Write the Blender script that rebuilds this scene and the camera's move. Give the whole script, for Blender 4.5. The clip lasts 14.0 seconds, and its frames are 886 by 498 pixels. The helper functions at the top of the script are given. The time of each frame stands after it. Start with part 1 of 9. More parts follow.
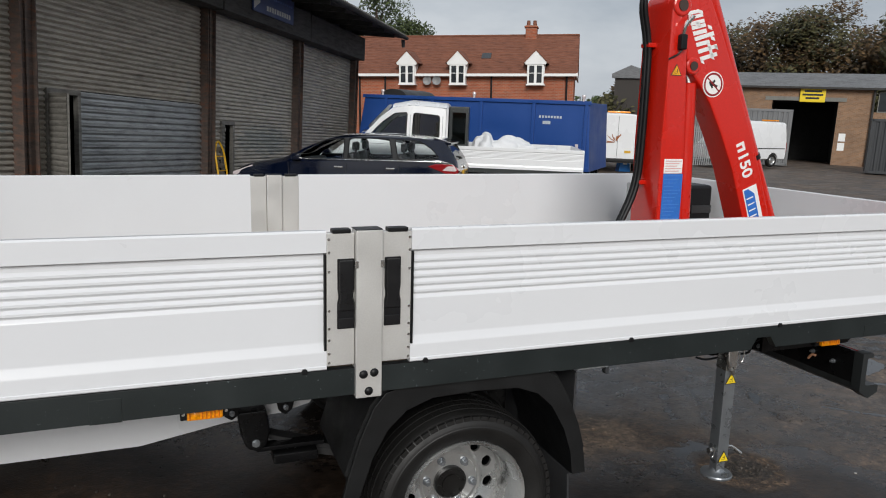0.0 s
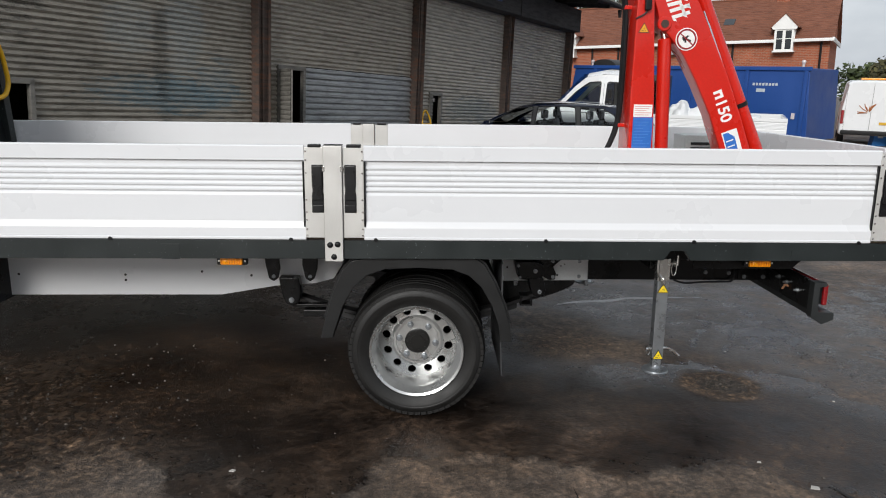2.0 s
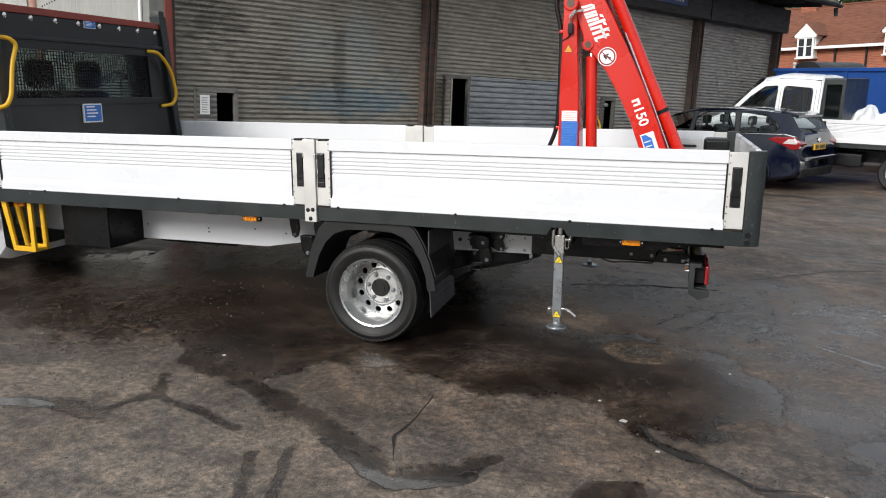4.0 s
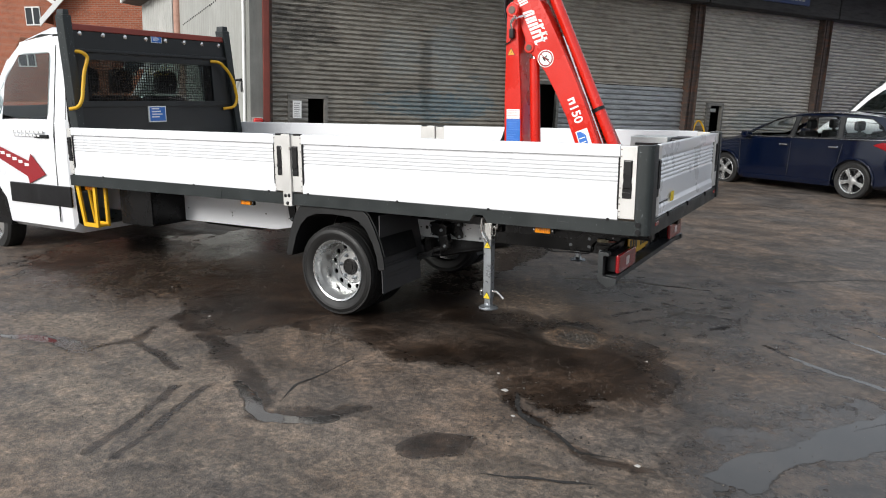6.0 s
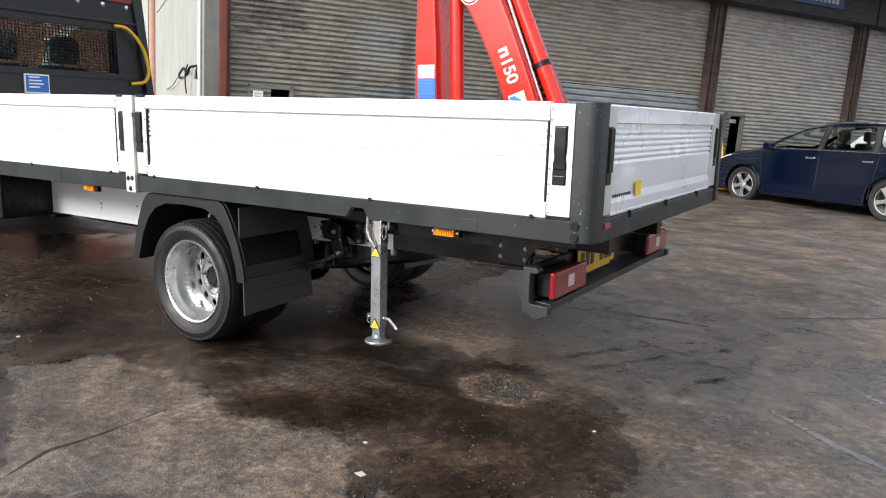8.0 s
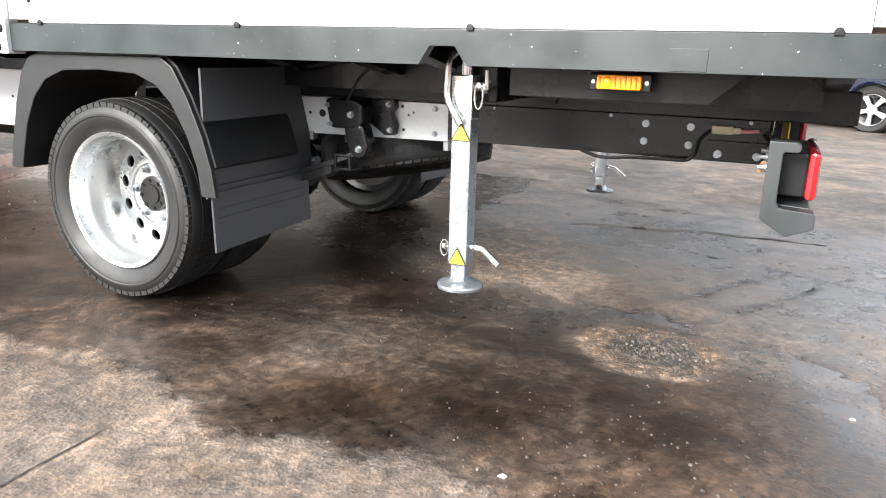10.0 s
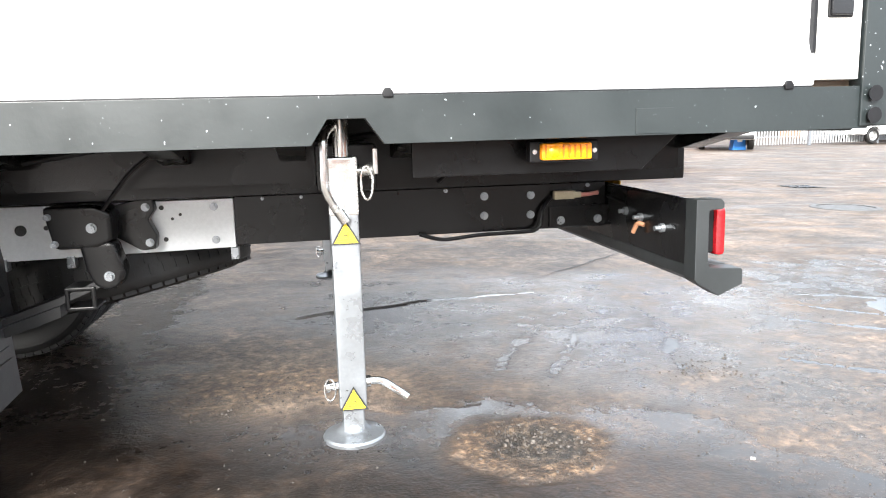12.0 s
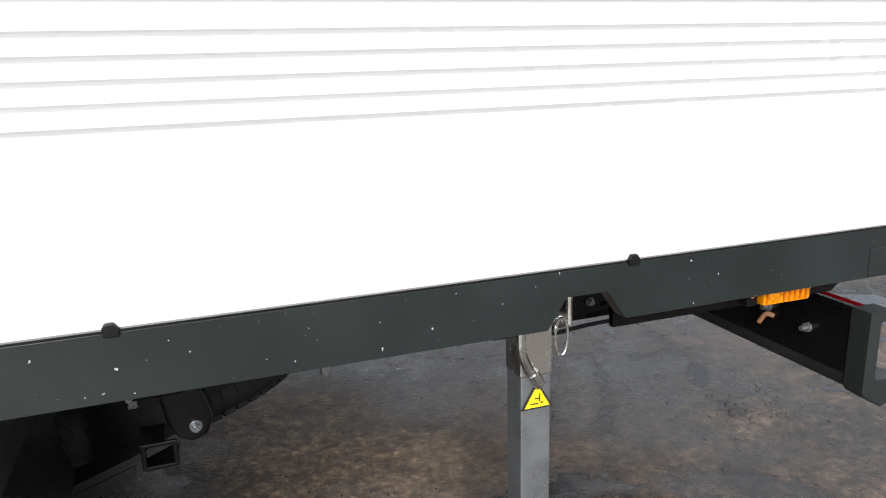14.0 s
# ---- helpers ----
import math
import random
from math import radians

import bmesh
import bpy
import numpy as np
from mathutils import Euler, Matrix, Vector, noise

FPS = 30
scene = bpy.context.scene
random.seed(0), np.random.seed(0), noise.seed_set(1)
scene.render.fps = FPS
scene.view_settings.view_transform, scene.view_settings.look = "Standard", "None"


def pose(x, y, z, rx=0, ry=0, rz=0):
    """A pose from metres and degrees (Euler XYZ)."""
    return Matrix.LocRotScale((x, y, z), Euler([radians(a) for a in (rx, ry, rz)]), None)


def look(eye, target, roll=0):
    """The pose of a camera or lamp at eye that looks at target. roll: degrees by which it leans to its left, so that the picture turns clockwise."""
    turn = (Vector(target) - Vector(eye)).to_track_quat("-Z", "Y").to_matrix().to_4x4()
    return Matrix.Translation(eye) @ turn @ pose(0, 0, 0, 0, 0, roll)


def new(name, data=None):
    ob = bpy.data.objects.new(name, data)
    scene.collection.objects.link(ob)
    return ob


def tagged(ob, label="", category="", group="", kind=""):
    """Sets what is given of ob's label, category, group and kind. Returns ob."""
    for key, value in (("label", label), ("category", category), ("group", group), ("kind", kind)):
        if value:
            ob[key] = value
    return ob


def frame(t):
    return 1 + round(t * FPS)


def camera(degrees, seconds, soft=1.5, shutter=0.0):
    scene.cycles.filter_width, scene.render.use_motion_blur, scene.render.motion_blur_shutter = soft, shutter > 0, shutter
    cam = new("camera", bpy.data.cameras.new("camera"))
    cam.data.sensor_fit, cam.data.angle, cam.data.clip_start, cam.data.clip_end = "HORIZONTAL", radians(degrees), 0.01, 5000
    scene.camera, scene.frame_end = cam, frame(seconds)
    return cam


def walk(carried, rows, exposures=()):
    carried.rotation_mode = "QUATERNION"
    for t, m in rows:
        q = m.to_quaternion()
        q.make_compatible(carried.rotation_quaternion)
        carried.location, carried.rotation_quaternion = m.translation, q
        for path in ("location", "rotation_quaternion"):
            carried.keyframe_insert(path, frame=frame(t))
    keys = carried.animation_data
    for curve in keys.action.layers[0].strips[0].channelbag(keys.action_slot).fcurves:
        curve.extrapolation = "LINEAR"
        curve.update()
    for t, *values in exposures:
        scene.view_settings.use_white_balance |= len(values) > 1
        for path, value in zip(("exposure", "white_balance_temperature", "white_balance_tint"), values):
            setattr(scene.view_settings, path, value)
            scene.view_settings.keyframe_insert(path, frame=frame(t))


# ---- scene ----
cam = camera(62.68, 14.0, 1.05)
PATH = [
    (0, (-0.931, -2.196, 1.692), (-0.260, -0.345, 1.340), 2.62),
    (0.5, (-0.764, -2.432, 1.646), (-0.295, -0.524, 1.271), 2.57),
    (1, (-0.484, -2.724, 1.601), (-0.115, -0.832, 1.070), 3.90),
    (1.5, (-0.187, -3.012, 1.602), (-0.097, -1.078, 1.101), 1.82),
    (2, (0.099, -3.368, 1.634), (0.113, -1.418, 1.192), 1.77),
    (2.5, (0.501, -3.619, 1.642), (0.306, -1.668, 1.248), 2.64),
    (3, (0.949, -3.923, 1.679), (0.586, -1.992, 1.306), 2.12),
    (3.2, (1.161, -4.002, 1.699), (0.745, -2.087, 1.299), 1.47),
    (5.3, (3.092, -4.398, 1.744), (2.235, -2.647, 1.295), 2.10),
    (5.5, (3.247, -4.350, 1.749), (2.402, -2.569, 1.409), 0.93),
    (6, (3.473, -4.108, 1.701), (2.456, -2.441, 1.268), 0.74),
    (6.5, (3.492, -3.737, 1.620), (2.680, -1.957, 1.204), 3.01),
    (7, (3.552, -3.360, 1.523), (2.743, -1.581, 1.099), 2.93),
    (7.5, (3.504, -2.948, 1.459), (2.392, -1.328, 1.087), 0.44),
    (8, (3.340, -2.509, 1.366), (2.267, -0.866, 0.977), 2.37),
    (8.2, (3.281, -2.345, 1.299), (2.156, -0.766, 0.808), 1.19),
    (10.3, (1.873, -1.602, 0.898), (1.192, 0.199, 0.353), 2.26),
    (10.5, (1.778, -1.544, 0.911), (1.222, 0.304, 0.389), 1.45),
    (11, (1.531, -1.412, 0.898), (1.211, 0.539, 0.600), -1.03),
    (11.5, (1.323, -1.347, 0.895), (1.363, 0.636, 0.636), -0.22),
    (12, (1.197, -1.324, 0.885), (1.507, 0.623, 0.547), -0.40),
    (12.5, (1.141, -1.320, 0.921), (1.422, 0.632, 0.587), -0.84),
    (13, (1.003, -1.248, 1.086), (1.311, 0.679, 0.649), -3.54),
    (13.5, (0.848, -1.053, 1.188), (1.093, 0.868, 0.688), -2.79),
    (14, (0.716, -0.891, 1.224), (1.337, 0.944, 0.725), -0.43),
]
walk(cam, [(t, look(eye, target, roll)) for t, eye, target, roll in PATH],
     [(0, -0.17), (0.5, -0.22), (1.5, -0.08), (3.0, 0.22), (5.5, 0.45), (6.0, 0.50), (6.5, 0.74), (7.2, 0.96), (8.2, 1.12), (10.3, 2.55), (11.0, 2.58), (12.5, 2.5), (13.0, 2.5), (13.5, 2.08), (14.0, 0.78)])

# ---- light: bright overcast sky with a weak veiled sun behind the camera ----
SUN_UP, SUN_TURN = 27.0, 200.0
world = bpy.data.worlds.new("overcast_sky")
scene.world = world
world.use_nodes = True
wn, wl = world.node_tree.nodes, world.node_tree.links
wn.clear()
w_out = wn.new("ShaderNodeOutputWorld")
w_bg = wn.new("ShaderNodeBackground")
w_sky = wn.new("ShaderNodeTexSky")
w_sky.sky_type = "NISHITA"
w_sky.sun_disc = False
w_sky.sun_elevation = radians(SUN_UP)
w_sky.sun_rotation = radians(SUN_TURN)
w_sky.dust_density = 4.0
w_sky.air_density = 1.2
w_tc = wn.new("ShaderNodeTexCoord")
w_map = wn.new("ShaderNodeMapping")
w_map.inputs["Scale"].default_value = (1.0, 1.0, 2.6)
w_noise = wn.new("ShaderNodeTexNoise")
w_noise.inputs["Scale"].default_value = 2.3
w_noise.inputs["Detail"].default_value = 6.0
w_noise.inputs["Roughness"].default_value = 0.55
w_ramp = wn.new("ShaderNodeValToRGB")
w_ramp.color_ramp.elements[0].position, w_ramp.color_ramp.elements[0].color = 0.30, (4.3, 5.0, 5.9, 1)
w_ramp.color_ramp.elements[1].position, w_ramp.color_ramp.elements[1].color = 0.72, (10.3, 10.7, 11.2, 1)
w_mix = wn.new("ShaderNodeMixRGB")
w_mix.inputs["Fac"].default_value = 0.88
wl.new(w_tc.outputs["Generated"], w_map.inputs["Vector"])
wl.new(w_map.outputs["Vector"], w_noise.inputs["Vector"])
wl.new(w_noise.outputs["Fac"], w_ramp.inputs["Fac"])
wl.new(w_sky.outputs["Color"], w_mix.inputs["Color1"])
wl.new(w_ramp.outputs["Color"], w_mix.inputs["Color2"])
wl.new(w_mix.outputs["Color"], w_bg.inputs["Color"])
w_bg.inputs["Strength"].default_value = 0.085
wl.new(w_bg.outputs["Background"], w_out.inputs["Surface"])

sun_data = bpy.data.lights.new("sun", "SUN")
sun_data.energy, sun_data.angle, sun_data.color = 2.6, radians(22), (1.0, 0.985, 0.955)
sun = new("sun", sun_data)
su, st = radians(SUN_UP), radians(SUN_TURN)
sun.matrix_world = look((math.sin(st) * math.cos(su) * 60, math.cos(st) * math.cos(su) * 60, math.sin(su) * 60), (0, 0, 0))


# ---- small builders ----
def bm_new():
    return bmesh.new()


def merge(bm, tmp):
    me = bpy.data.meshes.new("tmp")
    tmp.to_mesh(me)
    tmp.free()
    bm.from_mesh(me)
    bpy.data.meshes.remove(me)
    return bm


def soften(tmp, b, seg=2, angle=25):
    """Bevel the sharp edges of a small mesh."""
    edges = [e for e in tmp.edges if len(e.link_faces) == 2 and e.calc_face_angle(0) > radians(angle)]
    if b > 0 and edges:
        bmesh.ops.bevel(tmp, geom=edges, offset=b, segments=seg, profile=0.5, affect="EDGES", clamp_overlap=True)


def box(bm, x0, x1, y0, y1, z0, z1, b=0.0, m=None, seg=2):
    tmp = bmesh.new()
    bmesh.ops.create_cube(tmp, size=1)
    for v in tmp.verts:
        v.co = Vector(((x0 + x1) / 2 + v.co.x * (x1 - x0), (y0 + y1) / 2 + v.co.y * (y1 - y0), (z0 + z1) / 2 + v.co.z * (z1 - z0)))
    soften(tmp, b, seg)
    if m is not None:
        bmesh.ops.transform(tmp, matrix=m, verts=tmp.verts)
    return merge(bm, tmp)


def place(plane, a, b, c):
    """A point from two coordinates in a plane and one across it."""
    return Vector((a, c, b)) if plane == "xz" else Vector((c, a, b)) if plane == "yz" else Vector((a, b, c))


def prism(bm, pts, plane, c0, c1, b=0.0, m=None, seg=2):
    """A polygon in the xz, yz or xy plane, drawn out from c0 to c1 along the third axis."""
    tmp = bmesh.new()
    lo = [tmp.verts.new(place(plane, p[0], p[1], c0)) for p in pts]
    hi = [tmp.verts.new(place(plane, p[0], p[1], c1)) for p in pts]
    n = len(pts)
    tmp.faces.new(lo)
    tmp.faces.new(hi[::-1])
    for i in range(n):
        tmp.faces.new((lo[i], hi[i], hi[(i + 1) % n], lo[(i + 1) % n]))
    bmesh.ops.recalc_face_normals(tmp, faces=tmp.faces)
    soften(tmp, b, seg)
    if m is not None:
        bmesh.ops.transform(tmp, matrix=m, verts=tmp.verts)
    return merge(bm, tmp)


AXIS = {"z": Matrix(), "x": Matrix.Rotation(radians(90), 4, "Y"), "y": Matrix.Rotation(radians(-90), 4, "X")}


def cyl(bm, p, axis, r, h, seg=20, r2=None, b=0.0):
    """A cylinder or cone that starts at p and goes h along the axis (a letter or a direction)."""
    tmp = bmesh.new()
    bmesh.ops.create_cone(tmp, cap_ends=True, segments=seg, radius1=r, radius2=r if r2 is None else r2, depth=abs(h))
    soften(tmp, b, 1, 50)
    bmesh.ops.translate(tmp, verts=tmp.verts, vec=(0, 0, h / 2))
    turn = AXIS[axis] if isinstance(axis, str) else Vector(axis).to_track_quat("Z", "Y").to_matrix().to_4x4()
    bmesh.ops.transform(tmp, matrix=Matrix.Translation(p) @ turn, verts=tmp.verts)
    return merge(bm, tmp)


def lathe(bm, prof, p, axis, seg=32, closed=False):
    """Turn a list of (radius, height) about an axis through p."""
    turn = Matrix.Translation(p) @ AXIS[axis]
    rings = []
    for r, h in prof:
        rings.append([bm.verts.new(turn @ Vector((r * math.cos(2 * math.pi * i / seg), r * math.sin(2 * math.pi * i / seg), h))) for i in range(seg)])
    pairs = list(zip(rings, rings[1:])) + ([(rings[-1], rings[0])] if closed else [])
    for a, c in pairs:
        for i in range(seg):
            bm.faces.new((a[i], a[(i + 1) % seg], c[(i + 1) % seg], c[i]))
    return bm


def tube(bm, pts, r, seg=10, caps=True):
    """A round bar along a line of points."""
    pts = [Vector(p) for p in pts]
    rings, up = [], None
    for i, p in enumerate(pts):
        t = ((pts[min(i + 1, len(pts) - 1)] - p).normalized() + (p - pts[max(i - 1, 0)]).normalized()).normalized()
        if up is None:
            up = t.orthogonal().normalized()
        up = (up - t * up.dot(t)).normalized()
        side = t.cross(up)
        rr = r[i] if isinstance(r, (list, tuple)) else r
        rings.append([bm.verts.new(p + rr * (math.cos(2 * math.pi * k / seg) * up + math.sin(2 * math.pi * k / seg) * side)) for k in range(seg)])
    for a, c in zip(rings, rings[1:]):
        for k in range(seg):
            bm.faces.new((a[k], a[(k + 1) % seg], c[(k + 1) % seg], c[k]))
    if caps:
        bm.faces.new(rings[0][::-1])
        bm.faces.new(rings[-1])
    return bm


def bend(pts, r=0.03, n=5):
    """Round the corners of a line of points."""
    pts = [Vector(p) for p in pts]
    out = [pts[0]]
    for a, p, c in zip(pts, pts[1:], pts[2:]):
        d0, d1 = (a - p), (c - p)
        q = min(r, d0.length * 0.45, d1.length * 0.45)
        s, e = p + d0.normalized() * q, p + d1.normalized() * q
        for k in range(n + 1):
            u = k / n
            out.append((1 - u) ** 2 * s + 2 * u * (1 - u) * p + u * u * e)
    return out + [pts[-1]]


def sheet(bm, prof, plane, c0, c1):
    """An open profile drawn out into a single skin."""
    a = [bm.verts.new(place(plane, p[0], p[1], c0)) for p in prof]
    c = [bm.verts.new(place(plane, p[0], p[1], c1)) for p in prof]
    for i in range(len(prof) - 1):
        bm.faces.new((a[i], a[i + 1], c[i + 1], c[i]))
    return bm


def part(name, bm, material, parent=None, label="", smooth=True, m=None):
    """Link a bmesh as one mesh object, under a thing or a part."""
    me = bpy.data.meshes.new(name)
    bm.normal_update()
    bm.to_mesh(me)
    bm.free()
    me.materials.append(material)
    if smooth:
        me.polygons.foreach_set("use_smooth", [True] * len(me.polygons))
        me.set_sharp_from_angle(angle=radians(32))
    ob = new(name, me)
    if smooth and len(me.polygons) < 4000:
        wn_mod = ob.modifiers.new("weighted", "WEIGHTED_NORMAL")
        wn_mod.keep_sharp = True
    if parent is not None:
        ob.parent = parent
    if m is not None:
        ob.matrix_basis = m
    return tagged(ob, label)


def pieces(name, bm, material, parent, label="", m=None):
    """Each loose piece of a bmesh as a part of its own."""
    left = set(bm.verts)
    while left:
        stack, isle = [left.pop()], []
        while stack:
            v = stack.pop()
            isle.append(v)
            for e in v.link_edges:
                w = e.other_vert(v)
                if w in left:
                    left.remove(w)
                    stack.append(w)
        one = bm_new()
        twin = {v: one.verts.new(v.co) for v in isle}
        for f in {f for v in isle for f in v.link_faces}:
            one.faces.new([twin[v] for v in f.verts])
        part(name, one, material, parent, label, m=m)
    bm.free()


def shared(name, source, parent, m):
    """One more piece on the mesh of another."""
    ob = new(name, source.data)
    ob.parent = parent
    ob.matrix_basis = m
    return ob


def thing(name, label, category, group="", m=None, kind=""):
    ob = new(name)
    ob.empty_display_size = 0.1
    if m is not None:
        ob.matrix_basis = m
    return tagged(ob, label, category, group, kind)


# ---- materials ----
def shader(name):
    mt = bpy.data.materials.new(name)
    mt.use_nodes = True
    nt = mt.node_tree
    return mt, nt, nt.nodes["Principled BSDF"]


def rgba(c):
    return (c[0], c[1], c[2], 1.0)


def noise_tex(nt, scale, detail=4.0, rough=0.55, vec=None, stretch=None):
    n = nt.nodes.new("ShaderNodeTexNoise")
    n.inputs["Scale"].default_value = scale
    n.inputs["Detail"].default_value = detail
    n.inputs["Roughness"].default_value = rough
    if vec is None:
        vec = nt.nodes.new("ShaderNodeTexCoord").outputs["Object"]
    if stretch:
        mp = nt.nodes.new("ShaderNodeMapping")
        mp.inputs["Scale"].default_value = stretch
        nt.links.new(vec, mp.inputs["Vector"])
        vec = mp.outputs["Vector"]
    nt.links.new(vec, n.inputs["Vector"])
    return n.outputs["Fac"]


def ramp(nt, fac, stops):
    r = nt.nodes.new("ShaderNodeValToRGB")
    els = r.color_ramp.elements
    while len(els) < len(stops):
        els.new(0.5)
    for e, (p, c) in zip(els, stops):
        e.position, e.color = p, rgba(c) if len(c) == 3 else c
    nt.links.new(fac, r.inputs["Fac"])
    return r.outputs["Color"]


def mixc(nt, fac, a, b, mode="MIX"):
    n = nt.nodes.new("ShaderNodeMixRGB")
    n.blend_type = mode
    for key, v in (("Fac", fac), ("Color1", a), ("Color2", b)):
        if isinstance(v, (int, float)):
            n.inputs[key].default_value = v
        elif isinstance(v, tuple):
            n.inputs[key].default_value = rgba(v)
        else:
            nt.links.new(v, n.inputs[key])
    return n.outputs["Color"]


def maths(nt, op, a, b=None, clamp=False):
    n = nt.nodes.new("ShaderNodeMath")
    n.operation, n.use_clamp = op, clamp
    for i, v in enumerate((a, b)):
        if v is None:
            continue
        if isinstance(v, (int, float)):
            n.inputs[i].default_value = v
        else:
            nt.links.new(v, n.inputs[i])
    return n.outputs["Value"]


def bumped(nt, bsdf, height, strength=0.2, dist=0.01):
    b = nt.nodes.new("ShaderNodeBump")
    b.inputs["Strength"].default_value = strength
    b.inputs["Distance"].default_value = dist
    nt.links.new(height, b.inputs["Height"])
    nt.links.new(b.outputs["Normal"], bsdf.inputs["Normal"])


def surface(name, col, rough=0.5, metal=0.0, dark=0.8, big=3.0, fine=90.0, bump=0.08, coat=0.0, spots=None, stretch=None, rvar=0.12, grain=0.25, spec=0.5):
    """Paint, plastic, metal, rubber: two scales of tone, a varied gloss and a fine relief; spots: colour and amount of flecks."""
    mt, nt, bs = shader(name)
    a = noise_tex(nt, big, 5, 0.6, stretch=stretch)
    f = noise_tex(nt, fine, 3, 0.6, stretch=stretch)
    low = tuple(c * dark for c in col)
    base = ramp(nt, a, [(0.35, low), (0.65, col)])
    base = mixc(nt, grain, base, ramp(nt, f, [(0.3, tuple(c * 0.75 for c in col)), (0.7, tuple(min(1, c * 1.15) for c in col))]))
    if spots:
        sp = noise_tex(nt, spots[2], 2, 0.5)
        mask = ramp(nt, sp, [(spots[1], (0, 0, 0)), (spots[1] + 0.03, (1, 1, 1))])
        base = mixc(nt, mask, base, spots[0])
    nt.links.new(base, bs.inputs["Base Color"])
    bs.inputs["Metallic"].default_value = metal
    r = nt.nodes.new("ShaderNodeMapRange")
    r.inputs["From Min"].default_value, r.inputs["From Max"].default_value = 0.3, 0.7
    r.inputs["To Min"].default_value, r.inputs["To Max"].default_value = max(0.03, rough - rvar), min(1, rough + rvar)
    nt.links.new(a, r.inputs["Value"])
    nt.links.new(r.outputs["Result"], bs.inputs["Roughness"])
    bs.inputs["Specular IOR Level"].default_value = spec
    bs.inputs["Coat Weight"].default_value = coat
    bs.inputs["Coat Roughness"].default_value = 0.06
    if bump:
        bumped(nt, bs, f, bump, 0.004)
    return mt


M_WHITE = surface("white_paint", (0.735, 0.745, 0.765), 0.32, dark=0.975, big=1.2, bump=0.004, coat=0.3, grain=0.02)
M_ALU = surface("anodised_aluminium", (0.68, 0.67, 0.645), 0.42, 0.45, dark=0.93, big=6, fine=240, bump=0.03)
M_RAIL = surface("slate_grey_powder_coat", (0.016, 0.021, 0.0215), 0.40, dark=0.8, big=5, bump=0.05, spots=((0.40, 0.43, 0.45), 0.706, 115.0))
M_BLACKPL = surface("black_plastic", (0.007, 0.007, 0.008), 0.42, spec=0.3, dark=0.8, big=8, bump=0.06)
M_LATCH = surface("moulded_black_latch", (0.010, 0.010, 0.011), 0.28, spec=0.45, dark=0.85, big=8, bump=0.03)
M_BLACK = surface("black_chassis_paint", (0.006, 0.006, 0.0065), 0.28, spec=0.28, dark=0.7, big=4, bump=0.06)
M_GUARD = surface("textured_black_mudguard", (0.0065, 0.007, 0.0075), 0.45, dark=0.8, big=7, fine=300, bump=0.2)
M_FLAP = surface("black_rubber_flap", (0.046, 0.047, 0.050), 0.42, dark=0.7, big=6, bump=0.1)
M_TYRE = surface("tyre_rubber", (0.0075, 0.007, 0.0066), 0.58, dark=0.7, big=9, fine=160, bump=0.15)
M_WHEEL = surface("silver_wheel_paint", (0.60, 0.605, 0.60), 0.30, 0.85, dark=0.92, big=7, bump=0.02)
M_ZINC = surface("galvanised_steel", (0.31, 0.33, 0.35), 0.34, 0.7, dark=0.78, big=16, fine=140, bump=0.05)
M_CHROME = surface("bright_zinc_plating", (0.72, 0.72, 0.70), 0.2, 0.95, dark=0.9, big=30, bump=0.02)
M_FRAME = surface("pale_grey_chassis_paint", (0.66, 0.68, 0.69), 0.4, 0.1, dark=0.93, big=3, bump=0.03)
M_RED = surface("red_crane_paint", (0.60, 0.013, 0.004), 0.27, dark=0.92, big=2.5, bump=0.03, coat=0.4)
M_YELLOW = surface("yellow_powder_coat", (0.75, 0.42, 0.015), 0.4, dark=0.92, big=8, bump=0.04)
M_STICKER = surface("yellow_sticker", (0.85, 0.62, 0.02), 0.45, dark=0.95, big=20, bump=0.0)
M_INK = surface("black_print", (0.02, 0.02, 0.02), 0.5, bump=0.0)
M_WHITEPRINT = surface("white_print", (0.85, 0.85, 0.83), 0.45, dark=0.96, bump=0.0)
M_BLUEPRINT = surface("blue_print", (0.03, 0.16, 0.55), 0.4, dark=0.85, big=25, bump=0.0)
M_REDPRINT = surface("red_print", (0.30, 0.010, 0.016), 0.4, bump=0.0)
M_PLATE = surface("amber_plate", (0.60, 0.34, 0.015), 0.45, dark=0.95, big=20, bump=0.0)
M_DECK = surface("brown_phenolic_deck", (0.13, 0.09, 0.06), 0.55, dark=0.7, big=3, fine=200, bump=0.15)


def lens(name, col, rough=0.12, coat=0.7):
    mt, nt, bs = shader(name)
    f = noise_tex(nt, 140, 1, 0.4)
    base = ramp(nt, f, [(0.35, tuple(c * 0.7 for c in col)), (0.65, col)])
    nt.links.new(base, bs.inputs["Base Color"])
    bs.inputs["Roughness"].default_value = rough
    bs.inputs["Coat Weight"].default_value = coat
    bumped(nt, bs, f, 0.15, 0.003)
    return mt


M_AMBER = lens("amber_lens", (1.0, 0.34, 0.0), 0.3, 0.25)
M_REDLENS = lens("red_lens", (0.28, 0.006, 0.010))
M_CLEARLENS = lens("clear_lens", (0.7, 0.62, 0.62))


def glass(name, tint, rough=0.03):
    mt, nt, bs = shader(name)
    bs.inputs["Base Color"].default_value = rgba(tint)
    bs.inputs["Roughness"].default_value = rough
    bs.inputs["Transmission Weight"].default_value = 1.0
    bs.inputs["IOR"].default_value = 1.01
    bs.inputs["Coat Weight"].default_value = 0.8
    bs.inputs["Coat IOR"].default_value = 1.5
    return mt


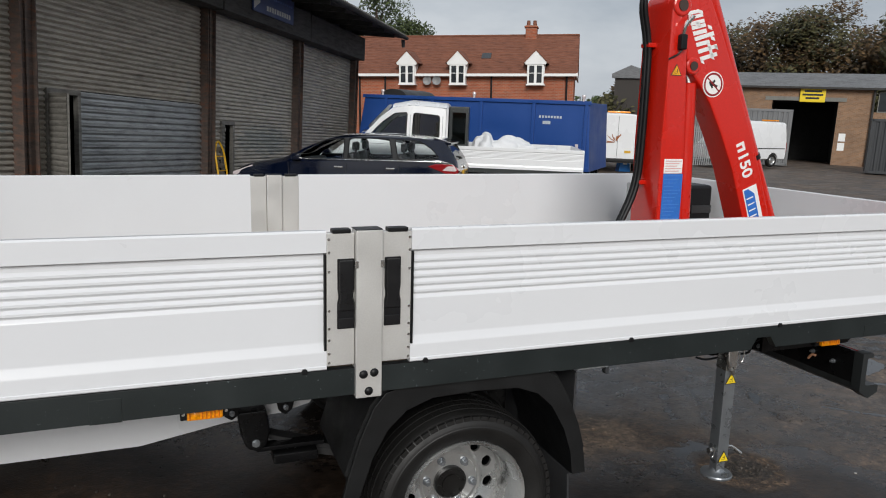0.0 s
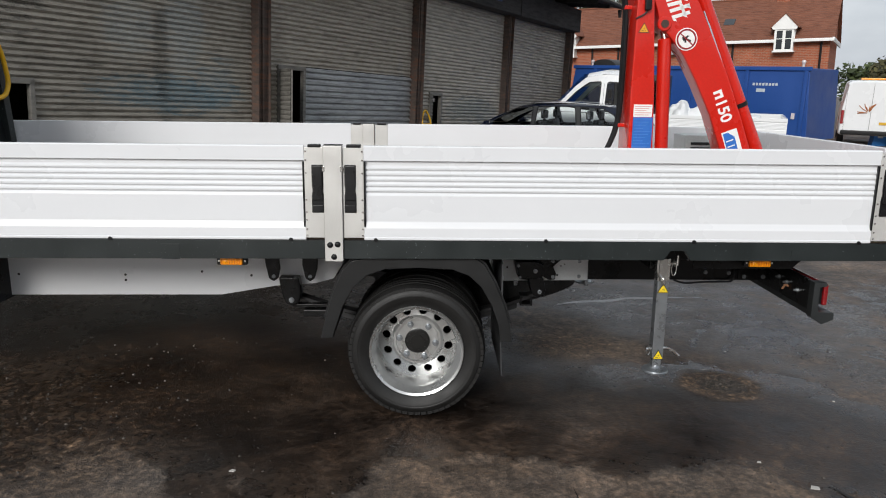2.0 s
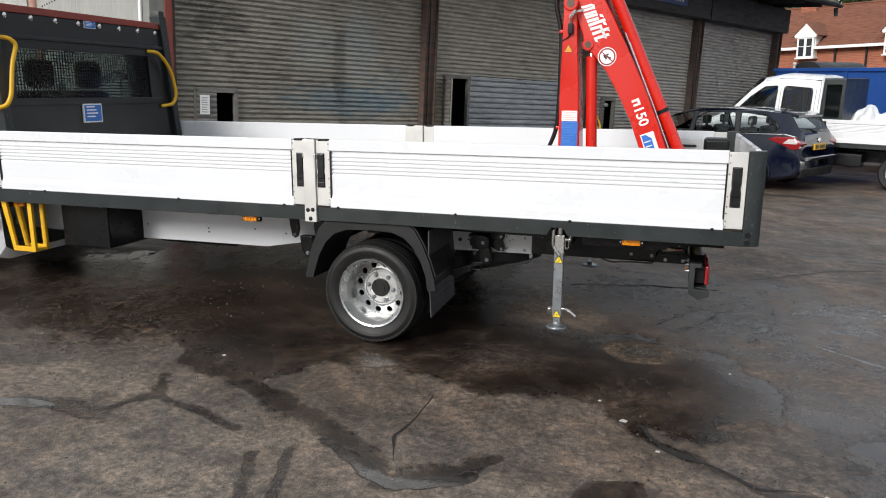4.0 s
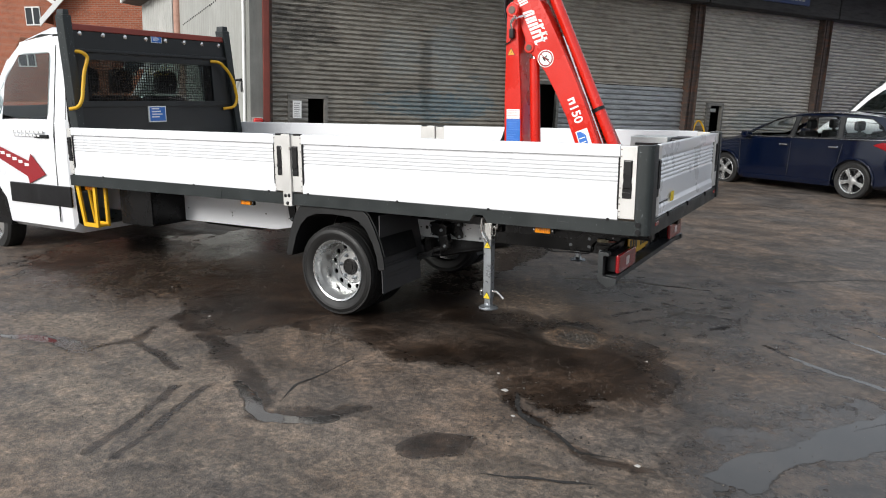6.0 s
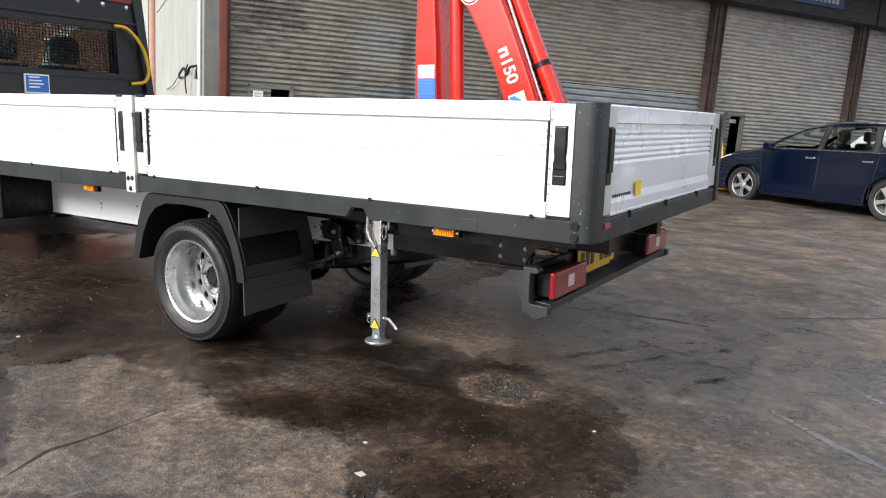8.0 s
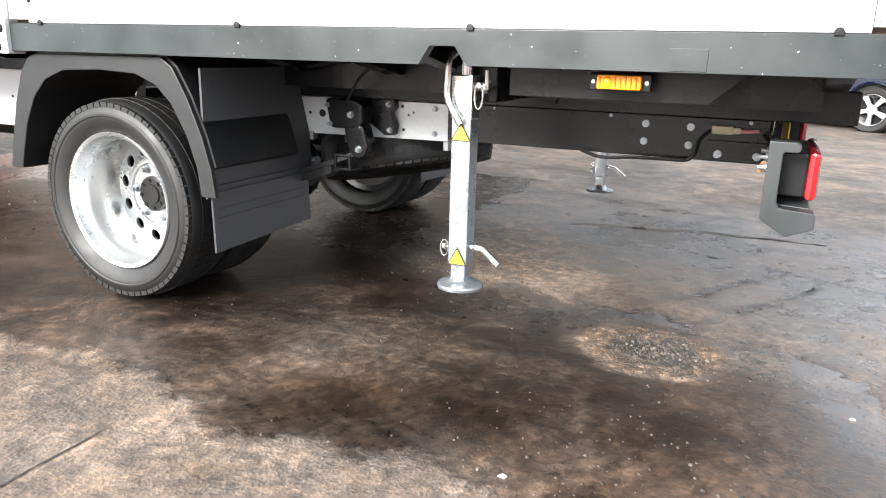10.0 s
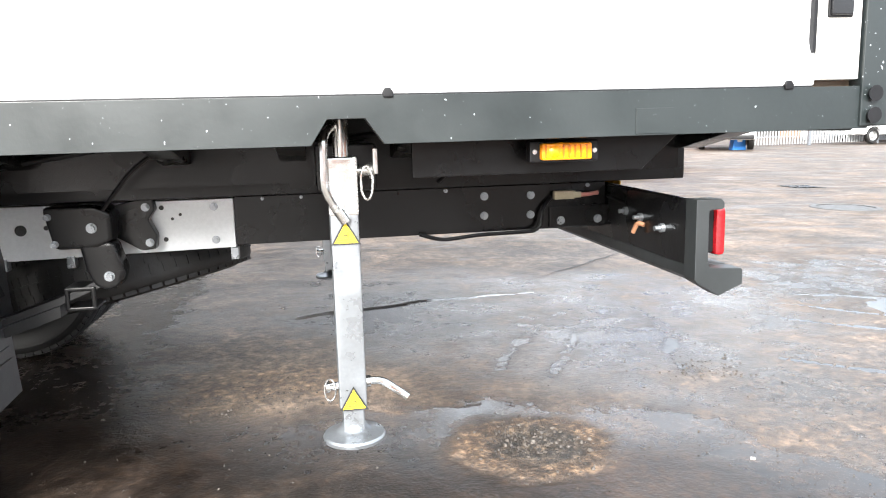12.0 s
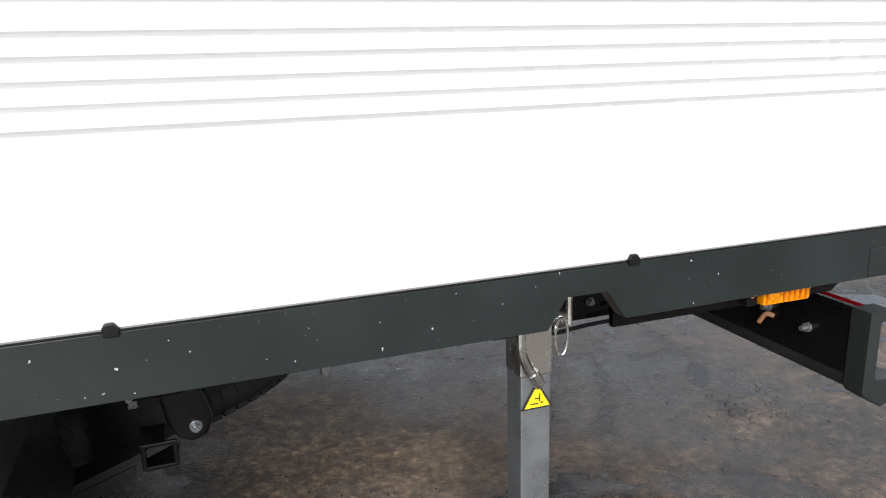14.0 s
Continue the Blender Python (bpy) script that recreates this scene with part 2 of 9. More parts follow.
M_GLASS = glass("tinted_car_glass", (0.30, 0.36, 0.35))
M_DARKGLASS = glass("privacy_glass", (0.05, 0.065, 0.066))
M_CABIN = surface("dark_cabin_trim", (0.03, 0.03, 0.032), 0.7)


# ---- ground: one sheet, level round the truck, falling gently away beyond ----
def fall(x, y):
    s = 0.5 * x + 0.866 * y
    a = s - 3.5
    a = (math.sqrt(a * a + 4) + a) / 2
    c = s - 15.0
    c = (math.sqrt(c * c + 4) + c) / 2
    e = s - 60.0
    e = (math.sqrt(e * e + 4) + e) / 2
    return -0.014 * a + 0.015 * c - 0.001 * e


# the far side of the yard lies on a slightly tilted plane
FAR = pose(0.0, -0.09, 0.0, 0.70, -0.65, 0.75)


def level(x, y):
    """The ground's height in the far side's own plane."""
    return fall(x, y) - 0.0113 * x - 0.0122 * y


def oval(x, y, rows):
    """The strongest of several soft ovals at every point: (cx, cy, rx, ry, turn, softness, weight)."""
    out = np.zeros_like(x)
    for cx, cy, rx, ry, turn, soft, w in rows:
        c, s_ = math.cos(radians(turn)), math.sin(radians(turn))
        u, v = ((x - cx) * c + (y - cy) * s_) / rx, (-(x - cx) * s_ + (y - cy) * c) / ry
        t = np.clip((1 + soft - np.hypot(u, v)) / (2 * soft), 0, 1)
        out = np.maximum(out, w * t * t * (3 - 2 * t))
    return out


# where the yard is pale, broken, oily, wet, dry or flooded
PALE = [
    (0.97, -1.76, 0.9, 0.4, 17, 0.5, 0.55), (-0.22, -1.73, 0.75, 0.5, 12, 0.5, 0.9), (-1.22, -1.19, 0.6, 0.28, 2, 0.5, 0.8), (2.45, -1.52, 0.9, 0.5, 22, 0.6, 0.6),
    (0.95, 1.2, 0.55, 0.38, 2, 0.5, 0.5), (1.02, 0.2, 0.4, 0.2, 22, 0.5, 0.2), (-0.79, -2.42, 1.6, 0.7, 2, 0.5, 0.6), (4.62, -0.98, 1.2, 0.8, 2, 0.6, 0.4),
]
BROKEN = [
    (-1.84, 0.02, 0.8, 0.75, 2, 0.5, 0.9), (1.76, 0.55, 0.23, 0.21, 25, 0.16, 1.0), (0.95, 1.14, 0.32, 0.17, 17, 0.5, 0.5), (2.9, 0.67, 0.5, 0.35, 32, 0.5, 0.4),
]
CORE = [
    (1.77, 0.54, 0.15, 0.13, 25, 0.3, 1.0),
]
OIL = [
    (1.72, -1.33, 0.15, 0.11, 25, 0.3, 1.0), (1.10, -1.36, 0.20, 0.09, 40, 0.3, 0.9), (0.30, -1.20, 0.20, 0.08, -30, 0.5, 0.9), (2.46, -1.02, 0.25, 0.07, -10, 0.5, 1.0),
]
SOAK = [
    (-2.55, 0.4, 1.6, 1.3, 2, 0.4, 0.75), (4.54, 2.43, 1.6, 0.8, 12, 0.6, 0.55), (3.42, -0.35, 0.5, 1.2, -33, 0.5, 0.7), (-1.11, -1.49, 0.35, 0.1, 2, 0.5, 0.7), (1.72, -1.33, 0.16, 0.12, 25, 0.3, 1.0),
]
DRY = [
    (1.0, 1.12, 0.5, 0.26, 30, 0.5, 0.7), (0.98, 0.16, 0.5, 0.25, 17, 0.5, 0.25), (1.76, 0.55, 0.25, 0.23, 25, 0.2, 1.0),
]
POND = [
    (5.85, 1.41, 0.65, 0.15, 37, 0.8, 0.95), (-1.36, -1.55, 0.3, 0.07, 10, 0.8, 0.8), (7.05, 4.8, 0.9, 0.14, 22, 0.8, 0.85), (2.61, -1.66, 0.35, 0.07, 22, 0.8, 0.7),
]
# outlines of the soaked strip, of the sheen beyond it, of the oily part and of the large puddle: (x, y)
SOAKED = [(-3.3, 3.2), (-2.9, 0.9), (-1.5, -0.32), (-0.8, -0.68), (-0.3, -0.72), (0.0, -0.40), (0.56, -0.42), (1.0, -0.46), (1.5, -0.44), (1.9, -0.58), (2.1, -0.64), (2.28, -0.44), (2.54, -0.40), (2.6, 0.12), (2.28, 0.66), (1.7, 0.92), (1.2, 0.86), (0.5, 1.4), (0.5, 3.2)]
SHEEN = [(0.5, 2.0), (1.2, 3.2), (2.96, 2.8), (3.7, 2.2), (3.4, 1.16), (3.5, 0.1), (3.05, -0.6), (2.5, -0.4), (2.2, 0.7), (1.3, 1.5)]
OILY = [(-1.6, 0.0), (-0.8, -0.60), (-0.3, -0.62), (0.1, -0.32), (1.0, -0.42), (1.6, -0.40), (2.1, -0.56), (2.46, -0.34), (2.50, 0.10), (2.15, 0.50), (1.2, 0.50), (0.3, 0.9), (-1.4, 1.6), (-2.2, 1.2)]
PUDDLE = [(2.95, -0.95), (3.04, -0.69), (3.19, -0.44), (3.33, -0.11), (3.61, 0.21), (3.75, 0.67), (3.95, 0.98), (4.25, 1.2), (4.2, 0.7), (3.88, 0.06), (3.51, -0.37), (3.28, -0.60), (3.15, -1.0)]
POOL = [(3.74, 1.50), (3.88, 1.86), (4.12, 1.92), (4.15, 1.66)]
# wet trails, tyre tracks and rills of water: (x, y, half-width)
TRAILS = [
    [(-0.90, -0.68, 0.10), (-0.60, -0.78, 0.08), (-0.28, -0.88, 0.09), (0.24, -1.17, 0.09), (0.69, -1.44, 0.07), (0.84, -1.58, 0.06)],
    [(-0.86, -1.40, 0.03), (-0.76, -1.21, 0.045), (-0.88, -0.92, 0.05)], [(-0.74, -1.22, 0.03), (-0.45, -1.24, 0.035), (-0.08, -1.36, 0.045)],
    [(0.13, -1.55, 0.035), (0.27, -1.90, 0.035), (0.42, -2.30, 0.03)], [(0.26, -1.42, 0.025), (0.39, -1.79, 0.030), (0.58, -2.25, 0.03)],
    [(0.79, -1.61, 0.05), (0.96, -1.45, 0.08), (1.15, -1.29, 0.06), (1.24, -1.18, 0.03)], [(1.66, -0.48, 0.07), (1.92, -0.72, 0.06), (2.18, -0.91, 0.05), (2.52, -1.04, 0.045), (2.70, -1.01, 0.03)],
]
TREADS = [
    [(1.75, 1.10, 0.04), (2.05, 1.62, 0.035), (2.35, 2.0, 0.03)], [(1.94, 1.04, 0.04), (2.22, 1.55, 0.035), (2.5, 1.95, 0.03)],
    [(2.47, 0.95, 0.04), (2.53, 1.21, 0.03), (2.64, 1.45, 0.05), (2.69, 2.0, 0.04)], [(2.36, 1.54, 0.04), (2.52, 1.60, 0.06), (2.72, 1.60, 0.03)], [(1.52, 1.94, 0.02), (1.97, 1.77, 0.03), (2.36, 1.64, 0.03)],
]
RILLS = [
    [(3.19, 1.72, 0.020), (3.46, 1.50, 0.026), (3.70, 1.35, 0.026), (4.05, 1.20, 0.03)], [(3.35, 1.92, 0.018), (3.57, 1.81, 0.022), (3.79, 1.58, 0.026)], [(3.57, 2.07, 0.018), (3.84, 2.02, 0.022), (4.10, 1.86, 0.03)],
    [(2.86, 1.14, 0.02), (3.11, 0.97, 0.035), (3.36, 0.80, 0.03), (3.76, 0.64, 0.04)], [(0.36, -1.34, 0.04), (0.60, -1.45, 0.045), (0.84, -1.58, 0.05), (1.16, -1.36, 0.04)], [(1.05, 2.05, 0.03), (1.6, 2.25, 0.03), (2.3, 2.35, 0.02)],
]


def within(x, y, line, soft):
    """1 inside a closed outline, falling softly to 0 across its edge."""
    near, odd = np.full_like(x, 1e9), np.zeros(x.shape, bool)
    for (ax, ay), (cx, cy) in zip(line, line[1:] + line[:1]):
        dx, dy = cx - ax, cy - ay
        t = np.clip(((x - ax) * dx + (y - ay) * dy) / (dx * dx + dy * dy), 0, 1)
        near = np.minimum(near, np.hypot(x - ax - t * dx, y - ay - t * dy))
        if ay != cy:
            odd ^= ((ay > y) != (cy > y)) & (x < ax + (y - ay) * dx / dy)
    t = np.clip(0.5 + np.where(odd, near, -near) / (2 * soft), 0, 1)
    return t * t * (3 - 2 * t)


def along(x, y, lines):
    """1 on the line of any of several trails, 0.5 at their edges, 0 a width beyond."""
    out = np.zeros_like(x)
    for line in lines:
        for (ax, ay, aw), (cx, cy, cw) in zip(line, line[1:]):
            dx, dy = cx - ax, cy - ay
            t = np.clip(((x - ax) * dx + (y - ay) * dy) / (dx * dx + dy * dy), 0, 1)
            out = np.maximum(out, np.clip(1.0 - 0.5 * np.hypot(x - ax - t * dx, y - ay - t * dy) / (aw + (cw - aw) * t), 0, 1))
    return out


def ground_material():
    mt, nt, bs = shader("wet_worn_yard")

    def layer(name):
        at = nt.nodes.new("ShaderNodeAttribute")
        at.attribute_name = name
        sp = nt.nodes.new("ShaderNodeSeparateColor")
        nt.links.new(at.outputs["Color"], sp.inputs["Color"])
        return sp.outputs["Red"], sp.outputs["Green"], sp.outputs["Blue"]

    pale, rubble, core = layer("wear")
    soak, oil, dry = layer("damp")
    pond, film, _ = layer("water")
    geo = nt.nodes.new("ShaderNodeNewGeometry").outputs["Position"]
    big = noise_tex(nt, 0.7, 6, 0.62, geo)
    mid = noise_tex(nt, 1.7, 8, 0.7, geo)
    fine = noise_tex(nt, 26, 6, 0.72, geo)
    grit = noise_tex(nt, 150, 3, 0.65, geo)
    streak = noise_tex(nt, 1.2, 7, 0.66, geo, stretch=(0.45, 1.7, 1))
    edge = noise_tex(nt, 5.5, 7, 0.72, geo)
    stones = nt.nodes.new("ShaderNodeTexVoronoi")
    stones.inputs["Scale"].default_value = 95
    nt.links.new(geo, stones.inputs["Vector"])
    # dry body: brown-grey worn concrete with paler dust
    tone = ramp(nt, mid, [(0.32, (0.040, 0.035, 0.031)), (0.46, (0.076, 0.067, 0.059)), (0.56, (0.110, 0.096, 0.084)), (0.70, (0.17, 0.148, 0.13))])
    tint = ramp(nt, big, [(0.38, (0.95, 0.93, 0.93)), (0.60, (1.24, 1.02, 0.84))])
    col = mixc(nt, 1.0, tone, tint, "MULTIPLY")
    col = mixc(nt, maths(nt, "MULTIPLY", pale, ramp(nt, edge, [(0.36, (0.2, 0.2, 0.2)), (0.56, (1, 1, 1))])), col, (0.185, 0.150, 0.117))
    # broken brown patches where the skin has gone
    earth = ramp(nt, fine, [(0.36, (0.035, 0.020, 0.012)), (0.52, (0.10, 0.062, 0.036)), (0.68, (0.26, 0.18, 0.115))])
    col = mixc(nt, maths(nt, "MULTIPLY", rubble, 0.8), col, earth)
    col = mixc(nt, maths(nt, "MULTIPLY", core, 0.8), col, ramp(nt, fine, [(0.40, (0.02, 0.017, 0.014)), (0.60, (0.055, 0.048, 0.04)), (0.72, (0.12, 0.10, 0.085))]))
    # aggregate showing through
    blotch = noise_tex(nt, 7.5, 6, 0.7, geo)
    col = mixc(nt, 0.8, col, ramp(nt, blotch, [(0.36, (0.55, 0.53, 0.52)), (0.50, (1.0, 1.0, 1.0)), (0.64, (1.45, 1.36, 1.26))]), "MULTIPLY")
    col = mixc(nt, 0.55, col, ramp(nt, fine, [(0.38, (0.22, 0.22, 0.22)), (0.50, (0.90, 0.90, 0.90)), (0.63, (2.0, 1.92, 1.82))]), "MULTIPLY")
    col = mixc(nt, 0.40, col, ramp(nt, stones.outputs["Color"], [(0.2, (0.55, 0.55, 0.56)), (0.6, (1.0, 1.0, 1.0)), (0.95, (1.7, 1.6, 1.5))]), "MULTIPLY")
    specks = ramp(nt, grit, [(0.665, (0, 0, 0)), (0.70, (1, 1, 1))])
    col = mixc(nt, maths(nt, "MULTIPLY", specks, 0.55), col, (0.34, 0.32, 0.29))
    # wetness, dark and glossy: a soaked strip under the truck, spills, leaks and tyre tracks
    rough_edge = maths(nt, "MULTIPLY", maths(nt, "SUBTRACT", edge, 0.5), 1.5)
    wet = maths(nt, "MULTIPLY", ramp(nt, maths(nt, "ADD", soak, rough_edge), [(0.36, (0, 0, 0)), (0.56, (1, 1, 1))]), ramp(nt, mid, [(0.38, (1, 1, 1)), (0.62, (0.68, 0.68, 0.68))]))
    drift = maths(nt, "ADD", streak, maths(nt, "MULTIPLY", rough_edge, 0.2))
    wet = maths(nt, "MAXIMUM", wet, maths(nt, "MULTIPLY", ramp(nt, drift, [(0.52, (0, 0, 0)), (0.60, (1, 1, 1))]), 0.42))
    wet = maths(nt, "SUBTRACT", wet, dry, True)
    col = mixc(nt, wet, col, mixc(nt, 1.0, col, (0.25, 0.24, 0.24), "MULTIPLY"))
    slick = maths(nt, "MULTIPLY", oil, wet)
    col = mixc(nt, slick, col, mixc(nt, 1.0, col, (0.58, 0.50, 0.45), "MULTIPLY"))
    thin = maths(nt, "MULTIPLY", film, ramp(nt, mid, [(0.40, (1, 1, 1)), (0.60, (0.35, 0.35, 0.35))]))
    col = mixc(nt, maths(nt, "MULTIPLY", thin, 0.5), col, (0.034, 0.032, 0.031))
    # standing water with ragged shores
    pool = ramp(nt, maths(nt, "ADD", pond, maths(nt, "MULTIPLY", rough_edge, 0.55)), [(0.47, (0, 0, 0)), (0.56, (1, 1, 1))])
    col = mixc(nt, maths(nt, "MULTIPLY", pool, 0.8), col, (0.022, 0.021, 0.020))
    nt.links.new(col, bs.inputs["Base Color"])
    r = nt.nodes.new("ShaderNodeMapRange")
    r.inputs["To Min"].default_value, r.inputs["To Max"].default_value = 0.68, 0.17
    nt.links.new(wet, r.inputs["Value"])
    rr = maths(nt, "ADD", r.outputs["Result"], maths(nt, "MULTIPLY", maths(nt, "SUBTRACT", fine, 0.5), 0.35), True)
    rr = maths(nt, "ADD", rr, maths(nt, "MULTIPLY", slick, 0.14))
    rr = maths(nt, "MULTIPLY", rr, maths(nt, "SUBTRACT", 1.0, maths(nt, "MULTIPLY", thin, 0.66)))
    rr = maths(nt, "MULTIPLY", rr, maths(nt, "SUBTRACT", 1.0, maths(nt, "MULTIPLY", pool, 0.90)))
    nt.links.new(maths(nt, "SUBTRACT", 0.5, maths(nt, "MULTIPLY", slick, 0.25)), bs.inputs["Specular IOR Level"])
    nt.links.new(rr, bs.inputs["Roughness"])
    h = maths(nt, "ADD", maths(nt, "MULTIPLY", fine, 0.9), maths(nt, "ADD", maths(nt, "MULTIPLY", grit, 0.35), maths(nt, "MULTIPLY", stones.outputs["Distance"], 0.25)))
    h = maths(nt, "MULTIPLY", h, maths(nt, "ADD", maths(nt, "MULTIPLY", maths(nt, "SUBTRACT", 1.0, wet), 0.90), maths(nt, "ADD", 0.10, maths(nt, "MULTIPLY", rubble, 1.2))))
    h = maths(nt, "MULTIPLY", h, maths(nt, "SUBTRACT", 1.0, maths(nt, "MULTIPLY", thin, 0.6)))
    h = maths(nt, "MULTIPLY", h, maths(nt, "SUBTRACT", 1.0, maths(nt, "MULTIPLY", pool, 0.97)))
    bumped(nt, bs, h, 0.7, 0.012)
    return mt


M_GROUND = ground_material()


def ground_sheet():
    """One sheet to the horizon, fine-meshed round the truck, with lumps where it is broken."""
    def lines(lo, hi, a, c):
        return sorted(set([-2500, -900, -300, -120, -60] + [round(lo + 0.8 * i, 2) for i in range(int((a - lo) / 0.8))] + [round(a + 0.03 * i, 3) for i in range(int((c - a) / 0.03))] + [round(c + 0.8 * i, 2) for i in range(int((hi - c) / 0.8))] + [70, 120, 300, 900, 2500]))

    xs, ys = lines(-30, 44, -3.4, 6.4), lines(-20, 50, -2.7, 4.2)
    nx, ny = len(xs), len(ys)
    gx, gy = (g.ravel() for g in np.meshgrid(xs, ys, indexing="ij"))
    wx, wy, lump = np.zeros_like(gx), np.zeros_like(gx), np.zeros_like(gx)
    for i in np.nonzero((gx > -6) & (gx < 12) & (gy > -6) & (gy < 9))[0]:
        p = Vector((gx[i] * 1.9, gy[i] * 1.9, 0.0))
        wx[i] = noise.fractal(p, 1.0, 2.0, 5) * 0.15
        wy[i] = noise.fractal(p + Vector((7.7, 3.1, 5.0)), 1.0, 2.0, 5) * 0.15
        lump[i] = noise.fractal(p * 4.5, 0.8, 2.0, 4)
    x, y = gx + wx, gy + wy
    px, py = gx + wx * 0.4, gy + wy * 0.4
    broken = oval(px, py, BROKEN)
    pond = np.maximum.reduce([oval(px, py, POND), within(px, py, PUDDLE, 0.10), within(px, py, POOL, 0.06), 0.92 * along(px, py, RILLS)])
    soak = np.maximum.reduce([oval(x, y, SOAK), within(x, y, SOAKED, 0.19), 0.30 * within(x, y, SHEEN, 0.35), 0.80 * along(px, py, TRAILS), 0.62 * along(px, py, TREADS)])
    oil = np.maximum.reduce([oval(x, y, OIL), within(x, y, OILY, 0.22), 0.85 * along(px, py, TRAILS), 0.9 * along(px, py, TREADS)])
    z = np.array([fall(u, v) for u, v in zip(gx, gy)])
    z += np.clip(lump, -0.5, 0.9) * (0.008 * broken + 0.0012) * (1 - np.minimum(1, pond * 1.5))
    me = bpy.data.meshes.new("ground")
    idx = np.arange(nx * ny).reshape(nx, ny)
    quads = np.stack([idx[:-1, :-1], idx[1:, :-1], idx[1:, 1:], idx[:-1, 1:]], axis=-1).reshape(-1, 4)
    me.from_pydata(np.stack([gx, gy, z], axis=1).tolist(), [], quads.tolist())
    for name, chans in (("wear", (oval(x, y, PALE), broken, oval(px, py, CORE))), ("damp", (soak, oil, oval(x, y, DRY))), ("water", (pond, within(x, y, SHEEN, 0.30), pond))):
        at = me.attributes.new(name, "FLOAT_COLOR", "POINT")
        at.data.foreach_set("color", np.stack(list(chans) + [np.ones_like(gx)], axis=1).astype(np.float32).ravel())
    me.polygons.foreach_set("use_smooth", [True] * len(me.polygons))
    me.materials.append(M_GROUND)
    return tagged(new("ground", me), "wet stained tarmac and concrete yard with puddles", "ground", kind="structure")


ground = ground_sheet()


# cracks, puddles and loose grit on it
def strip(bm, line, z, seed, jag=0.35, step=0.02):
    """A flat ragged strip along (x, y, half-width) points."""
    rng = random.Random(seed)
    pts = []
    for a, c in zip(line, line[1:]):
        n = max(2, int(math.hypot(c[0] - a[0], c[1] - a[1]) / step))
        pts += [tuple(p + (q - p) * k / n for p, q in zip(a, c)) for k in range(n)]
    pts.append(tuple(line[-1]))
    prev = None
    for i, (x, y, w) in enumerate(pts):
        q, p = pts[min(i + 1, len(pts) - 1)], pts[max(i - 1, 0)]
        t = Vector((q[0] - p[0], q[1] - p[1])).normalized()
        sway = noise.noise(Vector((i * step * 5, seed * 7.3, 0))) * (w * 0.6 if w > 0.03 else 0.022)
        a = w * (1 + jag * (noise.noise(Vector((i * step * 6, seed, 3.1))) * 1.9 + rng.uniform(-0.12, 0.12)))
        c = w * (1 + jag * (noise.noise(Vector((i * step * 6, seed, 9.7))) * 1.9 + rng.uniform(-0.12, 0.12)))
        e = min(1.0, 4.0 * min(i, len(pts) - 1 - i) / len(pts) + 0.05)
        u = bm.verts.new((x - t.y * (a * e + sway), y + t.x * (a * e + sway), fall(x, y) + z))
        v = bm.verts.new((x + t.y * (c * e - sway), y - t.x * (c * e - sway), fall(x, y) + z))
        if prev:
            bm.faces.new((prev[0], prev[1], v, u))
        prev = (u, v)
    return bm


M_CRACK = surface("dark_crack_grit", (0.014, 0.012, 0.010), 0.6, dark=0.6, big=30, fine=200, bump=0.4)
CRACKS = (((0.78, -1.39, 0.014), (0.69, -1.15, 0.012), (0.71, -0.88, 0.009), (0.70, -0.60, 0.005)),
          ((1.80, -0.52, 0.018), (1.95, -0.80, 0.030), (2.20, -0.92, 0.024), (2.38, -1.03, 0.020), (2.60, -0.99, 0.014)),
          ((2.04, -1.47, 0.010), (2.61, -1.24, 0.014)), ((2.25, 2.6, 0.010), (3.32, 3.57, 0.014), (5.08, 4.58, 0.010)), ((3.5, -0.04, 0.008), (4.37, 1.22, 0.010), (5.54, 1.89, 0.006)))
for k, line in enumerate(CRACKS):
    part("crack", strip(bm_new(), [(x, y, w * 0.62) for x, y, w in line], 0.0025, k + 1, 1.0, 0.012), M_CRACK, ground, "ragged dark crack")


def grit_patch(n, places, seed):
    """Loose stones in heaps: (x, y, spread x, spread y, least size, greatest size, share)."""
    rng = random.Random(seed)
    verts, faces = [], []
    for x0, y0, sx, sy, r0, r1, share in places:
        for _ in range(int(n * share)):
            x, y = rng.gauss(x0, sx), rng.gauss(y0, sy)
            r = r0 + (r1 - r0) * rng.random() ** 3
            k, z = len(verts), fall(x, y)
            ph = rng.uniform(0, 6.28)
            ring = [(x + r * rng.uniform(0.7, 1.2) * math.cos(ph + i * 1.257), y + r * rng.uniform(0.7, 1.2) * math.sin(ph + i * 1.257)) for i in range(5)]
            verts += [(a, c, z - 0.001) for a, c in ring] + [(x + 0.6 * (a - x), y + 0.6 * (c - y), z + r * rng.uniform(0.5, 0.9)) for a, c in ring]
            faces += [(k + i, k + (i + 1) % 5, k + 5 + (i + 1) % 5, k + 5 + i) for i in range(5)] + [tuple(k + 5 + i for i in range(5))]
    me = bpy.data.meshes.new("loose_grit")
    me.from_pydata(verts, [], faces)
    mt, nt, bs = shader("yard_grit")
    rnd = nt.nodes.new("ShaderNodeNewGeometry").outputs["Random Per Island"]
    nt.links.new(ramp(nt, rnd, [(0.0, (0.016, 0.013, 0.011)), (0.55, (0.055, 0.045, 0.037)), (0.9, (0.075, 0.062, 0.05)), (1.0, (0.13, 0.115, 0.10))]), bs.inputs["Base Color"])
    bs.inputs["Roughness"].default_value = 0.6
    me.materials.append(mt)
    return tagged(new("loose_grit", me), "loose grit and small stones scattered on the yard", "gravel", kind="stuff")


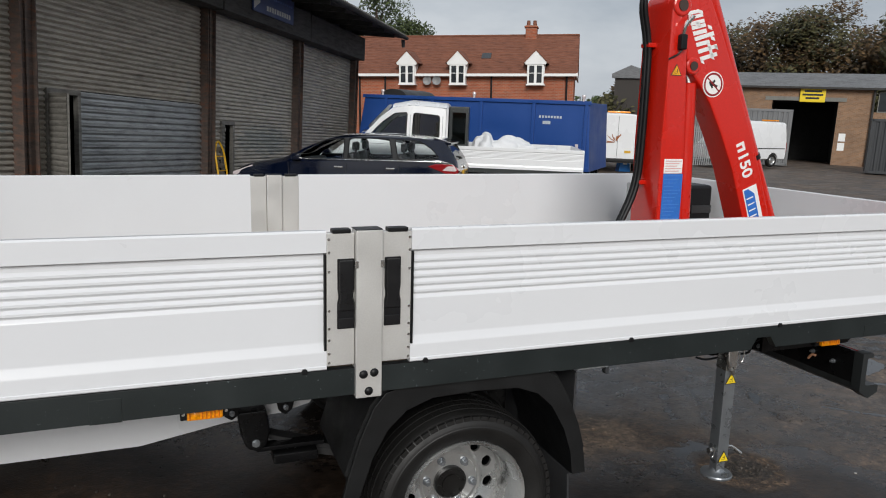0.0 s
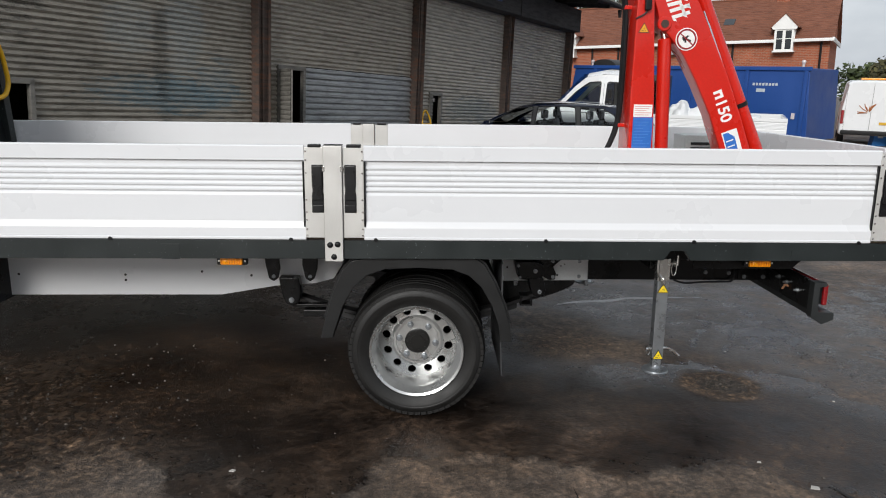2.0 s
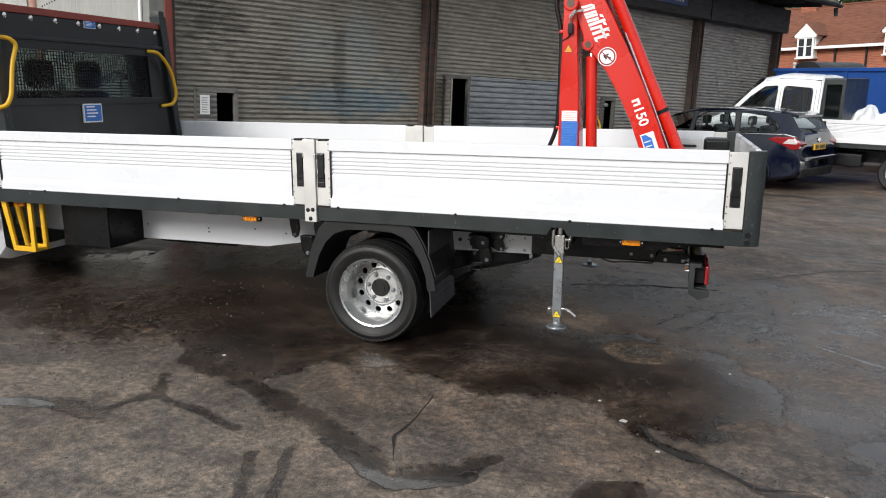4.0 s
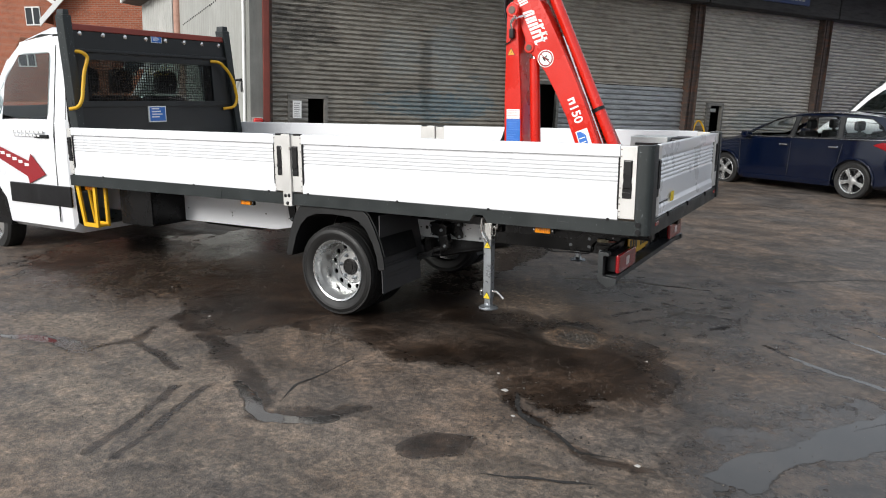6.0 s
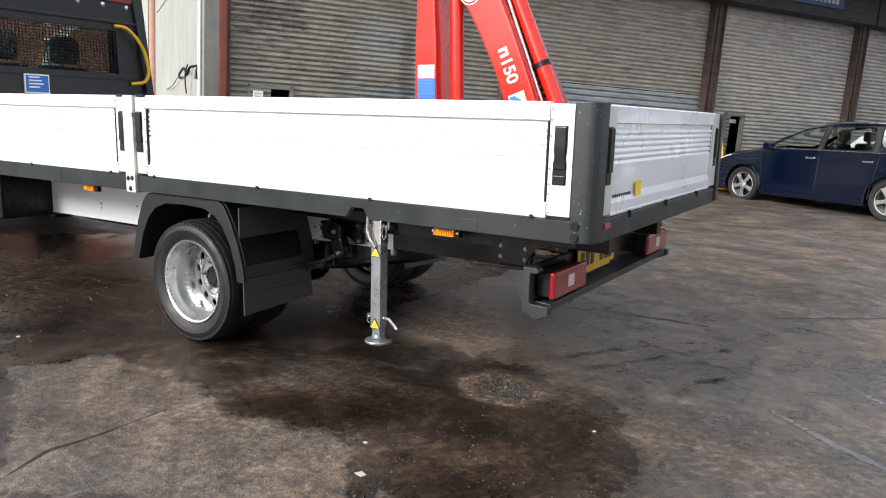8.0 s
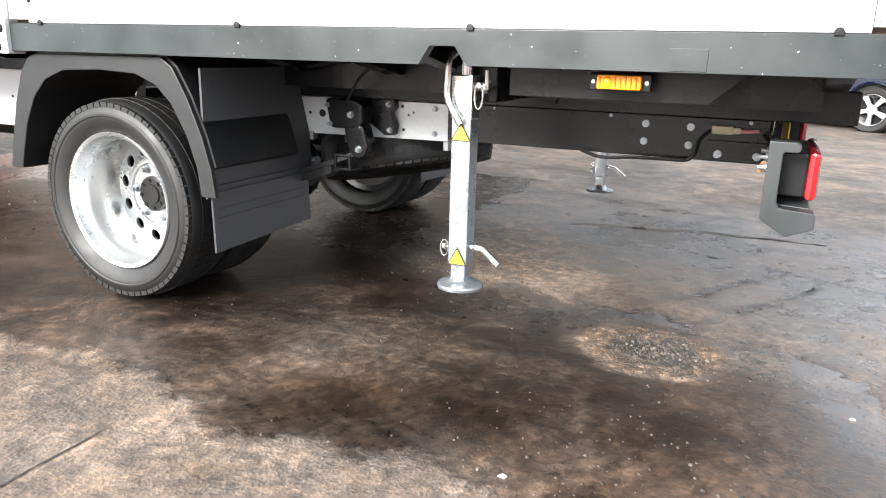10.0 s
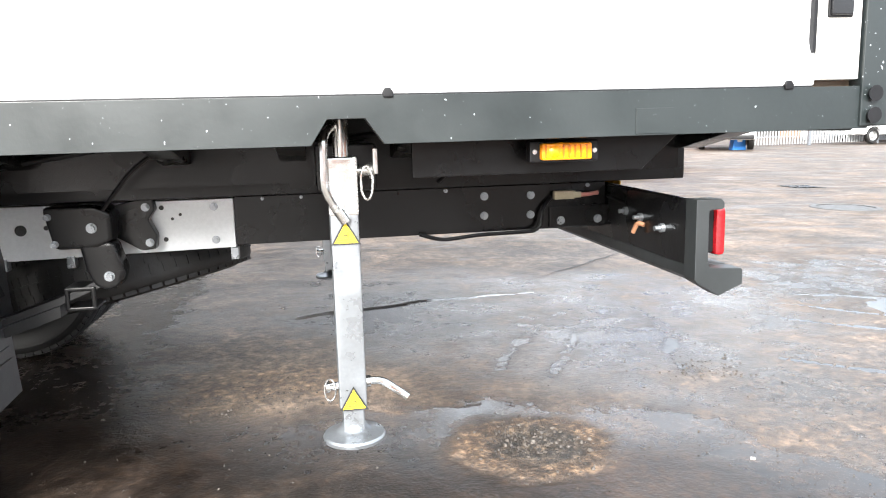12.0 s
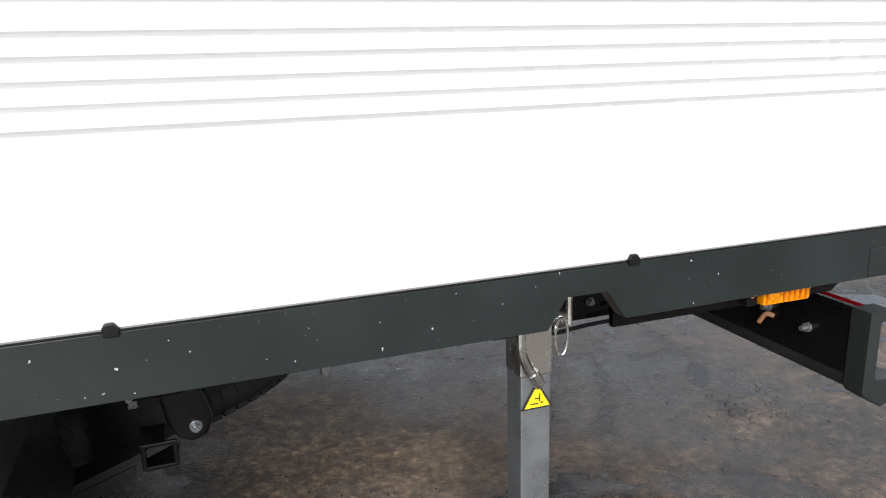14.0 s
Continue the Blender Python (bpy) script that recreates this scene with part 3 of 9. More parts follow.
grit_patch(9000, ((-1.9, 0.3, 0.55, 0.5, 0.002, 0.010, 0.06), (1.77, 0.54, 0.09, 0.08, 0.002, 0.008, 0.05), (0.5, -0.8, 1.8, 0.8, 0.001, 0.004, 0.26), (2.2, -0.95, 0.35, 0.2, 0.002, 0.010, 0.04), (2.0, -0.35, 0.4, 0.3, 0.0015, 0.006, 0.08), (1.9, 1.0, 0.9, 0.7, 0.001, 0.004, 0.15), (0.9, 1.0, 0.15, 0.08, 0.002, 0.007, 0.03), (2.52, 1.05, 0.09, 0.06, 0.001, 0.007, 0.02), (2.50, 0.95, 0.14, 0.12, 0.001, 0.005, 0.02), (-1.2, -1.2, 0.9, 0.4, 0.0015, 0.007, 0.10), (3.6, 1.5, 1.2, 1.2, 0.001, 0.005, 0.10)), 5)
# scraps of pale litter
for k, (x, y, s) in enumerate(((1.59, -0.35, 0.010), (1.74, -0.56, 0.022), (1.93, -0.84, 0.012), (2.65, -1.0, 0.015), (-0.75, -0.55, 0.014), (2.3, 0.35, 0.008))):
    bm = bm_new()
    prism(bm, [(x - s, y - s * 0.4), (x + s * 0.7, y - s * 0.7), (x + s, y + s * 0.3), (x - s * 0.3, y + s * 0.8)], "xy", fall(x, y), fall(x, y) + 0.003)
    tagged(part("litter_scrap", bm, surface("pale_scrap_%d" % k, (0.5, 0.48, 0.45), 0.7)), "small pale scrap of litter on the wet ground", "litter", "litter scraps")
# inspection cover and drain out in the yard
bm = bm_new()
lathe(bm, [(0.0, 0.008), (0.27, 0.008), (0.275, 0.004), (0.30, 0.004), (0.30, 0.012), (0.36, 0.012), (0.37, 0.0)], (6.95, 6.0, fall(6.95, 6.0)), "z", 40)
tagged(part("manhole_cover", bm, surface("worn_cast_iron", (0.09, 0.085, 0.08), 0.5, 0.4, dark=0.7, big=20, bump=0.3)), "round worn cast-iron manhole cover in the yard", "manhole cover")
drain = thing("drain_grate", "cast-iron drain grate set in the yard", "drain", m=Matrix.Translation((8.5, 9.0, fall(8.5, 9.0))))
bm = bm_new()
box(bm, -0.25, 0.25, -0.25, 0.25, -0.02, 0.006)
part("frame", bm, M_CRACK, drain)
for k in range(7):
    bm = bm_new()
    box(bm, -0.21 + k * 0.062, -0.17 + k * 0.062, -0.21, 0.21, 0.004, 0.014)
    part("bar", bm, M_BLACK, drain)


# ---- the dropside truck: x runs back along it, y across from its near side ----
TRUCK = pose(0.0258, -0.0394, -0.0074, -0.38, -1.084, 1.2)
truck = thing("flatbed_truck", "white dropside flatbed truck with grey load rails, parked on the yard", "truck", m=TRUCK)
BED_W = 2.13


def flank_profile(z0=0.922, z1=1.362):
    """Outer and inner skin of a dropside board, as (depth, height): cap, five ribs, a flat and a foot."""
    out = [(0.004, z0), (0.000, z0 + 0.004), (0.000, z0 + 0.012), (0.003, z0 + 0.014), (0.002, z1 - 0.386), (0.003, z1 - 0.380), (0.011, z1 - 0.356), (0.0115, z1 - 0.349), (0.0100, z1 - 0.232), (0.0105, z1 - 0.228)]
    z = z1 - 0.219
    for k in range(5):
        out += [(0.0170, z + 0.0005), (0.0165, z + 0.0030), (0.0095, z + 0.0100), (0.0095, z + 0.0170)]
        z += 0.0254
    out += [(0.017, z + 0.002), (0.017, z1 - 0.072), (0.000, z1 - 0.068), (-0.001, z1 - 0.006), (0.003, z1), (0.024, z1), (0.028, z1 - 0.004), (0.028, z0)]
    return out


def board(name, x0, x1, label):
    bm = bm_new()
    prism(bm, flank_profile(), "yz", x0, x1)
    return part(name, bm, M_WHITE, truck, label)


near_rear = board("dropside_board", -0.254, 2.145, "white ribbed aluminium dropside board")
near_front = board("dropside_board", -3.04, -0.526, "white ribbed aluminium dropside board")
MIRROR = Matrix.Translation((0, BED_W, 0)) @ Matrix.Diagonal((1, -1, 1, 1))
for src, x0, x1 in ((near_rear, -0.254, 2.145), (near_front, -3.04, -0.526)):
    bm = bm_new()
    prism(bm, [(BED_W - p[0], p[1]) for p in flank_profile()], "yz", x0, x1)
    part("dropside_board", bm, M_WHITE, truck, "white ribbed aluminium dropside board")
# black strips stand for the shaded gaps between the boards and their end plates
for src, xe in ((near_rear, -0.2535), (near_rear, 2.1375), (near_front, -0.534), (near_front, -3.039)):
    bm = bm_new()
    box(bm, xe, xe + 0.0075, -0.0012, 0.012, 0.985, 1.289, 0.001)
    part("edge_gap_shade", bm, M_BLACKPL, src)
# tailboard, facing back
bm = bm_new()
prism(bm, [(2.325 - p[0], p[1]) for p in flank_profile(0.922, 1.358)], "xz", 0.225, BED_W - 0.225)
tailboard = part("tailboard", bm, M_WHITE, truck, "white ribbed aluminium tailboard")
# labels on the tailboard
bm = bm_new()
box(bm, 2.3245, 2.326, 0.52, 0.60, 0.985, 1.045)
part("yellow_label", bm, M_STICKER, tailboard, "small square yellow label", smooth=False)
bm = bm_new()
for k in range(9):
    box(bm, 2.3155, 2.317, 0.26 + k * 0.026, 0.278 + k * 0.026, 0.992, 1.006)
pieces("maker_bar", bm, M_INK, tailboard)


def end_plate(x0, x1, rivet_x, m=None):
    bm = bm_new()
    box(bm, x0, x1, 0.001, 0.030, 0.933, 1.354, 0.003)
    ob = part("end_plate", bm, M_ALU, truck, "brushed aluminium end plate with rivets", m=m)
    bm = bm_new()
    for z in (1.335, 1.295, 1.235, 1.112, 1.055, 1.018, 0.975, 0.945):
        cyl(bm, (rivet_x, 0.002, z), "y", 0.0045, -0.004, 10, 0.003)
    pieces("rivet", bm, M_CHROME, ob)
    return ob


def latch(xc, plate, dx=0.0):
    """Recessed black over-centre handle."""
    outline = [(0.0265, 1.274), (0.0265, 1.180), (0.0240, 1.162), (0.0240, 1.150), (0.0275, 1.134), (0.0275, 1.052)]
    bm = bm_new()
    prism(bm, [(xc + x, z) for x, z in outline] + [(xc - x, z) for x, z in reversed(outline)], "xz", -0.0035, 0.006, 0.003)
    part("latch_plate", bm, M_BLACKPL, plate)
    grip = [(0.0225, 1.270), (0.0225, 1.182), (0.0205, 1.162), (0.0205, 1.150), (0.0245, 1.134), (0.0240, 1.112)]
    bm = bm_new()
    prism(bm, [(xc + x, z) for x, z in grip] + [(xc - x, z) for x, z in reversed(grip)], "xz", -0.012, -0.003, 0.004)
    part("latch_handle", bm, M_LATCH, plate)
    bm = bm_new()
    prism(bm, [(xc - 0.024, 1.088), (xc + 0.024, 1.088), (xc + 0.0235, 1.056), (xc - 0.0235, 1.056)], "xz", -0.0085, -0.003, 0.004)
    part("latch_toe", bm, M_LATCH, plate)


def centre_post(m=None):
    for x0, x1, rx, lx in ((-0.526, -0.4385, -0.519, -0.466), (-0.3505, -0.254, -0.261, -0.316)):
        pl = end_plate(x0, x1, rx, m)
        latch(lx, pl)
        bm = bm_new()
        box(bm, x0 + 0.018, x1 - 0.012, -0.002, 0.034, 1.352, 1.366, 0.003)
        part("plate_cap", bm, M_BLACKPL, pl)
    bm = bm_new()
    box(bm, -0.437, -0.352, -0.016, 0.05, 0.823, 1.362, 0.004)
    post = part("side_post", bm, M_ALU, truck, "brushed aluminium side post with black bolts", m=m)
    bm = bm_new()
    box(bm, -0.437, -0.352, -0.013, 0.052, 1.3622, 1.3645, 0.001)
    part("post_cap", bm, M_BLACKPL, post)
    bm = bm_new()
    for dx, z in ((-0.0175, 0.902), (0.0175, 0.905), (0.0, 0.845)):
        lathe(bm, [(0.0, -0.023), (0.008, -0.0225), (0.013, -0.019), (0.0145, -0.0155)], (-0.395 + dx, 0, z), "y", 16)
    pieces("bolt_cap", bm, M_BLACKPL, post)
    bm = bm_new()
    for dx in (-0.041, 0.041):
        box(bm, -0.395 + dx - 0.006, -0.395 + dx + 0.006, -0.0175, -0.010, 1.245, 1.268, 0.001)
    pieces("striker", bm, M_CHROME, post)


centre_post()
centre_post(MIRROR)
for m in (None, MIRROR):
    pl = end_plate(2.147, 2.245, 2.154, m)
    latch(2.195, pl)
    pl = end_plate(-3.106, -3.042, -3.05, m)
    latch(-3.074, pl)
    # rear corner post, a rounded slate-grey casting
    bm = bm_new()
    prism(bm, [(2.249, -0.006), (2.303, -0.006), (2.325, 0.004), (2.339, 0.026), (2.343, 0.10), (2.313, 0.10), (2.311, 0.05), (2.249, 0.05)], "xy", 0.84, 1.362, 0.004)
    cp = part("corner_post", bm, M_RAIL, truck, "dark grey rear corner post", m=m)
    bm = bm_new()
    for z in (0.862, 0.905):
        cyl(bm, (2.273, -0.005, z), "y", 0.016, -0.012, 14, 0.011)
    pieces("bolt_cap", bm, M_BLACKPL, cp)
    bm = bm_new()
    box(bm, 2.313, 2.328, 0.102, 0.222, 0.935, 1.354, 0.003)
    tp = part("tail_end_plate", bm, M_ALU, truck, "brushed aluminium tailboard end plate", m=m)
    bm = bm_new()
    box(bm, 2.325, 2.333, 0.135, 0.185, 1.052, 1.274, 0.004)
    box(bm, 2.329, 2.34, 0.137, 0.183, 1.10, 1.27, 0.004)
    part("latch_handle", bm, M_BLACKPL, tp)

# load rail round the bed, with a notch above the stabiliser and clip-on hooks
rail = [(-3.12, 0.920), (-3.12, 0.822), (-0.45, 0.833), (0.30, 0.836), (0.30, 0.834), (1.163, 0.834), (1.193, 0.880), (1.260, 0.880), (1.293, 0.834), (2.273, 0.836), (2.273, 0.920)]
bm = bm_new()
prism(bm, rail, "xz", 0.0, 0.032, 0.004)
side_rail = part("load_rail", bm, M_RAIL, truck, "slate-grey load rail flecked with dried spray")
bm = bm_new()
prism(bm, rail, "xz", BED_W - 0.032, BED_W, 0.004)
part("load_rail", bm, M_RAIL, truck, "slate-grey load rail flecked with dried spray")
bm = bm_new()
box(bm, 2.299, 2.331, 0.11, BED_W - 0.11, 0.830, 0.920, 0.005)
tail_rail = part("tail_rail", bm, M_RAIL, truck, "slate-grey load rail flecked with dried spray")
for y0 in (0.14, BED_W - 0.20):
    bm = bm_new()
    box(bm, 2.33, 2.336, y0, y0 + 0.07, 0.88, 0.905, 0.002)
    part("reflector", bm, M_REDLENS, tail_rail, "small red reflector")
bm = bm_new()
box(bm, 1.772, 1.850, -0.0018, 0.004, 0.838, 0.886, 0.001)
part("rail_joint_plate", bm, M_RAIL, side_rail)
bm = bm_new()
box(bm, -1.20, -1.115, -0.0018, 0.004, 0.828, 0.90, 0.001)
part("rail_joint_plate", bm, M_RAIL, side_rail)
for hx in (-2.62, -1.43, -0.595, -0.20, 0.598, 1.302, 2.09):
    bm = bm_new()
    prism(bm, [(hx - 0.009, 0.916), (hx + 0.009, 0.916), (hx + 0.009, 0.926), (hx + 0.004, 0.933), (hx - 0.006, 0.933), (hx - 0.010, 0.927)], "xz", -0.006, 0.006, 0.002)
    part("board_hinge", bm, M_BLACKPL, side_rail)
for hy in (0.45, 1.0, 1.6):
    bm = bm_new()
    box(bm, 2.323, 2.339, hy - 0.012, hy + 0.012, 0.90, 0.930, 0.003)
    part("board_hinge", bm, M_BLACKPL, tail_rail)
# weather strip under the near board
bm = bm_new()
box(bm, -3.04, 2.143, 0.001, 0.006, 0.9185, 0.9225)
part("drip_strip", bm, M_BLACKPL, side_rail)

# deck and what carries it
bm = bm_new()
box(bm, -3.08, 2.298, 0.032, BED_W - 0.032, 0.905, 0.934)
part("deck", bm, M_DECK, truck, "brown plywood load deck")
# a black sheet close below the brown deck
bm = bm_new()
box(bm, -3.05, 2.27, 0.036, BED_W - 0.036, 0.893, 0.9035)
part("deck_underside", bm, M_BLACK, truck, "black sheet under the load deck")
bm = bm_new()
box(bm, -3.05, 2.20, 0.60, 0.68, 0.70, 0.79, 0.004)
box(bm, -3.05, 2.20, 1.35, 1.43, 0.70, 0.79, 0.004)
part("subframe", bm, M_BLACK, truck, "black steel subframe")
for cx in (-2.8, -2.2, -1.6, -1.0, -0.45, 0.52, 0.86, 1.12, 1.38, 2.12):
    bm = bm_new()
    prism(bm, [(0.035, 0.904), (0.035, 0.862), (0.42, 0.792), (BED_W - 0.42, 0.792), (BED_W - 0.035, 0.862), (BED_W - 0.035, 0.904)], "yz", cx - 0.03, cx + 0.03, 0.003)
    part("cross_bearer", bm, M_BLACK, truck)
bm = bm_new()
prism(bm, [(1.36, 0.904), (1.36, 0.762), (1.85, 0.762), (1.945, 0.846), (1.945, 0.904)], "xz", 0.135, 0.150, 0.002)
part("lamp_panel", bm, M_BLACK, truck)
bm = bm_new()
box(bm, 0.42, 2.1, 0.45, 0.46, 0.74, 0.905)
part("valance", bm, M_BLACK, truck)
# cables under the deck
bm = bm_new()
tube(bm, bend([(0.5, 0.40, 0.80), (0.75, 0.38, 0.84), (0.95, 0.36, 0.86), (1.15, 0.34, 0.83), (1.36, 0.16, 0.86)], 0.1), 0.007, 8)
tube(bm, bend([(0.70, 0.40, 0.70), (0.78, 0.36, 0.79), (0.86, 0.35, 0.84), (1.2, 0.35, 0.86)], 0.05), 0.005, 8)
tube(bm, bend([(1.44, 0.30, 0.74), (1.50, 0.20, 0.82), (1.58, 0.15, 0.86)], 0.05), 0.005, 8)
part("cable", bm, M_BLACKPL, truck)


M_AMBERDARK = lens("deep_amber_lens", (0.75, 0.17, 0.0), 0.3, 0.25)


def marker_lamp(x, z, y=0.105):
    bm = bm_new()
    box(bm, x - 0.072, x + 0.072, y, y + 0.028, z - 0.021, z + 0.021, 0.005)
    ob = part("side_marker_lamp", bm, M_BLACKPL, truck, "amber side marker lamp in a black holder")
    bm = bm_new()
    box(bm, x - 0.052, x + 0.052, y - 0.016, y + 0.004, z - 0.017, z + 0.017, 0.005)
    ln = part("lens", bm, M_AMBER, ob, "amber lens")
    bm = bm_new()
    lathe(bm, [(0.0, -0.019), (0.006, -0.019), (0.011, -0.017), (0.013, -0.0155)], (x - 0.026, y, z), "y", 16)
    part("reflector_ring", bm, M_AMBER, ln)
    for rx in (-0.044, -0.008, 0.004, 0.016, 0.028, 0.040):
        bm = bm_new()
        box(bm, x + rx - 0.002, x + rx + 0.002, y - 0.018, y - 0.015, z - 0.013, z + 0.013, 0.001)
        part("lens_rib", bm, M_AMBERDARK, ln)
    bm = bm_new()
    for sx in (-0.062, 0.062):
        cyl(bm, (x + sx, y + 0.001, z), "y", 0.005, -0.003, 8)
    pieces("screw", bm, M_CHROME, ob)
    bm = bm_new()
    box(bm, x - 0.03, x + 0.03, y + 0.026, y + 0.034, z, 0.905)
    part("bracket", bm, M_BLACK, ob)


marker_lamp(1.655, 0.808, 0.068)
marker_lamp(-0.889, 0.808, 0.050)
marker_lamp(-3.0, 0.79)


# ---- chassis ----
def bolt(bm, x, y, z, r=0.011, d=0.010):
    cyl(bm, (x, y, z), "y", r * 0.95, -0.003, 14)
    cyl(bm, (x, y - 0.002, z), "y", r * 0.72, -d, 6)
    cyl(bm, (x, y - d, z), "y", r * 0.38, -0.005, 10)


def bolts(spots, parent, material=None, d=0.010, m=None):
    """Bolt heads, one part each: (x, y, z, radius)."""
    for x, y, z, r in spots:
        bm = bm_new()
        bolt(bm, x, y, z, r, d)
        part("bolt", bm, material or M_ZINC, parent, m=m)


CH0, CH1 = 0.562, 0.692
for far in (False, True):
    def yy(v):
        return BED_W - v if far else v

    bm = bm_new()
    prism(bm, [(0.26, CH1), (0.955, CH1), (0.955, CH0), (0.36, CH0 - 0.008), (0.335, CH0)], "xz", yy(0.655), yy(0.70), 0.003)
    fr = part("chassis_rail", bm, M_FRAME, truck, "pale grey steel chassis rail")
    if not far:
        bm = bm_new()
        for x, z, r in ((0.435, 0.632, 0.014), (0.38, 0.632, 0.006), (0.495, 0.636, 0.006), (0.775, 0.675, 0.006), (0.78, 0.592, 0.006), (0.80, 0.645, 0.004), (0.82, 0.655, 0.004), (0.745, 0.632, 0.004), (0.745, 0.60, 0.004)):
            cyl(bm, (x, 0.6555, z), "y", r, -0.002, 14)
        pieces("punched_hole", bm, M_INK, fr)
        bolts([(0.905, 0.655, 0.672, 0.011), (0.905, 0.655, 0.585, 0.011)], fr)
        bm = bm_new()
        for x in (0.385, 0.545, 0.95):
            box(bm, x - 0.01, x + 0.01, 0.65, 0.68, 0.53, 0.562, 0.002)
        pieces("clip", bm, M_ZINC, fr)
    bm = bm_new()
    prism(bm, [(0.956, CH1 + 0.004), (1.985, CH1 + 0.004), (1.985, CH0 + 0.006), (0.956, CH0 + 0.006)], "xz", yy(0.650), yy(0.705), 0.003)
    ext = part("chassis_extension", bm, M_BLACK, truck, "black chassis extension with plated bolts")
    if not far:
        bolts([(1.629, 0.650, 0.668, 0.012), (1.628, 0.650, 0.614, 0.012), (1.763, 0.650, 0.666, 0.012), (1.762, 0.650, 0.611, 0.012), (1.848, 0.642, 0.591, 0.013), (1.958, 0.642, 0.592, 0.013), (1.03, 0.65, 0.688, 0.005), (1.13, 0.65, 0.688, 0.005), (1.52, 0.65, 0.688, 0.006), (1.93, 0.65, 0.688, 0.006)], ext)
        bm = bm_new()
        box(bm, 1.815, 1.99, 0.640, 0.652, 0.572, 0.632, 0.003)
        part("joint_plate", bm, M_BLACK, ext)
        # wiring clipped to the rail
        bm = bm_new()
        tube(bm, bend([(1.44, 0.62, 0.575), (1.50, 0.62, 0.555), (1.60, 0.62, 0.565), (1.78, 0.62, 0.568), (1.79, 0.63, 0.63), (1.82, 0.64, 0.66)], 0.03), 0.0055, 8)
        tube(bm, bend([(1.97, 0.60, 0.66), (2.00, 0.52, 0.64), (2.01, 0.50, 0.60)], 0.03), 0.0055, 8)
        part("cable", bm, M_BLACKPL, ext)
        bm = bm_new()
        box(bm, 1.825, 1.885, 0.625, 0.645, 0.652, 0.676, 0.003)
        box(bm, 1.885, 1.905, 0.628, 0.642, 0.655, 0.672, 0.002)
        part("plug", bm, surface("tan_plug", (0.42, 0.36, 0.24), 0.5), ext, "tan wiring plug")
        bm = bm_new()
        tube(bm, [(1.905, 0.635, 0.662), (1.93, 0.632, 0.664), (1.955, 0.63, 0.667)], 0.006, 8)
        part("red_sleeve", bm, surface("faded_red_sleeve", (0.5, 0.2, 0.17), 0.6), ext)
    # the long pale rail ahead of the axle
    bm = bm_new()
    prism(bm, [(-3.6, 0.74), (-0.42, 0.74), (-0.43, 0.66), (-0.475, 0.585), (-0.58, 0.556), (-0.80, 0.540), (-1.10, 0.488), (-2.55, 0.480), (-3.6, 0.51)], "xz", yy(0.58), yy(0.63), 0.003)
    fw = part("front_chassis_rail", bm, M_WHITE, truck, "pale grey steel chassis rail")
    if not far:
        bm = bm_new()
        for x, z in ((-1.62, 0.60), (-1.62, 0.57), (-0.93, 0.60), (-2.2, 0.60), (-1.2, 0.62)):
            cyl(bm, (x, 0.5805, z), "y", 0.007, -0.002, 10)
        pieces("punched_hole", bm, M_INK, fw)
# cross members between the rails
bm = bm_new()
for x in (1.9, 0.9, -0.5, -1.6, -2.7):
    box(bm, x - 0.04, x + 0.04, 0.69, 1.34, 0.58, 0.68, 0.004)
pieces("cross_member", bm, M_BLACK, truck)

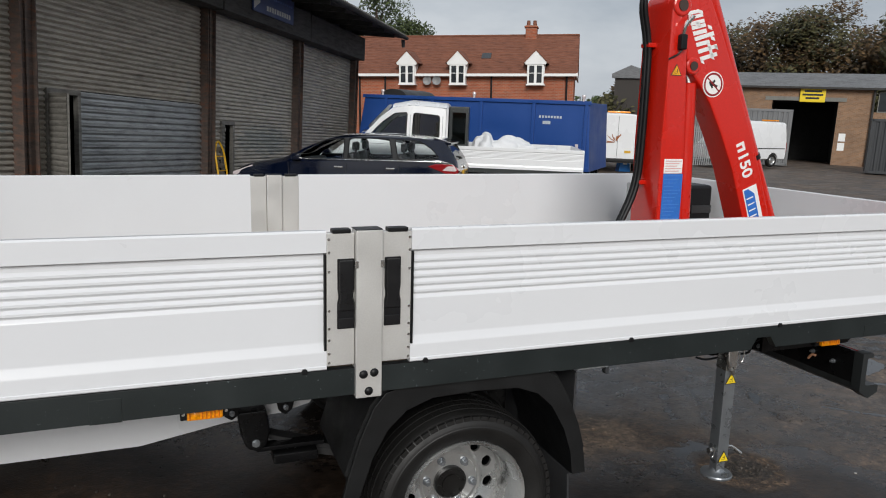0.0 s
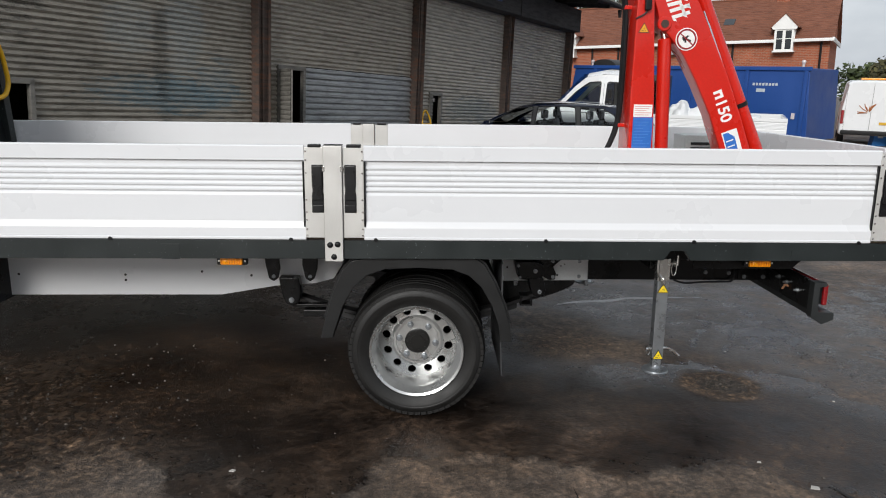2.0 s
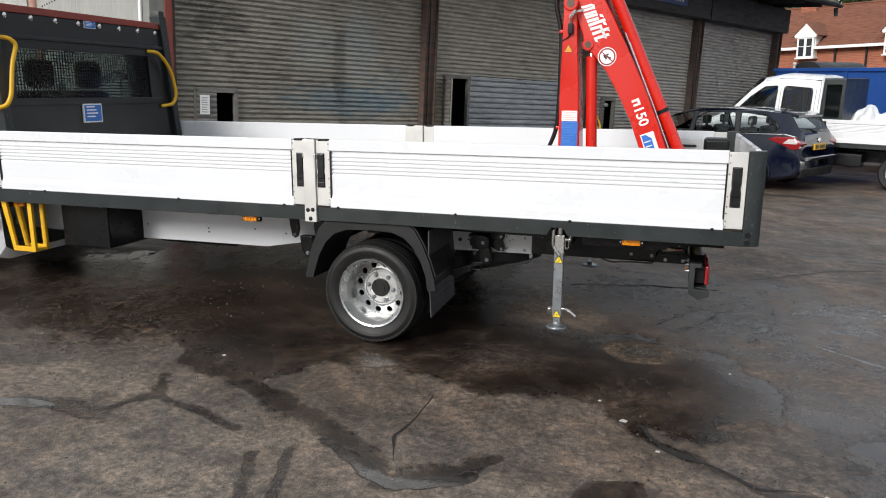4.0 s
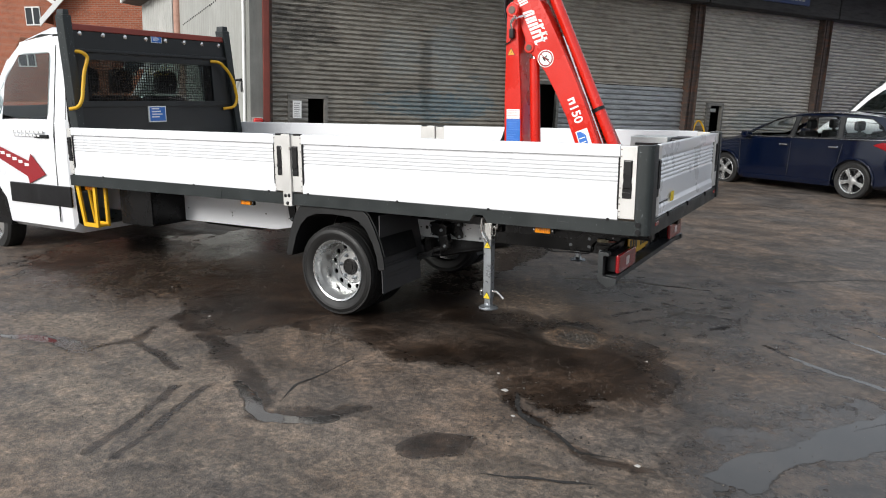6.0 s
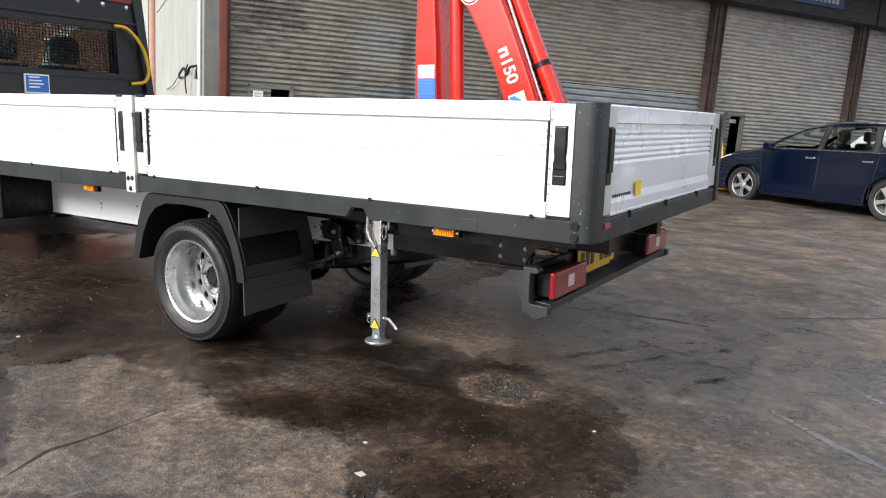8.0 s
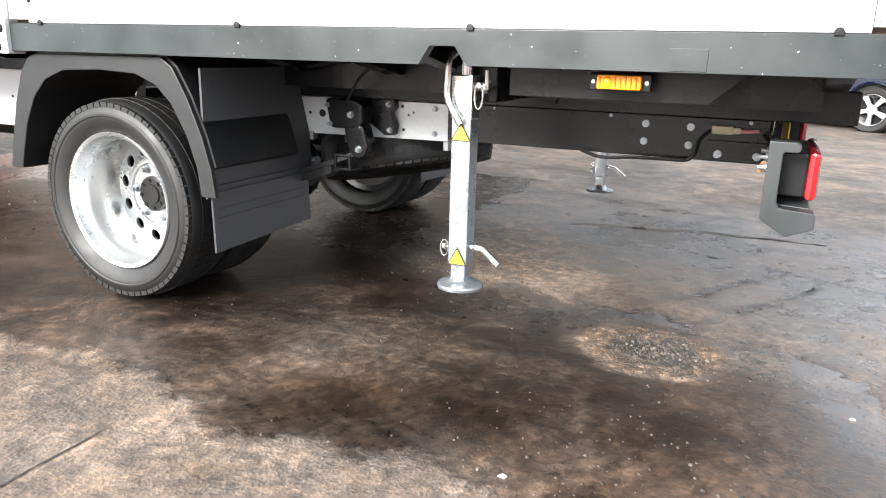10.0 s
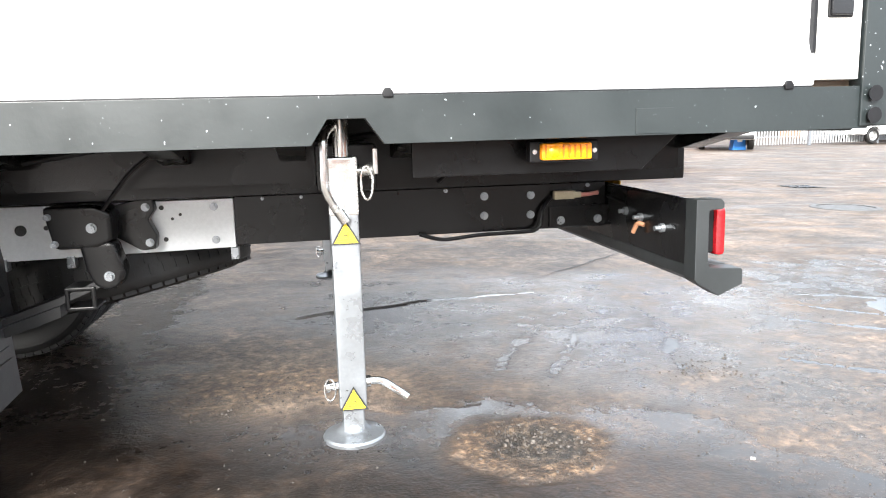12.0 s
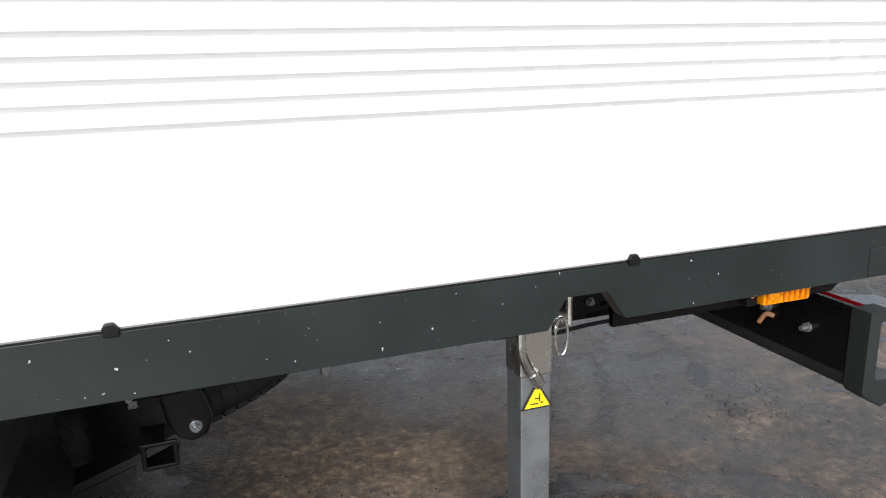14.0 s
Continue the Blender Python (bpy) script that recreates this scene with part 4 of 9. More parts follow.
# spring hangers, shackle and leaf spring
for far in (False, True):
    k = (MIRROR if far else Matrix()) @ Matrix.Translation((0.027, 0, 0.010))
    bm = bm_new()
    prism(bm, [(0.50, 0.688), (0.62, 0.690), (0.655, 0.672), (0.655, 0.602), (0.62, 0.585), (0.52, 0.585)], "xz", 0.53, 0.645, 0.012)
    prism(bm, [(0.64, 0.678), (0.70, 0.692), (0.735, 0.692), (0.740, 0.665), (0.722, 0.64), (0.740, 0.60), (0.735, 0.565), (0.70, 0.562), (0.64, 0.60)], "xz", 0.612, 0.648, 0.004)
    hg = part("spring_hanger", bm, M_BLACK, truck, m=k)
    bm = bm_new()
    prism(bm, [(0.572, 0.60), (0.655, 0.60), (0.675, 0.525), (0.66, 0.488), (0.63, 0.478), (0.60, 0.492), (0.585, 0.53)], "xz", 0.535, 0.60, 0.012)
    part("shackle", bm, M_BLACK, hg)
    bolts([(0.61, 0.53, 0.635, 0.013), (0.638, 0.535, 0.515, 0.013), (0.515, 0.53, 0.665, 0.009), (0.525, 0.53, 0.600, 0.009), (0.718, 0.612, 0.672, 0.011), (0.722, 0.612, 0.582, 0.011)], hg, d=0.012)
    bm = bm_new()
    spring = [(0.63 - 0.115 * i, 0.505 - 0.19 * (1 - ((i - 6) / 6) ** 2) * 0.8) for i in range(13)]
    prism(bm, [(x, z + 0.008) for x, z in spring] + [(x, z - 0.010) for x, z in reversed(spring)], "xz", 0.545, 0.615)
    spring2 = spring[1:11]
    prism(bm, [(x, z - 0.012) for x, z in spring2] + [(x, z - 0.040) for x, z in reversed(spring2)], "xz", 0.545, 0.615)
    part("leaf_spring", bm, surface("grey_spring_steel", (0.035, 0.035, 0.036), 0.55, 0.3, dark=0.7), truck, "leaf spring dulled by road dirt", m=k)
    bm = bm_new()
    box(bm, 0.530, 0.600, 0.538, 0.622, 0.482, 0.491, 0.003)
    box(bm, 0.530, 0.600, 0.538, 0.622, 0.433, 0.442, 0.003)
    for x in (0.530, 0.590):
        box(bm, x, x + 0.010, 0.538, 0.546, 0.436, 0.488, 0.003)
    part("spring_clamp", bm, M_BLACK, truck, m=k)
    # front hanger: two legs, the eye block between them and the seat below
    bm = bm_new()
    prism(bm, [(-0.865, 0.80), (-0.785, 0.80), (-0.772, 0.66), (-0.785, 0.605), (-0.810, 0.588), (-0.835, 0.605), (-0.850, 0.68)], "xz", 0.455, 0.475, 0.006)
    fh = part("front_spring_hanger", bm, M_BLACK, truck, m=k)
    bm = bm_new()
    prism(bm, [(-0.650, 0.80), (-0.565, 0.80), (-0.575, 0.66), (-0.590, 0.605), (-0.615, 0.588), (-0.640, 0.605), (-0.655, 0.68)], "xz", 0.455, 0.475, 0.006)
    part("rear_leg", bm, M_BLACK, fh)
    bm = bm_new()
    prism(bm, [(-0.790, 0.605), (-0.680, 0.605), (-0.668, 0.520), (-0.682, 0.462), (-0.718, 0.440), (-0.755, 0.455), (-0.775, 0.510)], "xz", 0.48, 0.55, 0.012)
    part("eye_block", bm, M_BLACK, fh)
    bm = bm_new()
    box(bm, -0.66, -0.49, 0.47, 0.56, 0.385, 0.425, 0.008)
    box(bm, -0.72, -0.46, 0.50, 0.56, 0.43, 0.448, 0.004)
    part("spring_seat", bm, M_BLACK, fh)
    bolts([(-0.722, 0.48, 0.478, 0.016), (-0.808, 0.455, 0.618, 0.011), (-0.614, 0.455, 0.618, 0.011)], fh, d=0.012)

# axle and differential
bm = bm_new()
cyl(bm, (0, 0.3, 0.34), "y", 0.05, 1.43, 16)
lathe(bm, [(0.0, -0.16), (0.09, -0.14), (0.15, -0.05), (0.15, 0.05), (0.09, 0.14), (0.0, 0.16)], (0, 1.015, 0.34), "y", 20)
part("rear_axle", bm, M_BLACK, truck)


def tyre_mesh(R, w, rim, seg=72):
    """A tyre with a rounded shoulder, a step at the bead, and cut tread blocks."""
    bm = bm_new()
    h = w / 2
    prof = [(rim, -h * 0.72), (rim + 0.012, -h * 0.86), (rim + 0.045, -h * 0.98), (rim + 0.062, -h), (R - 0.035, -h * 0.97), (R - 0.014, -h * 0.88), (R - 0.004, -h * 0.74), (R, -h * 0.5), (R, h * 0.5), (R - 0.004, h * 0.74), (R - 0.014, h * 0.88), (R - 0.035, h * 0.97), (rim + 0.062, h), (rim + 0.045, h * 0.98), (rim + 0.012, h * 0.86), (rim, h * 0.72)]
    lathe(bm, prof, (0, 0, 0), "y", seg)
    # raised rings on the sidewall
    for s in (-1, 1):
        lathe(bm, [(rim + 0.055, s * h * 1.002), (rim + 0.058, s * h * 1.018), (rim + 0.064, s * h * 1.018), (rim + 0.067, s * h * 1.0)], (0, 0, 0), "y", seg)
    return bm


def tread_mesh(R, w):
    """Five ribs of tread blocks, parted by narrow slits."""
    bm = bm_new()
    h = w / 2
    n = 64
    for i in range(n):
        a = 2 * math.pi * i / n
        for j, (y0, y1) in enumerate(((-0.94, -0.55), (-0.49, -0.20), (-0.14, 0.14), (0.20, 0.49), (0.55, 0.94))):
            r1 = R + 0.0015 - (0.012 if abs(y0 + y1) > 1.2 else 0)
            m = Matrix.Rotation(a + (0.02 if j % 2 else 0.0), 4, "Y") @ Matrix.Translation((r1 - 0.006, (y0 + y1) / 2 * h, 0))
            q = 0.0136 if abs(y0 + y1) > 1.2 else 0.0152
            box(bm, -0.008, 0.007, (y0 - y1) / 2 * h, (y1 - y0) / 2 * h, -q, q, 0, m)
    return bm


def tyre(name, R, w, label, m):
    """A tyre with its tread under it."""
    ob = part(name, tyre_mesh(R, w, RIM), M_TYRE, truck, label, m=m)
    tagged(part("tread", tread_mesh(R, w), M_TYRE, ob, smooth=False), kind="stuff")
    return ob


def wheel_disc(rim, holes, dish):
    """Deep-dished ventilated steel wheel, outer face towards -y: barrel, disc with round holes, hub."""
    bm = bm_new()
    lathe(bm, [(rim - 0.030, 0.21), (rim - 0.030, 0.19), (rim - 0.032, 0.15), (rim - 0.033, 0.06), (rim - 0.024, 0.045), (rim - 0.014, 0.018), (rim - 0.010, 0.004), (rim + 0.001, -0.002), (rim + 0.004, 0.004), (rim + 0.002, 0.014), (rim - 0.006, 0.022)], (0, 0, 0), "y", 72)
    return bm


def disc_with_holes(r0, r1, y0, y1, holes, rh, rc):
    """A ring from r0 to r1 with round holes on the circle rc."""
    bm = bm_new()
    k = 12

    def ypos(r):
        return y0 + (y1 - y0) * (r - r0) / (r1 - r0)

    step = 2 * math.pi / holes
    for i in range(holes):
        a0 = i * step
        ring, outer = [], []
        for j in range(4 * k // 2):
            t = 2 * math.pi * j / (2 * k)
            # the hole, then the edge of its sector
            hx, hy = rc + rh * math.cos(t), rh * math.sin(t)
            r, a = math.hypot(hx, hy), math.atan2(hy, hx)
            ring.append((r, a))
            c, s = math.cos(t), math.sin(t)
            f = 1 / max(abs(c), abs(s))
            er = rc + (c * f) * ((r1 - rc) if c > 0 else (rc - r0))
            outer.append((er, s * f * step / 2))
        vi = [bm.verts.new((r * math.cos(a0 + a), ypos(r), r * math.sin(a0 + a))) for r, a in ring]
        vb = [bm.verts.new((r * 0.999 * math.cos(a0 + a), ypos(r) + 0.012, r * 0.999 * math.sin(a0 + a))) for r, a in ring]
        vo = [bm.verts.new((r * math.cos(a0 + a), ypos(r), r * math.sin(a0 + a))) for r, a in outer]
        n = len(vi)
        for j in range(n):
            bm.faces.new((vi[j], vi[(j + 1) % n], vo[(j + 1) % n], vo[j]))
            bm.faces.new((vb[j], vb[(j + 1) % n], vi[(j + 1) % n], vi[j]))
    bmesh.ops.remove_doubles(bm, verts=bm.verts, dist=0.0004)
    bmesh.ops.recalc_face_normals(bm, faces=bm.faces)
    return bm


RIM = 0.232


def rear_wheel(m):
    """Twin wheel; its outer face looks towards -y."""
    outer = tyre("wheel", 0.342, 0.235, "black tyre on a dished silver steel wheel", m @ Matrix.Translation((0, 0.118, 0)))
    lip = Matrix.Translation((0, -0.100, 0))
    sub = Matrix.Translation((0, -0.078, 0))
    part("rim", wheel_disc(RIM, 12, 0.1), M_WHEEL, outer, "silver steel rim", m=lip)
    part("wheel_disc", disc_with_holes(0.126, RIM - 0.030, 0.150, 0.166, 12, 0.0215, 0.163), M_WHEEL, outer, m=sub)
    bm = bm_new()
    lathe(bm, [(0.136, 0.152), (0.128, 0.146), (0.122, 0.142), (0.112, 0.142), (0.108, 0.150), (0.055, 0.150)], (0, 0, 0), "y", 48)
    part("wheel_centre", bm, M_WHEEL, outer, m=sub)
    bm = bm_new()
    lathe(bm, [(0.0, 0.124), (0.036, 0.124), (0.037, 0.130), (0.058, 0.131), (0.064, 0.136), (0.064, 0.156)], (0, 0, 0), "y", 32)
    for i in range(8):
        a = 2 * math.pi * i / 8 + 0.3
        cyl(bm, (0.050 * math.cos(a), 0.132, 0.050 * math.sin(a)), "y", 0.0065, -0.008, 6)
    part("hub", bm, surface("greasy_black_hub", (0.006, 0.0055, 0.005), 0.42, 0.0, dark=0.6), outer, "greasy black hub", m=sub)
    for i in range(6):
        a = 2 * math.pi * i / 6 + 0.05
        bm = bm_new()
        cyl(bm, (0.093 * math.cos(a), 0.150, 0.093 * math.sin(a)), "y", 0.0165, -0.004, 14)
        cyl(bm, (0.093 * math.cos(a), 0.147, 0.093 * math.sin(a)), "y", 0.0135, -0.016, 6, 0.012)
        cyl(bm, (0.093 * math.cos(a), 0.132, 0.093 * math.sin(a)), "y", 0.008, -0.010, 10)
        part("wheel_nut", bm, M_ZINC, outer, m=sub)
    bm = bm_new()
    lathe(bm, [(RIM - 0.028, 0.15), (RIM - 0.028, 0.36), (RIM, 0.37)], (0, 0, 0), "y", 40)
    lathe(bm, [(RIM - 0.03, 0.36), (0.05, 0.34)], (0, 0, 0), "y", 40)
    part("inner_rim", bm, M_BLACK, outer, m=sub)
    tyre("wheel", 0.342, 0.225, "inner twin tyre", m @ Matrix.Translation((0, 0.37, 0)))


UNTILT = TRUCK.inverted()
rear_wheel(UNTILT @ pose(0.007, 0.013, 0.337, 0, 9, 0))
rear_wheel(UNTILT @ pose(-0.01, BED_W - 0.05, 0.337, 0, 20, 180))

# mudguards with rear flaps
ARCH = [(-0.475, 0.43), (-0.45, 0.53), (-0.41, 0.66), (-0.365, 0.765), (-0.325, 0.812), (-0.27, 0.826), (0.27, 0.830), (0.315, 0.80), (0.365, 0.715), (0.415, 0.60), (0.445, 0.50), (0.458, 0.41)]
INNER = [(0.40, 0.41), (0.388, 0.50), (0.355, 0.595), (0.30, 0.690), (0.24, 0.745), (0.16, 0.775), (0.0, 0.782), (-0.16, 0.775), (-0.25, 0.742), (-0.315, 0.68), (-0.365, 0.59), (-0.405, 0.47), (-0.415, 0.43)]
for far in (False, True):
    k = (MIRROR if far else Matrix()) @ Matrix.Translation((0, 0.03, 0))
    bm = bm_new()
    prism(bm, ARCH + INNER, "xz", 0.0, 0.018, 0.004)
    prism(bm, [(p[0] * 1.02, p[1] + 0.006) for p in ARCH[1:-1]] + [(p[0] * 0.97, p[1] - 0.006) for p in reversed(ARCH[1:-1])], "xz", 0.016, 0.44)
    sheet(bm, INNER, "xz", 0.01, 0.44)
    mg = part("mudguard", bm, M_GUARD, truck, "textured black plastic mudguard", m=k)
    bm = bm_new()
    prism(bm, [(0.04, 0.418), (0.555, 0.418), (0.56, 0.215), (0.035, 0.20)], "yz", 0.422, 0.430, 0.001, Matrix.Rotation(radians(-3), 4, "Y"))
    prism(bm, [(0.02, 0.80), (0.50, 0.80), (0.575, 0.56), (0.59, 0.40), (0.02, 0.40)], "yz", 0.400, 0.408)
    fl = part("mud_flap", bm, M_FLAP, mg, "black rubber mud flap")
    bm = bm_new()
    for z in (0.414, 0.394):
        box(bm, 0.434, 0.440, 0.05, 0.53, z - 0.003, z + 0.003, 0.001, Matrix.Rotation(radians(-3), 4, "Y"))
    for z in (0.31, 0.34):
        box(bm, 0.431, 0.434, 0.06, 0.53, z - 0.0015, z + 0.0015, 0, Matrix.Rotation(radians(-3), 4, "Y"))
    part("flap_ribs", bm, M_FLAP, fl)

# spare wheel slung under the tail, lying flat and tilted
spare = tyre("spare_wheel", 0.355, 0.175, "spare tyre slung under the chassis", Matrix.Translation((0.60, 1.03, 0.468)) @ Matrix.Rotation(radians(-13), 4, "Y") @ Matrix.Rotation(radians(90 - 7), 4, "X"))
bm = bm_new()
lathe(bm, [(RIM + 0.002, -0.07), (RIM - 0.02, -0.06), (RIM - 0.03, 0.0), (0.06, 0.02), (0.0, 0.02)], (0, 0, 0), "y", 40)
part("rim", bm, M_BLACK, spare)

# stabiliser: cross tube, drop leg, foot, pins, warning labels
bm = bm_new()
box(bm, 1.17, 1.295, 0.22, BED_W - 0.22, 0.735, 0.832, 0.006)
part("stabiliser_beam", bm, M_BLACK, truck)


def warning_label(bm_face, bm_ink, xc, z0, s, y):
    """A yellow triangle with a black border and mark, on the -y face at y."""
    prism(bm_ink, [(xc - s / 2, z0), (xc + s / 2, z0), (xc, z0 + s * 0.866)], "xz", y - 0.0012, y)
    q = s * 0.80
    zc = z0 + s * 0.055
    prism(bm_face, [(xc - q / 2, zc), (xc + q / 2, zc), (xc, zc + q * 0.866)], "xz", y - 0.0022, y - 0.0010)
    for dx, dz, w, h in ((-0.006, 0.009, 0.014, 0.002), (0.004, 0.013, 0.002, 0.014), (0.0, 0.018, 0.010, 0.002), (0.008, 0.010, 0.005, 0.002)):
        f = s / 0.058
        box(bm_ink, xc + (dx - w / 2) * f, xc + (dx + w / 2) * f, y - 0.0030, y - 0.0021, z0 + dz * f, z0 + (dz + h) * f)


def stabiliser(m=None):
    bm = bm_new()
    box(bm, 1.206, 1.264, 0.150, 0.208, 0.282, 0.806, 0.005)
    leg = part("stabiliser_leg", bm, M_ZINC, truck, "galvanised drop-down stabiliser leg with a round foot", m=m)
    bm = bm_new()
    box(bm, 1.2045, 1.2655, 0.1485, 0.2095, 0.69, 0.808, 0.005)
    part("upper_sleeve", bm, M_CHROME, leg)
    bm = bm_new()
    box(bm, 1.2125, 1.2575, 0.157, 0.202, 0.20, 0.285, 0.004)
    part("inner_tube", bm, M_ZINC, leg)
    bm = bm_new()
    lathe(bm, [(0.0, 0.243), (0.024, 0.243), (0.030, 0.231), (0.040, 0.223), (0.064, 0.219), (0.067, 0.214), (0.066, 0.207), (0.0, 0.205)], (1.235, 0.18, 0), "z", 36)
    part("foot", bm, M_ZINC, leg, "round galvanised foot plate")
    bm = bm_new()
    cyl(bm, (1.235, 0.18, 0.80), "z", 0.017, 0.085, 16)
    cyl(bm, (1.235, 0.18, 0.865), "z", 0.009, 0.03, 12)
    part("screw_spindle", bm, M_CHROME, leg)
    bm = bm_new()
    tube(bm, bend([(1.222, 0.172, 0.872), (1.200, 0.135, 0.852), (1.197, 0.132, 0.745), (1.222, 0.138, 0.700)], 0.03), 0.0085, 10)
    cyl(bm, (1.222, 0.138, 0.705), (0.5, 0.15, -0.85), 0.0115, 0.03, 12)
    part("crank_handle", bm, M_CHROME, leg, "bent bright steel crank handle")
    # lock pin through the foot of the leg
    bm = bm_new()
    tube(bm, bend([(1.185, 0.178, 0.325), (1.272, 0.178, 0.332), (1.300, 0.178, 0.330), (1.352, 0.172, 0.290)], 0.02), 0.0085, 10)
    cyl(bm, (1.180, 0.178, 0.325), "x", 0.013, 0.008, 12)
    cyl(bm, (1.265, 0.178, 0.331), "x", 0.013, 0.010, 12)
    part("lock_pin", bm, M_CHROME, leg, "bent bright steel lock pin")
    bm = bm_new()
    ring = [(1.188 + 0.012 * math.cos(a), 0.165, 0.322 + 0.024 * math.sin(a)) for a in [2 * math.pi * i / 16 for i in range(17)]]
    tube(bm, ring, 0.002, 6)
    part("pin_clip", bm, M_CHROME, leg)
    # upper lock with its ring
    bm = bm_new()
    cyl(bm, (1.262, 0.18, 0.778), "x", 0.012, 0.028, 12)
    cyl(bm, (1.290, 0.18, 0.778), "x", 0.018, 0.010, 12)
    cyl(bm, (1.302, 0.16, 0.772), "z", 0.006, 0.05, 8)
    ring = [(1.283 + 0.012 * math.cos(a), 0.150, 0.755 + 0.034 * math.sin(a)) for a in [2 * math.pi * i / 16 for i in range(17)]]
    tube(bm, ring, 0.0025, 6)
    part("upper_lock", bm, M_CHROME, leg)
    for lz in (0.632, 0.280):
        face, ink = bm_new(), bm_new()
        warning_label(face, ink, 1.236, lz, 0.060, 0.1485)
        lab = part("warning_label", face, M_STICKER, leg, "yellow triangular warning label", smooth=False)
        part("label_print", ink, M_INK, lab, smooth=False)
    return leg


LEG_SHIFT = Matrix.Translation((-0.014, 0, 0))
stabiliser(LEG_SHIFT)
stabiliser(MIRROR @ LEG_SHIFT)

M_BUMPER = surface("bumper_grey", (0.022, 0.025, 0.026), 0.45, dark=0.8, big=5, bump=0.05)
BACK = Matrix.Translation((0.029, 0, 0))
# rear bumper, its brackets, lamps and plate
bm = bm_new()
C_SHAPE = [(1.962, 0.688), (2.022, 0.688), (2.030, 0.680), (2.030, 0.668), (2.024, 0.664), (1.998, 0.664), (1.994, 0.660), (1.994, 0.545), (2.000, 0.534), (2.076, 0.529), (2.080, 0.523), (2.080, 0.492), (2.022, 0.467), (1.968, 0.500), (1.962, 0.508)]
prism(bm, [(2.0, 0.536), (2.068, 0.532), (2.068, 0.50), (2.02, 0.478), (1.968, 0.506), (1.965, 0.536)], "xz", 0.205, BED_W - 0.205, 0.004)
bumper = part("rear_bumper", bm, M_BUMPER, truck, "dark grey under-run bumper bar", m=BACK)
for y0 in (0.155, BED_W - 0.205):
    bm = bm_new()
    prism(bm, C_SHAPE, "xz", y0, y0 + 0.05, 0.004)
    part("end_piece", bm, M_BUMPER, bumper)
bm = bm_new()
box(bm, 1.964, 1.985, 0.205, BED_W - 0.205, 0.535, 0.685, 0.002)
part("back_plate", bm, M_BLACK, bumper)
for s in (0, 1):
    bm = bm_new()
    y0, y1 = (0.205, 1.012) if s == 0 else (BED_W - 0.205, 1.018)
    v = [bm.verts.new(p) for p in ((1.968, y0, 0.686), (1.968, y0, 0.509), (1.968, y1, 0.507), (1.968, y1, 0.694))]
    w = [bm.verts.new(p) for p in ((1.974, y0, 0.686), (1.974, y0, 0.509), (1.974, y1, 0.507), (1.974, y1, 0.694))]
    bm.faces.new(v)
    bm.faces.new(w[::-1])
    for i in range(4):
        bm.faces.new((v[i], w[i], w[(i + 1) % 4], v[(i + 1) % 4]))
    bmesh.ops.recalc_face_normals(bm, faces=bm.faces)
    br = part("bumper_bracket", bm, M_BLACK, bumper)
    if s == 0:
        for y, z in ((0.31, 0.606), (0.52, 0.625), (0.43, 0.618)):
            bm = bm_new()
            cyl(bm, (1.968, y, z), "x", 0.011, -0.014, 8)
            cyl(bm, (1.954, y, z), "x", 0.006, -0.014, 8)
            part("stud", bm, M_ZINC, br)
        bm = bm_new()
        tube(bm, bend([(1.962, 0.41, 0.60), (1.950, 0.425, 0.605), (1.945, 0.44, 0.578)], 0.01), 0.006, 8)
        part("wire_tails", bm, surface("copper_tails", (0.45, 0.22, 0.12), 0.5), br)
    # lamp cluster
    ya, yb = (0.222, 0.592) if s == 0 else (BED_W - 0.592, BED_W - 0.222)
    bm = bm_new()
    box(bm, 1.99, 2.052, ya + 0.01, yb - 0.01, 0.552, 0.656, 0.006)
    tl = part("tail_lamp", bm, M_BLACKPL, truck, "red tail lamp cluster in a black housing", m=BACK)
    bm = bm_new()
    box(bm, 2.050, 2.078, ya, yb, 0.545, 0.662, 0.012)
    ln = part("lens", bm, M_REDLENS, tl, "red lens")
    bm = bm_new()
    box(bm, 2.0765, 2.080, ya + 0.15, ya + 0.215, 0.578, 0.632, 0.012)
    part("clear_window", bm, M_CLEARLENS, ln, "clear reversing lens")
bm = bm_new()
box(bm, 2.00, 2.006, 0.655, 1.165, 0.575, 0.695, 0.003)
box(bm, 1.985, 2.0, 0.7, 1.12, 0.56, 0.70)
npl = part("number_plate", bm, M_PLATE, truck, "yellow rear number plate with plain bars", m=BACK)
bm = bm_new()
for k, w in enumerate((0.045, 0.045, 0.045, 0.0, 0.045, 0.055, 0.045)):
    if w:
        box(bm, 2.006, 2.0075, 0.69 + k * 0.064, 0.69 + k * 0.064 + w, 0.60, 0.672)
pieces("plate_bar", bm, M_INK, npl)


# ---- headboard behind the cab ----
def lerp(a, b, t):
    return a + (b - a) * t


HB_X0, HB_X1 = -3.03, -2.975
HB_BOT, HB_TOP = 0.936, 2.36
M_HEAD = surface("dark_grey_headboard_paint", (0.0085, 0.0105, 0.0115), 0.38, dark=0.85, big=4, bump=0.04)


def head_y(z):
    """Near and far edges of the headboard, which narrows upwards."""
    t = (z - HB_BOT) / (HB_TOP - HB_BOT)
    return lerp(0.05, 0.06, t), lerp(2.08, 1.86, t)


def head_panel(bm, z0, z1, x0, x1, b=0.004):
    (a0, c0), (a1, c1) = head_y(z0), head_y(z1)
    prism(bm, [(a0, z0), (c0, z0), (c1, z1), (a1, z1)], "yz", x0, x1, b)


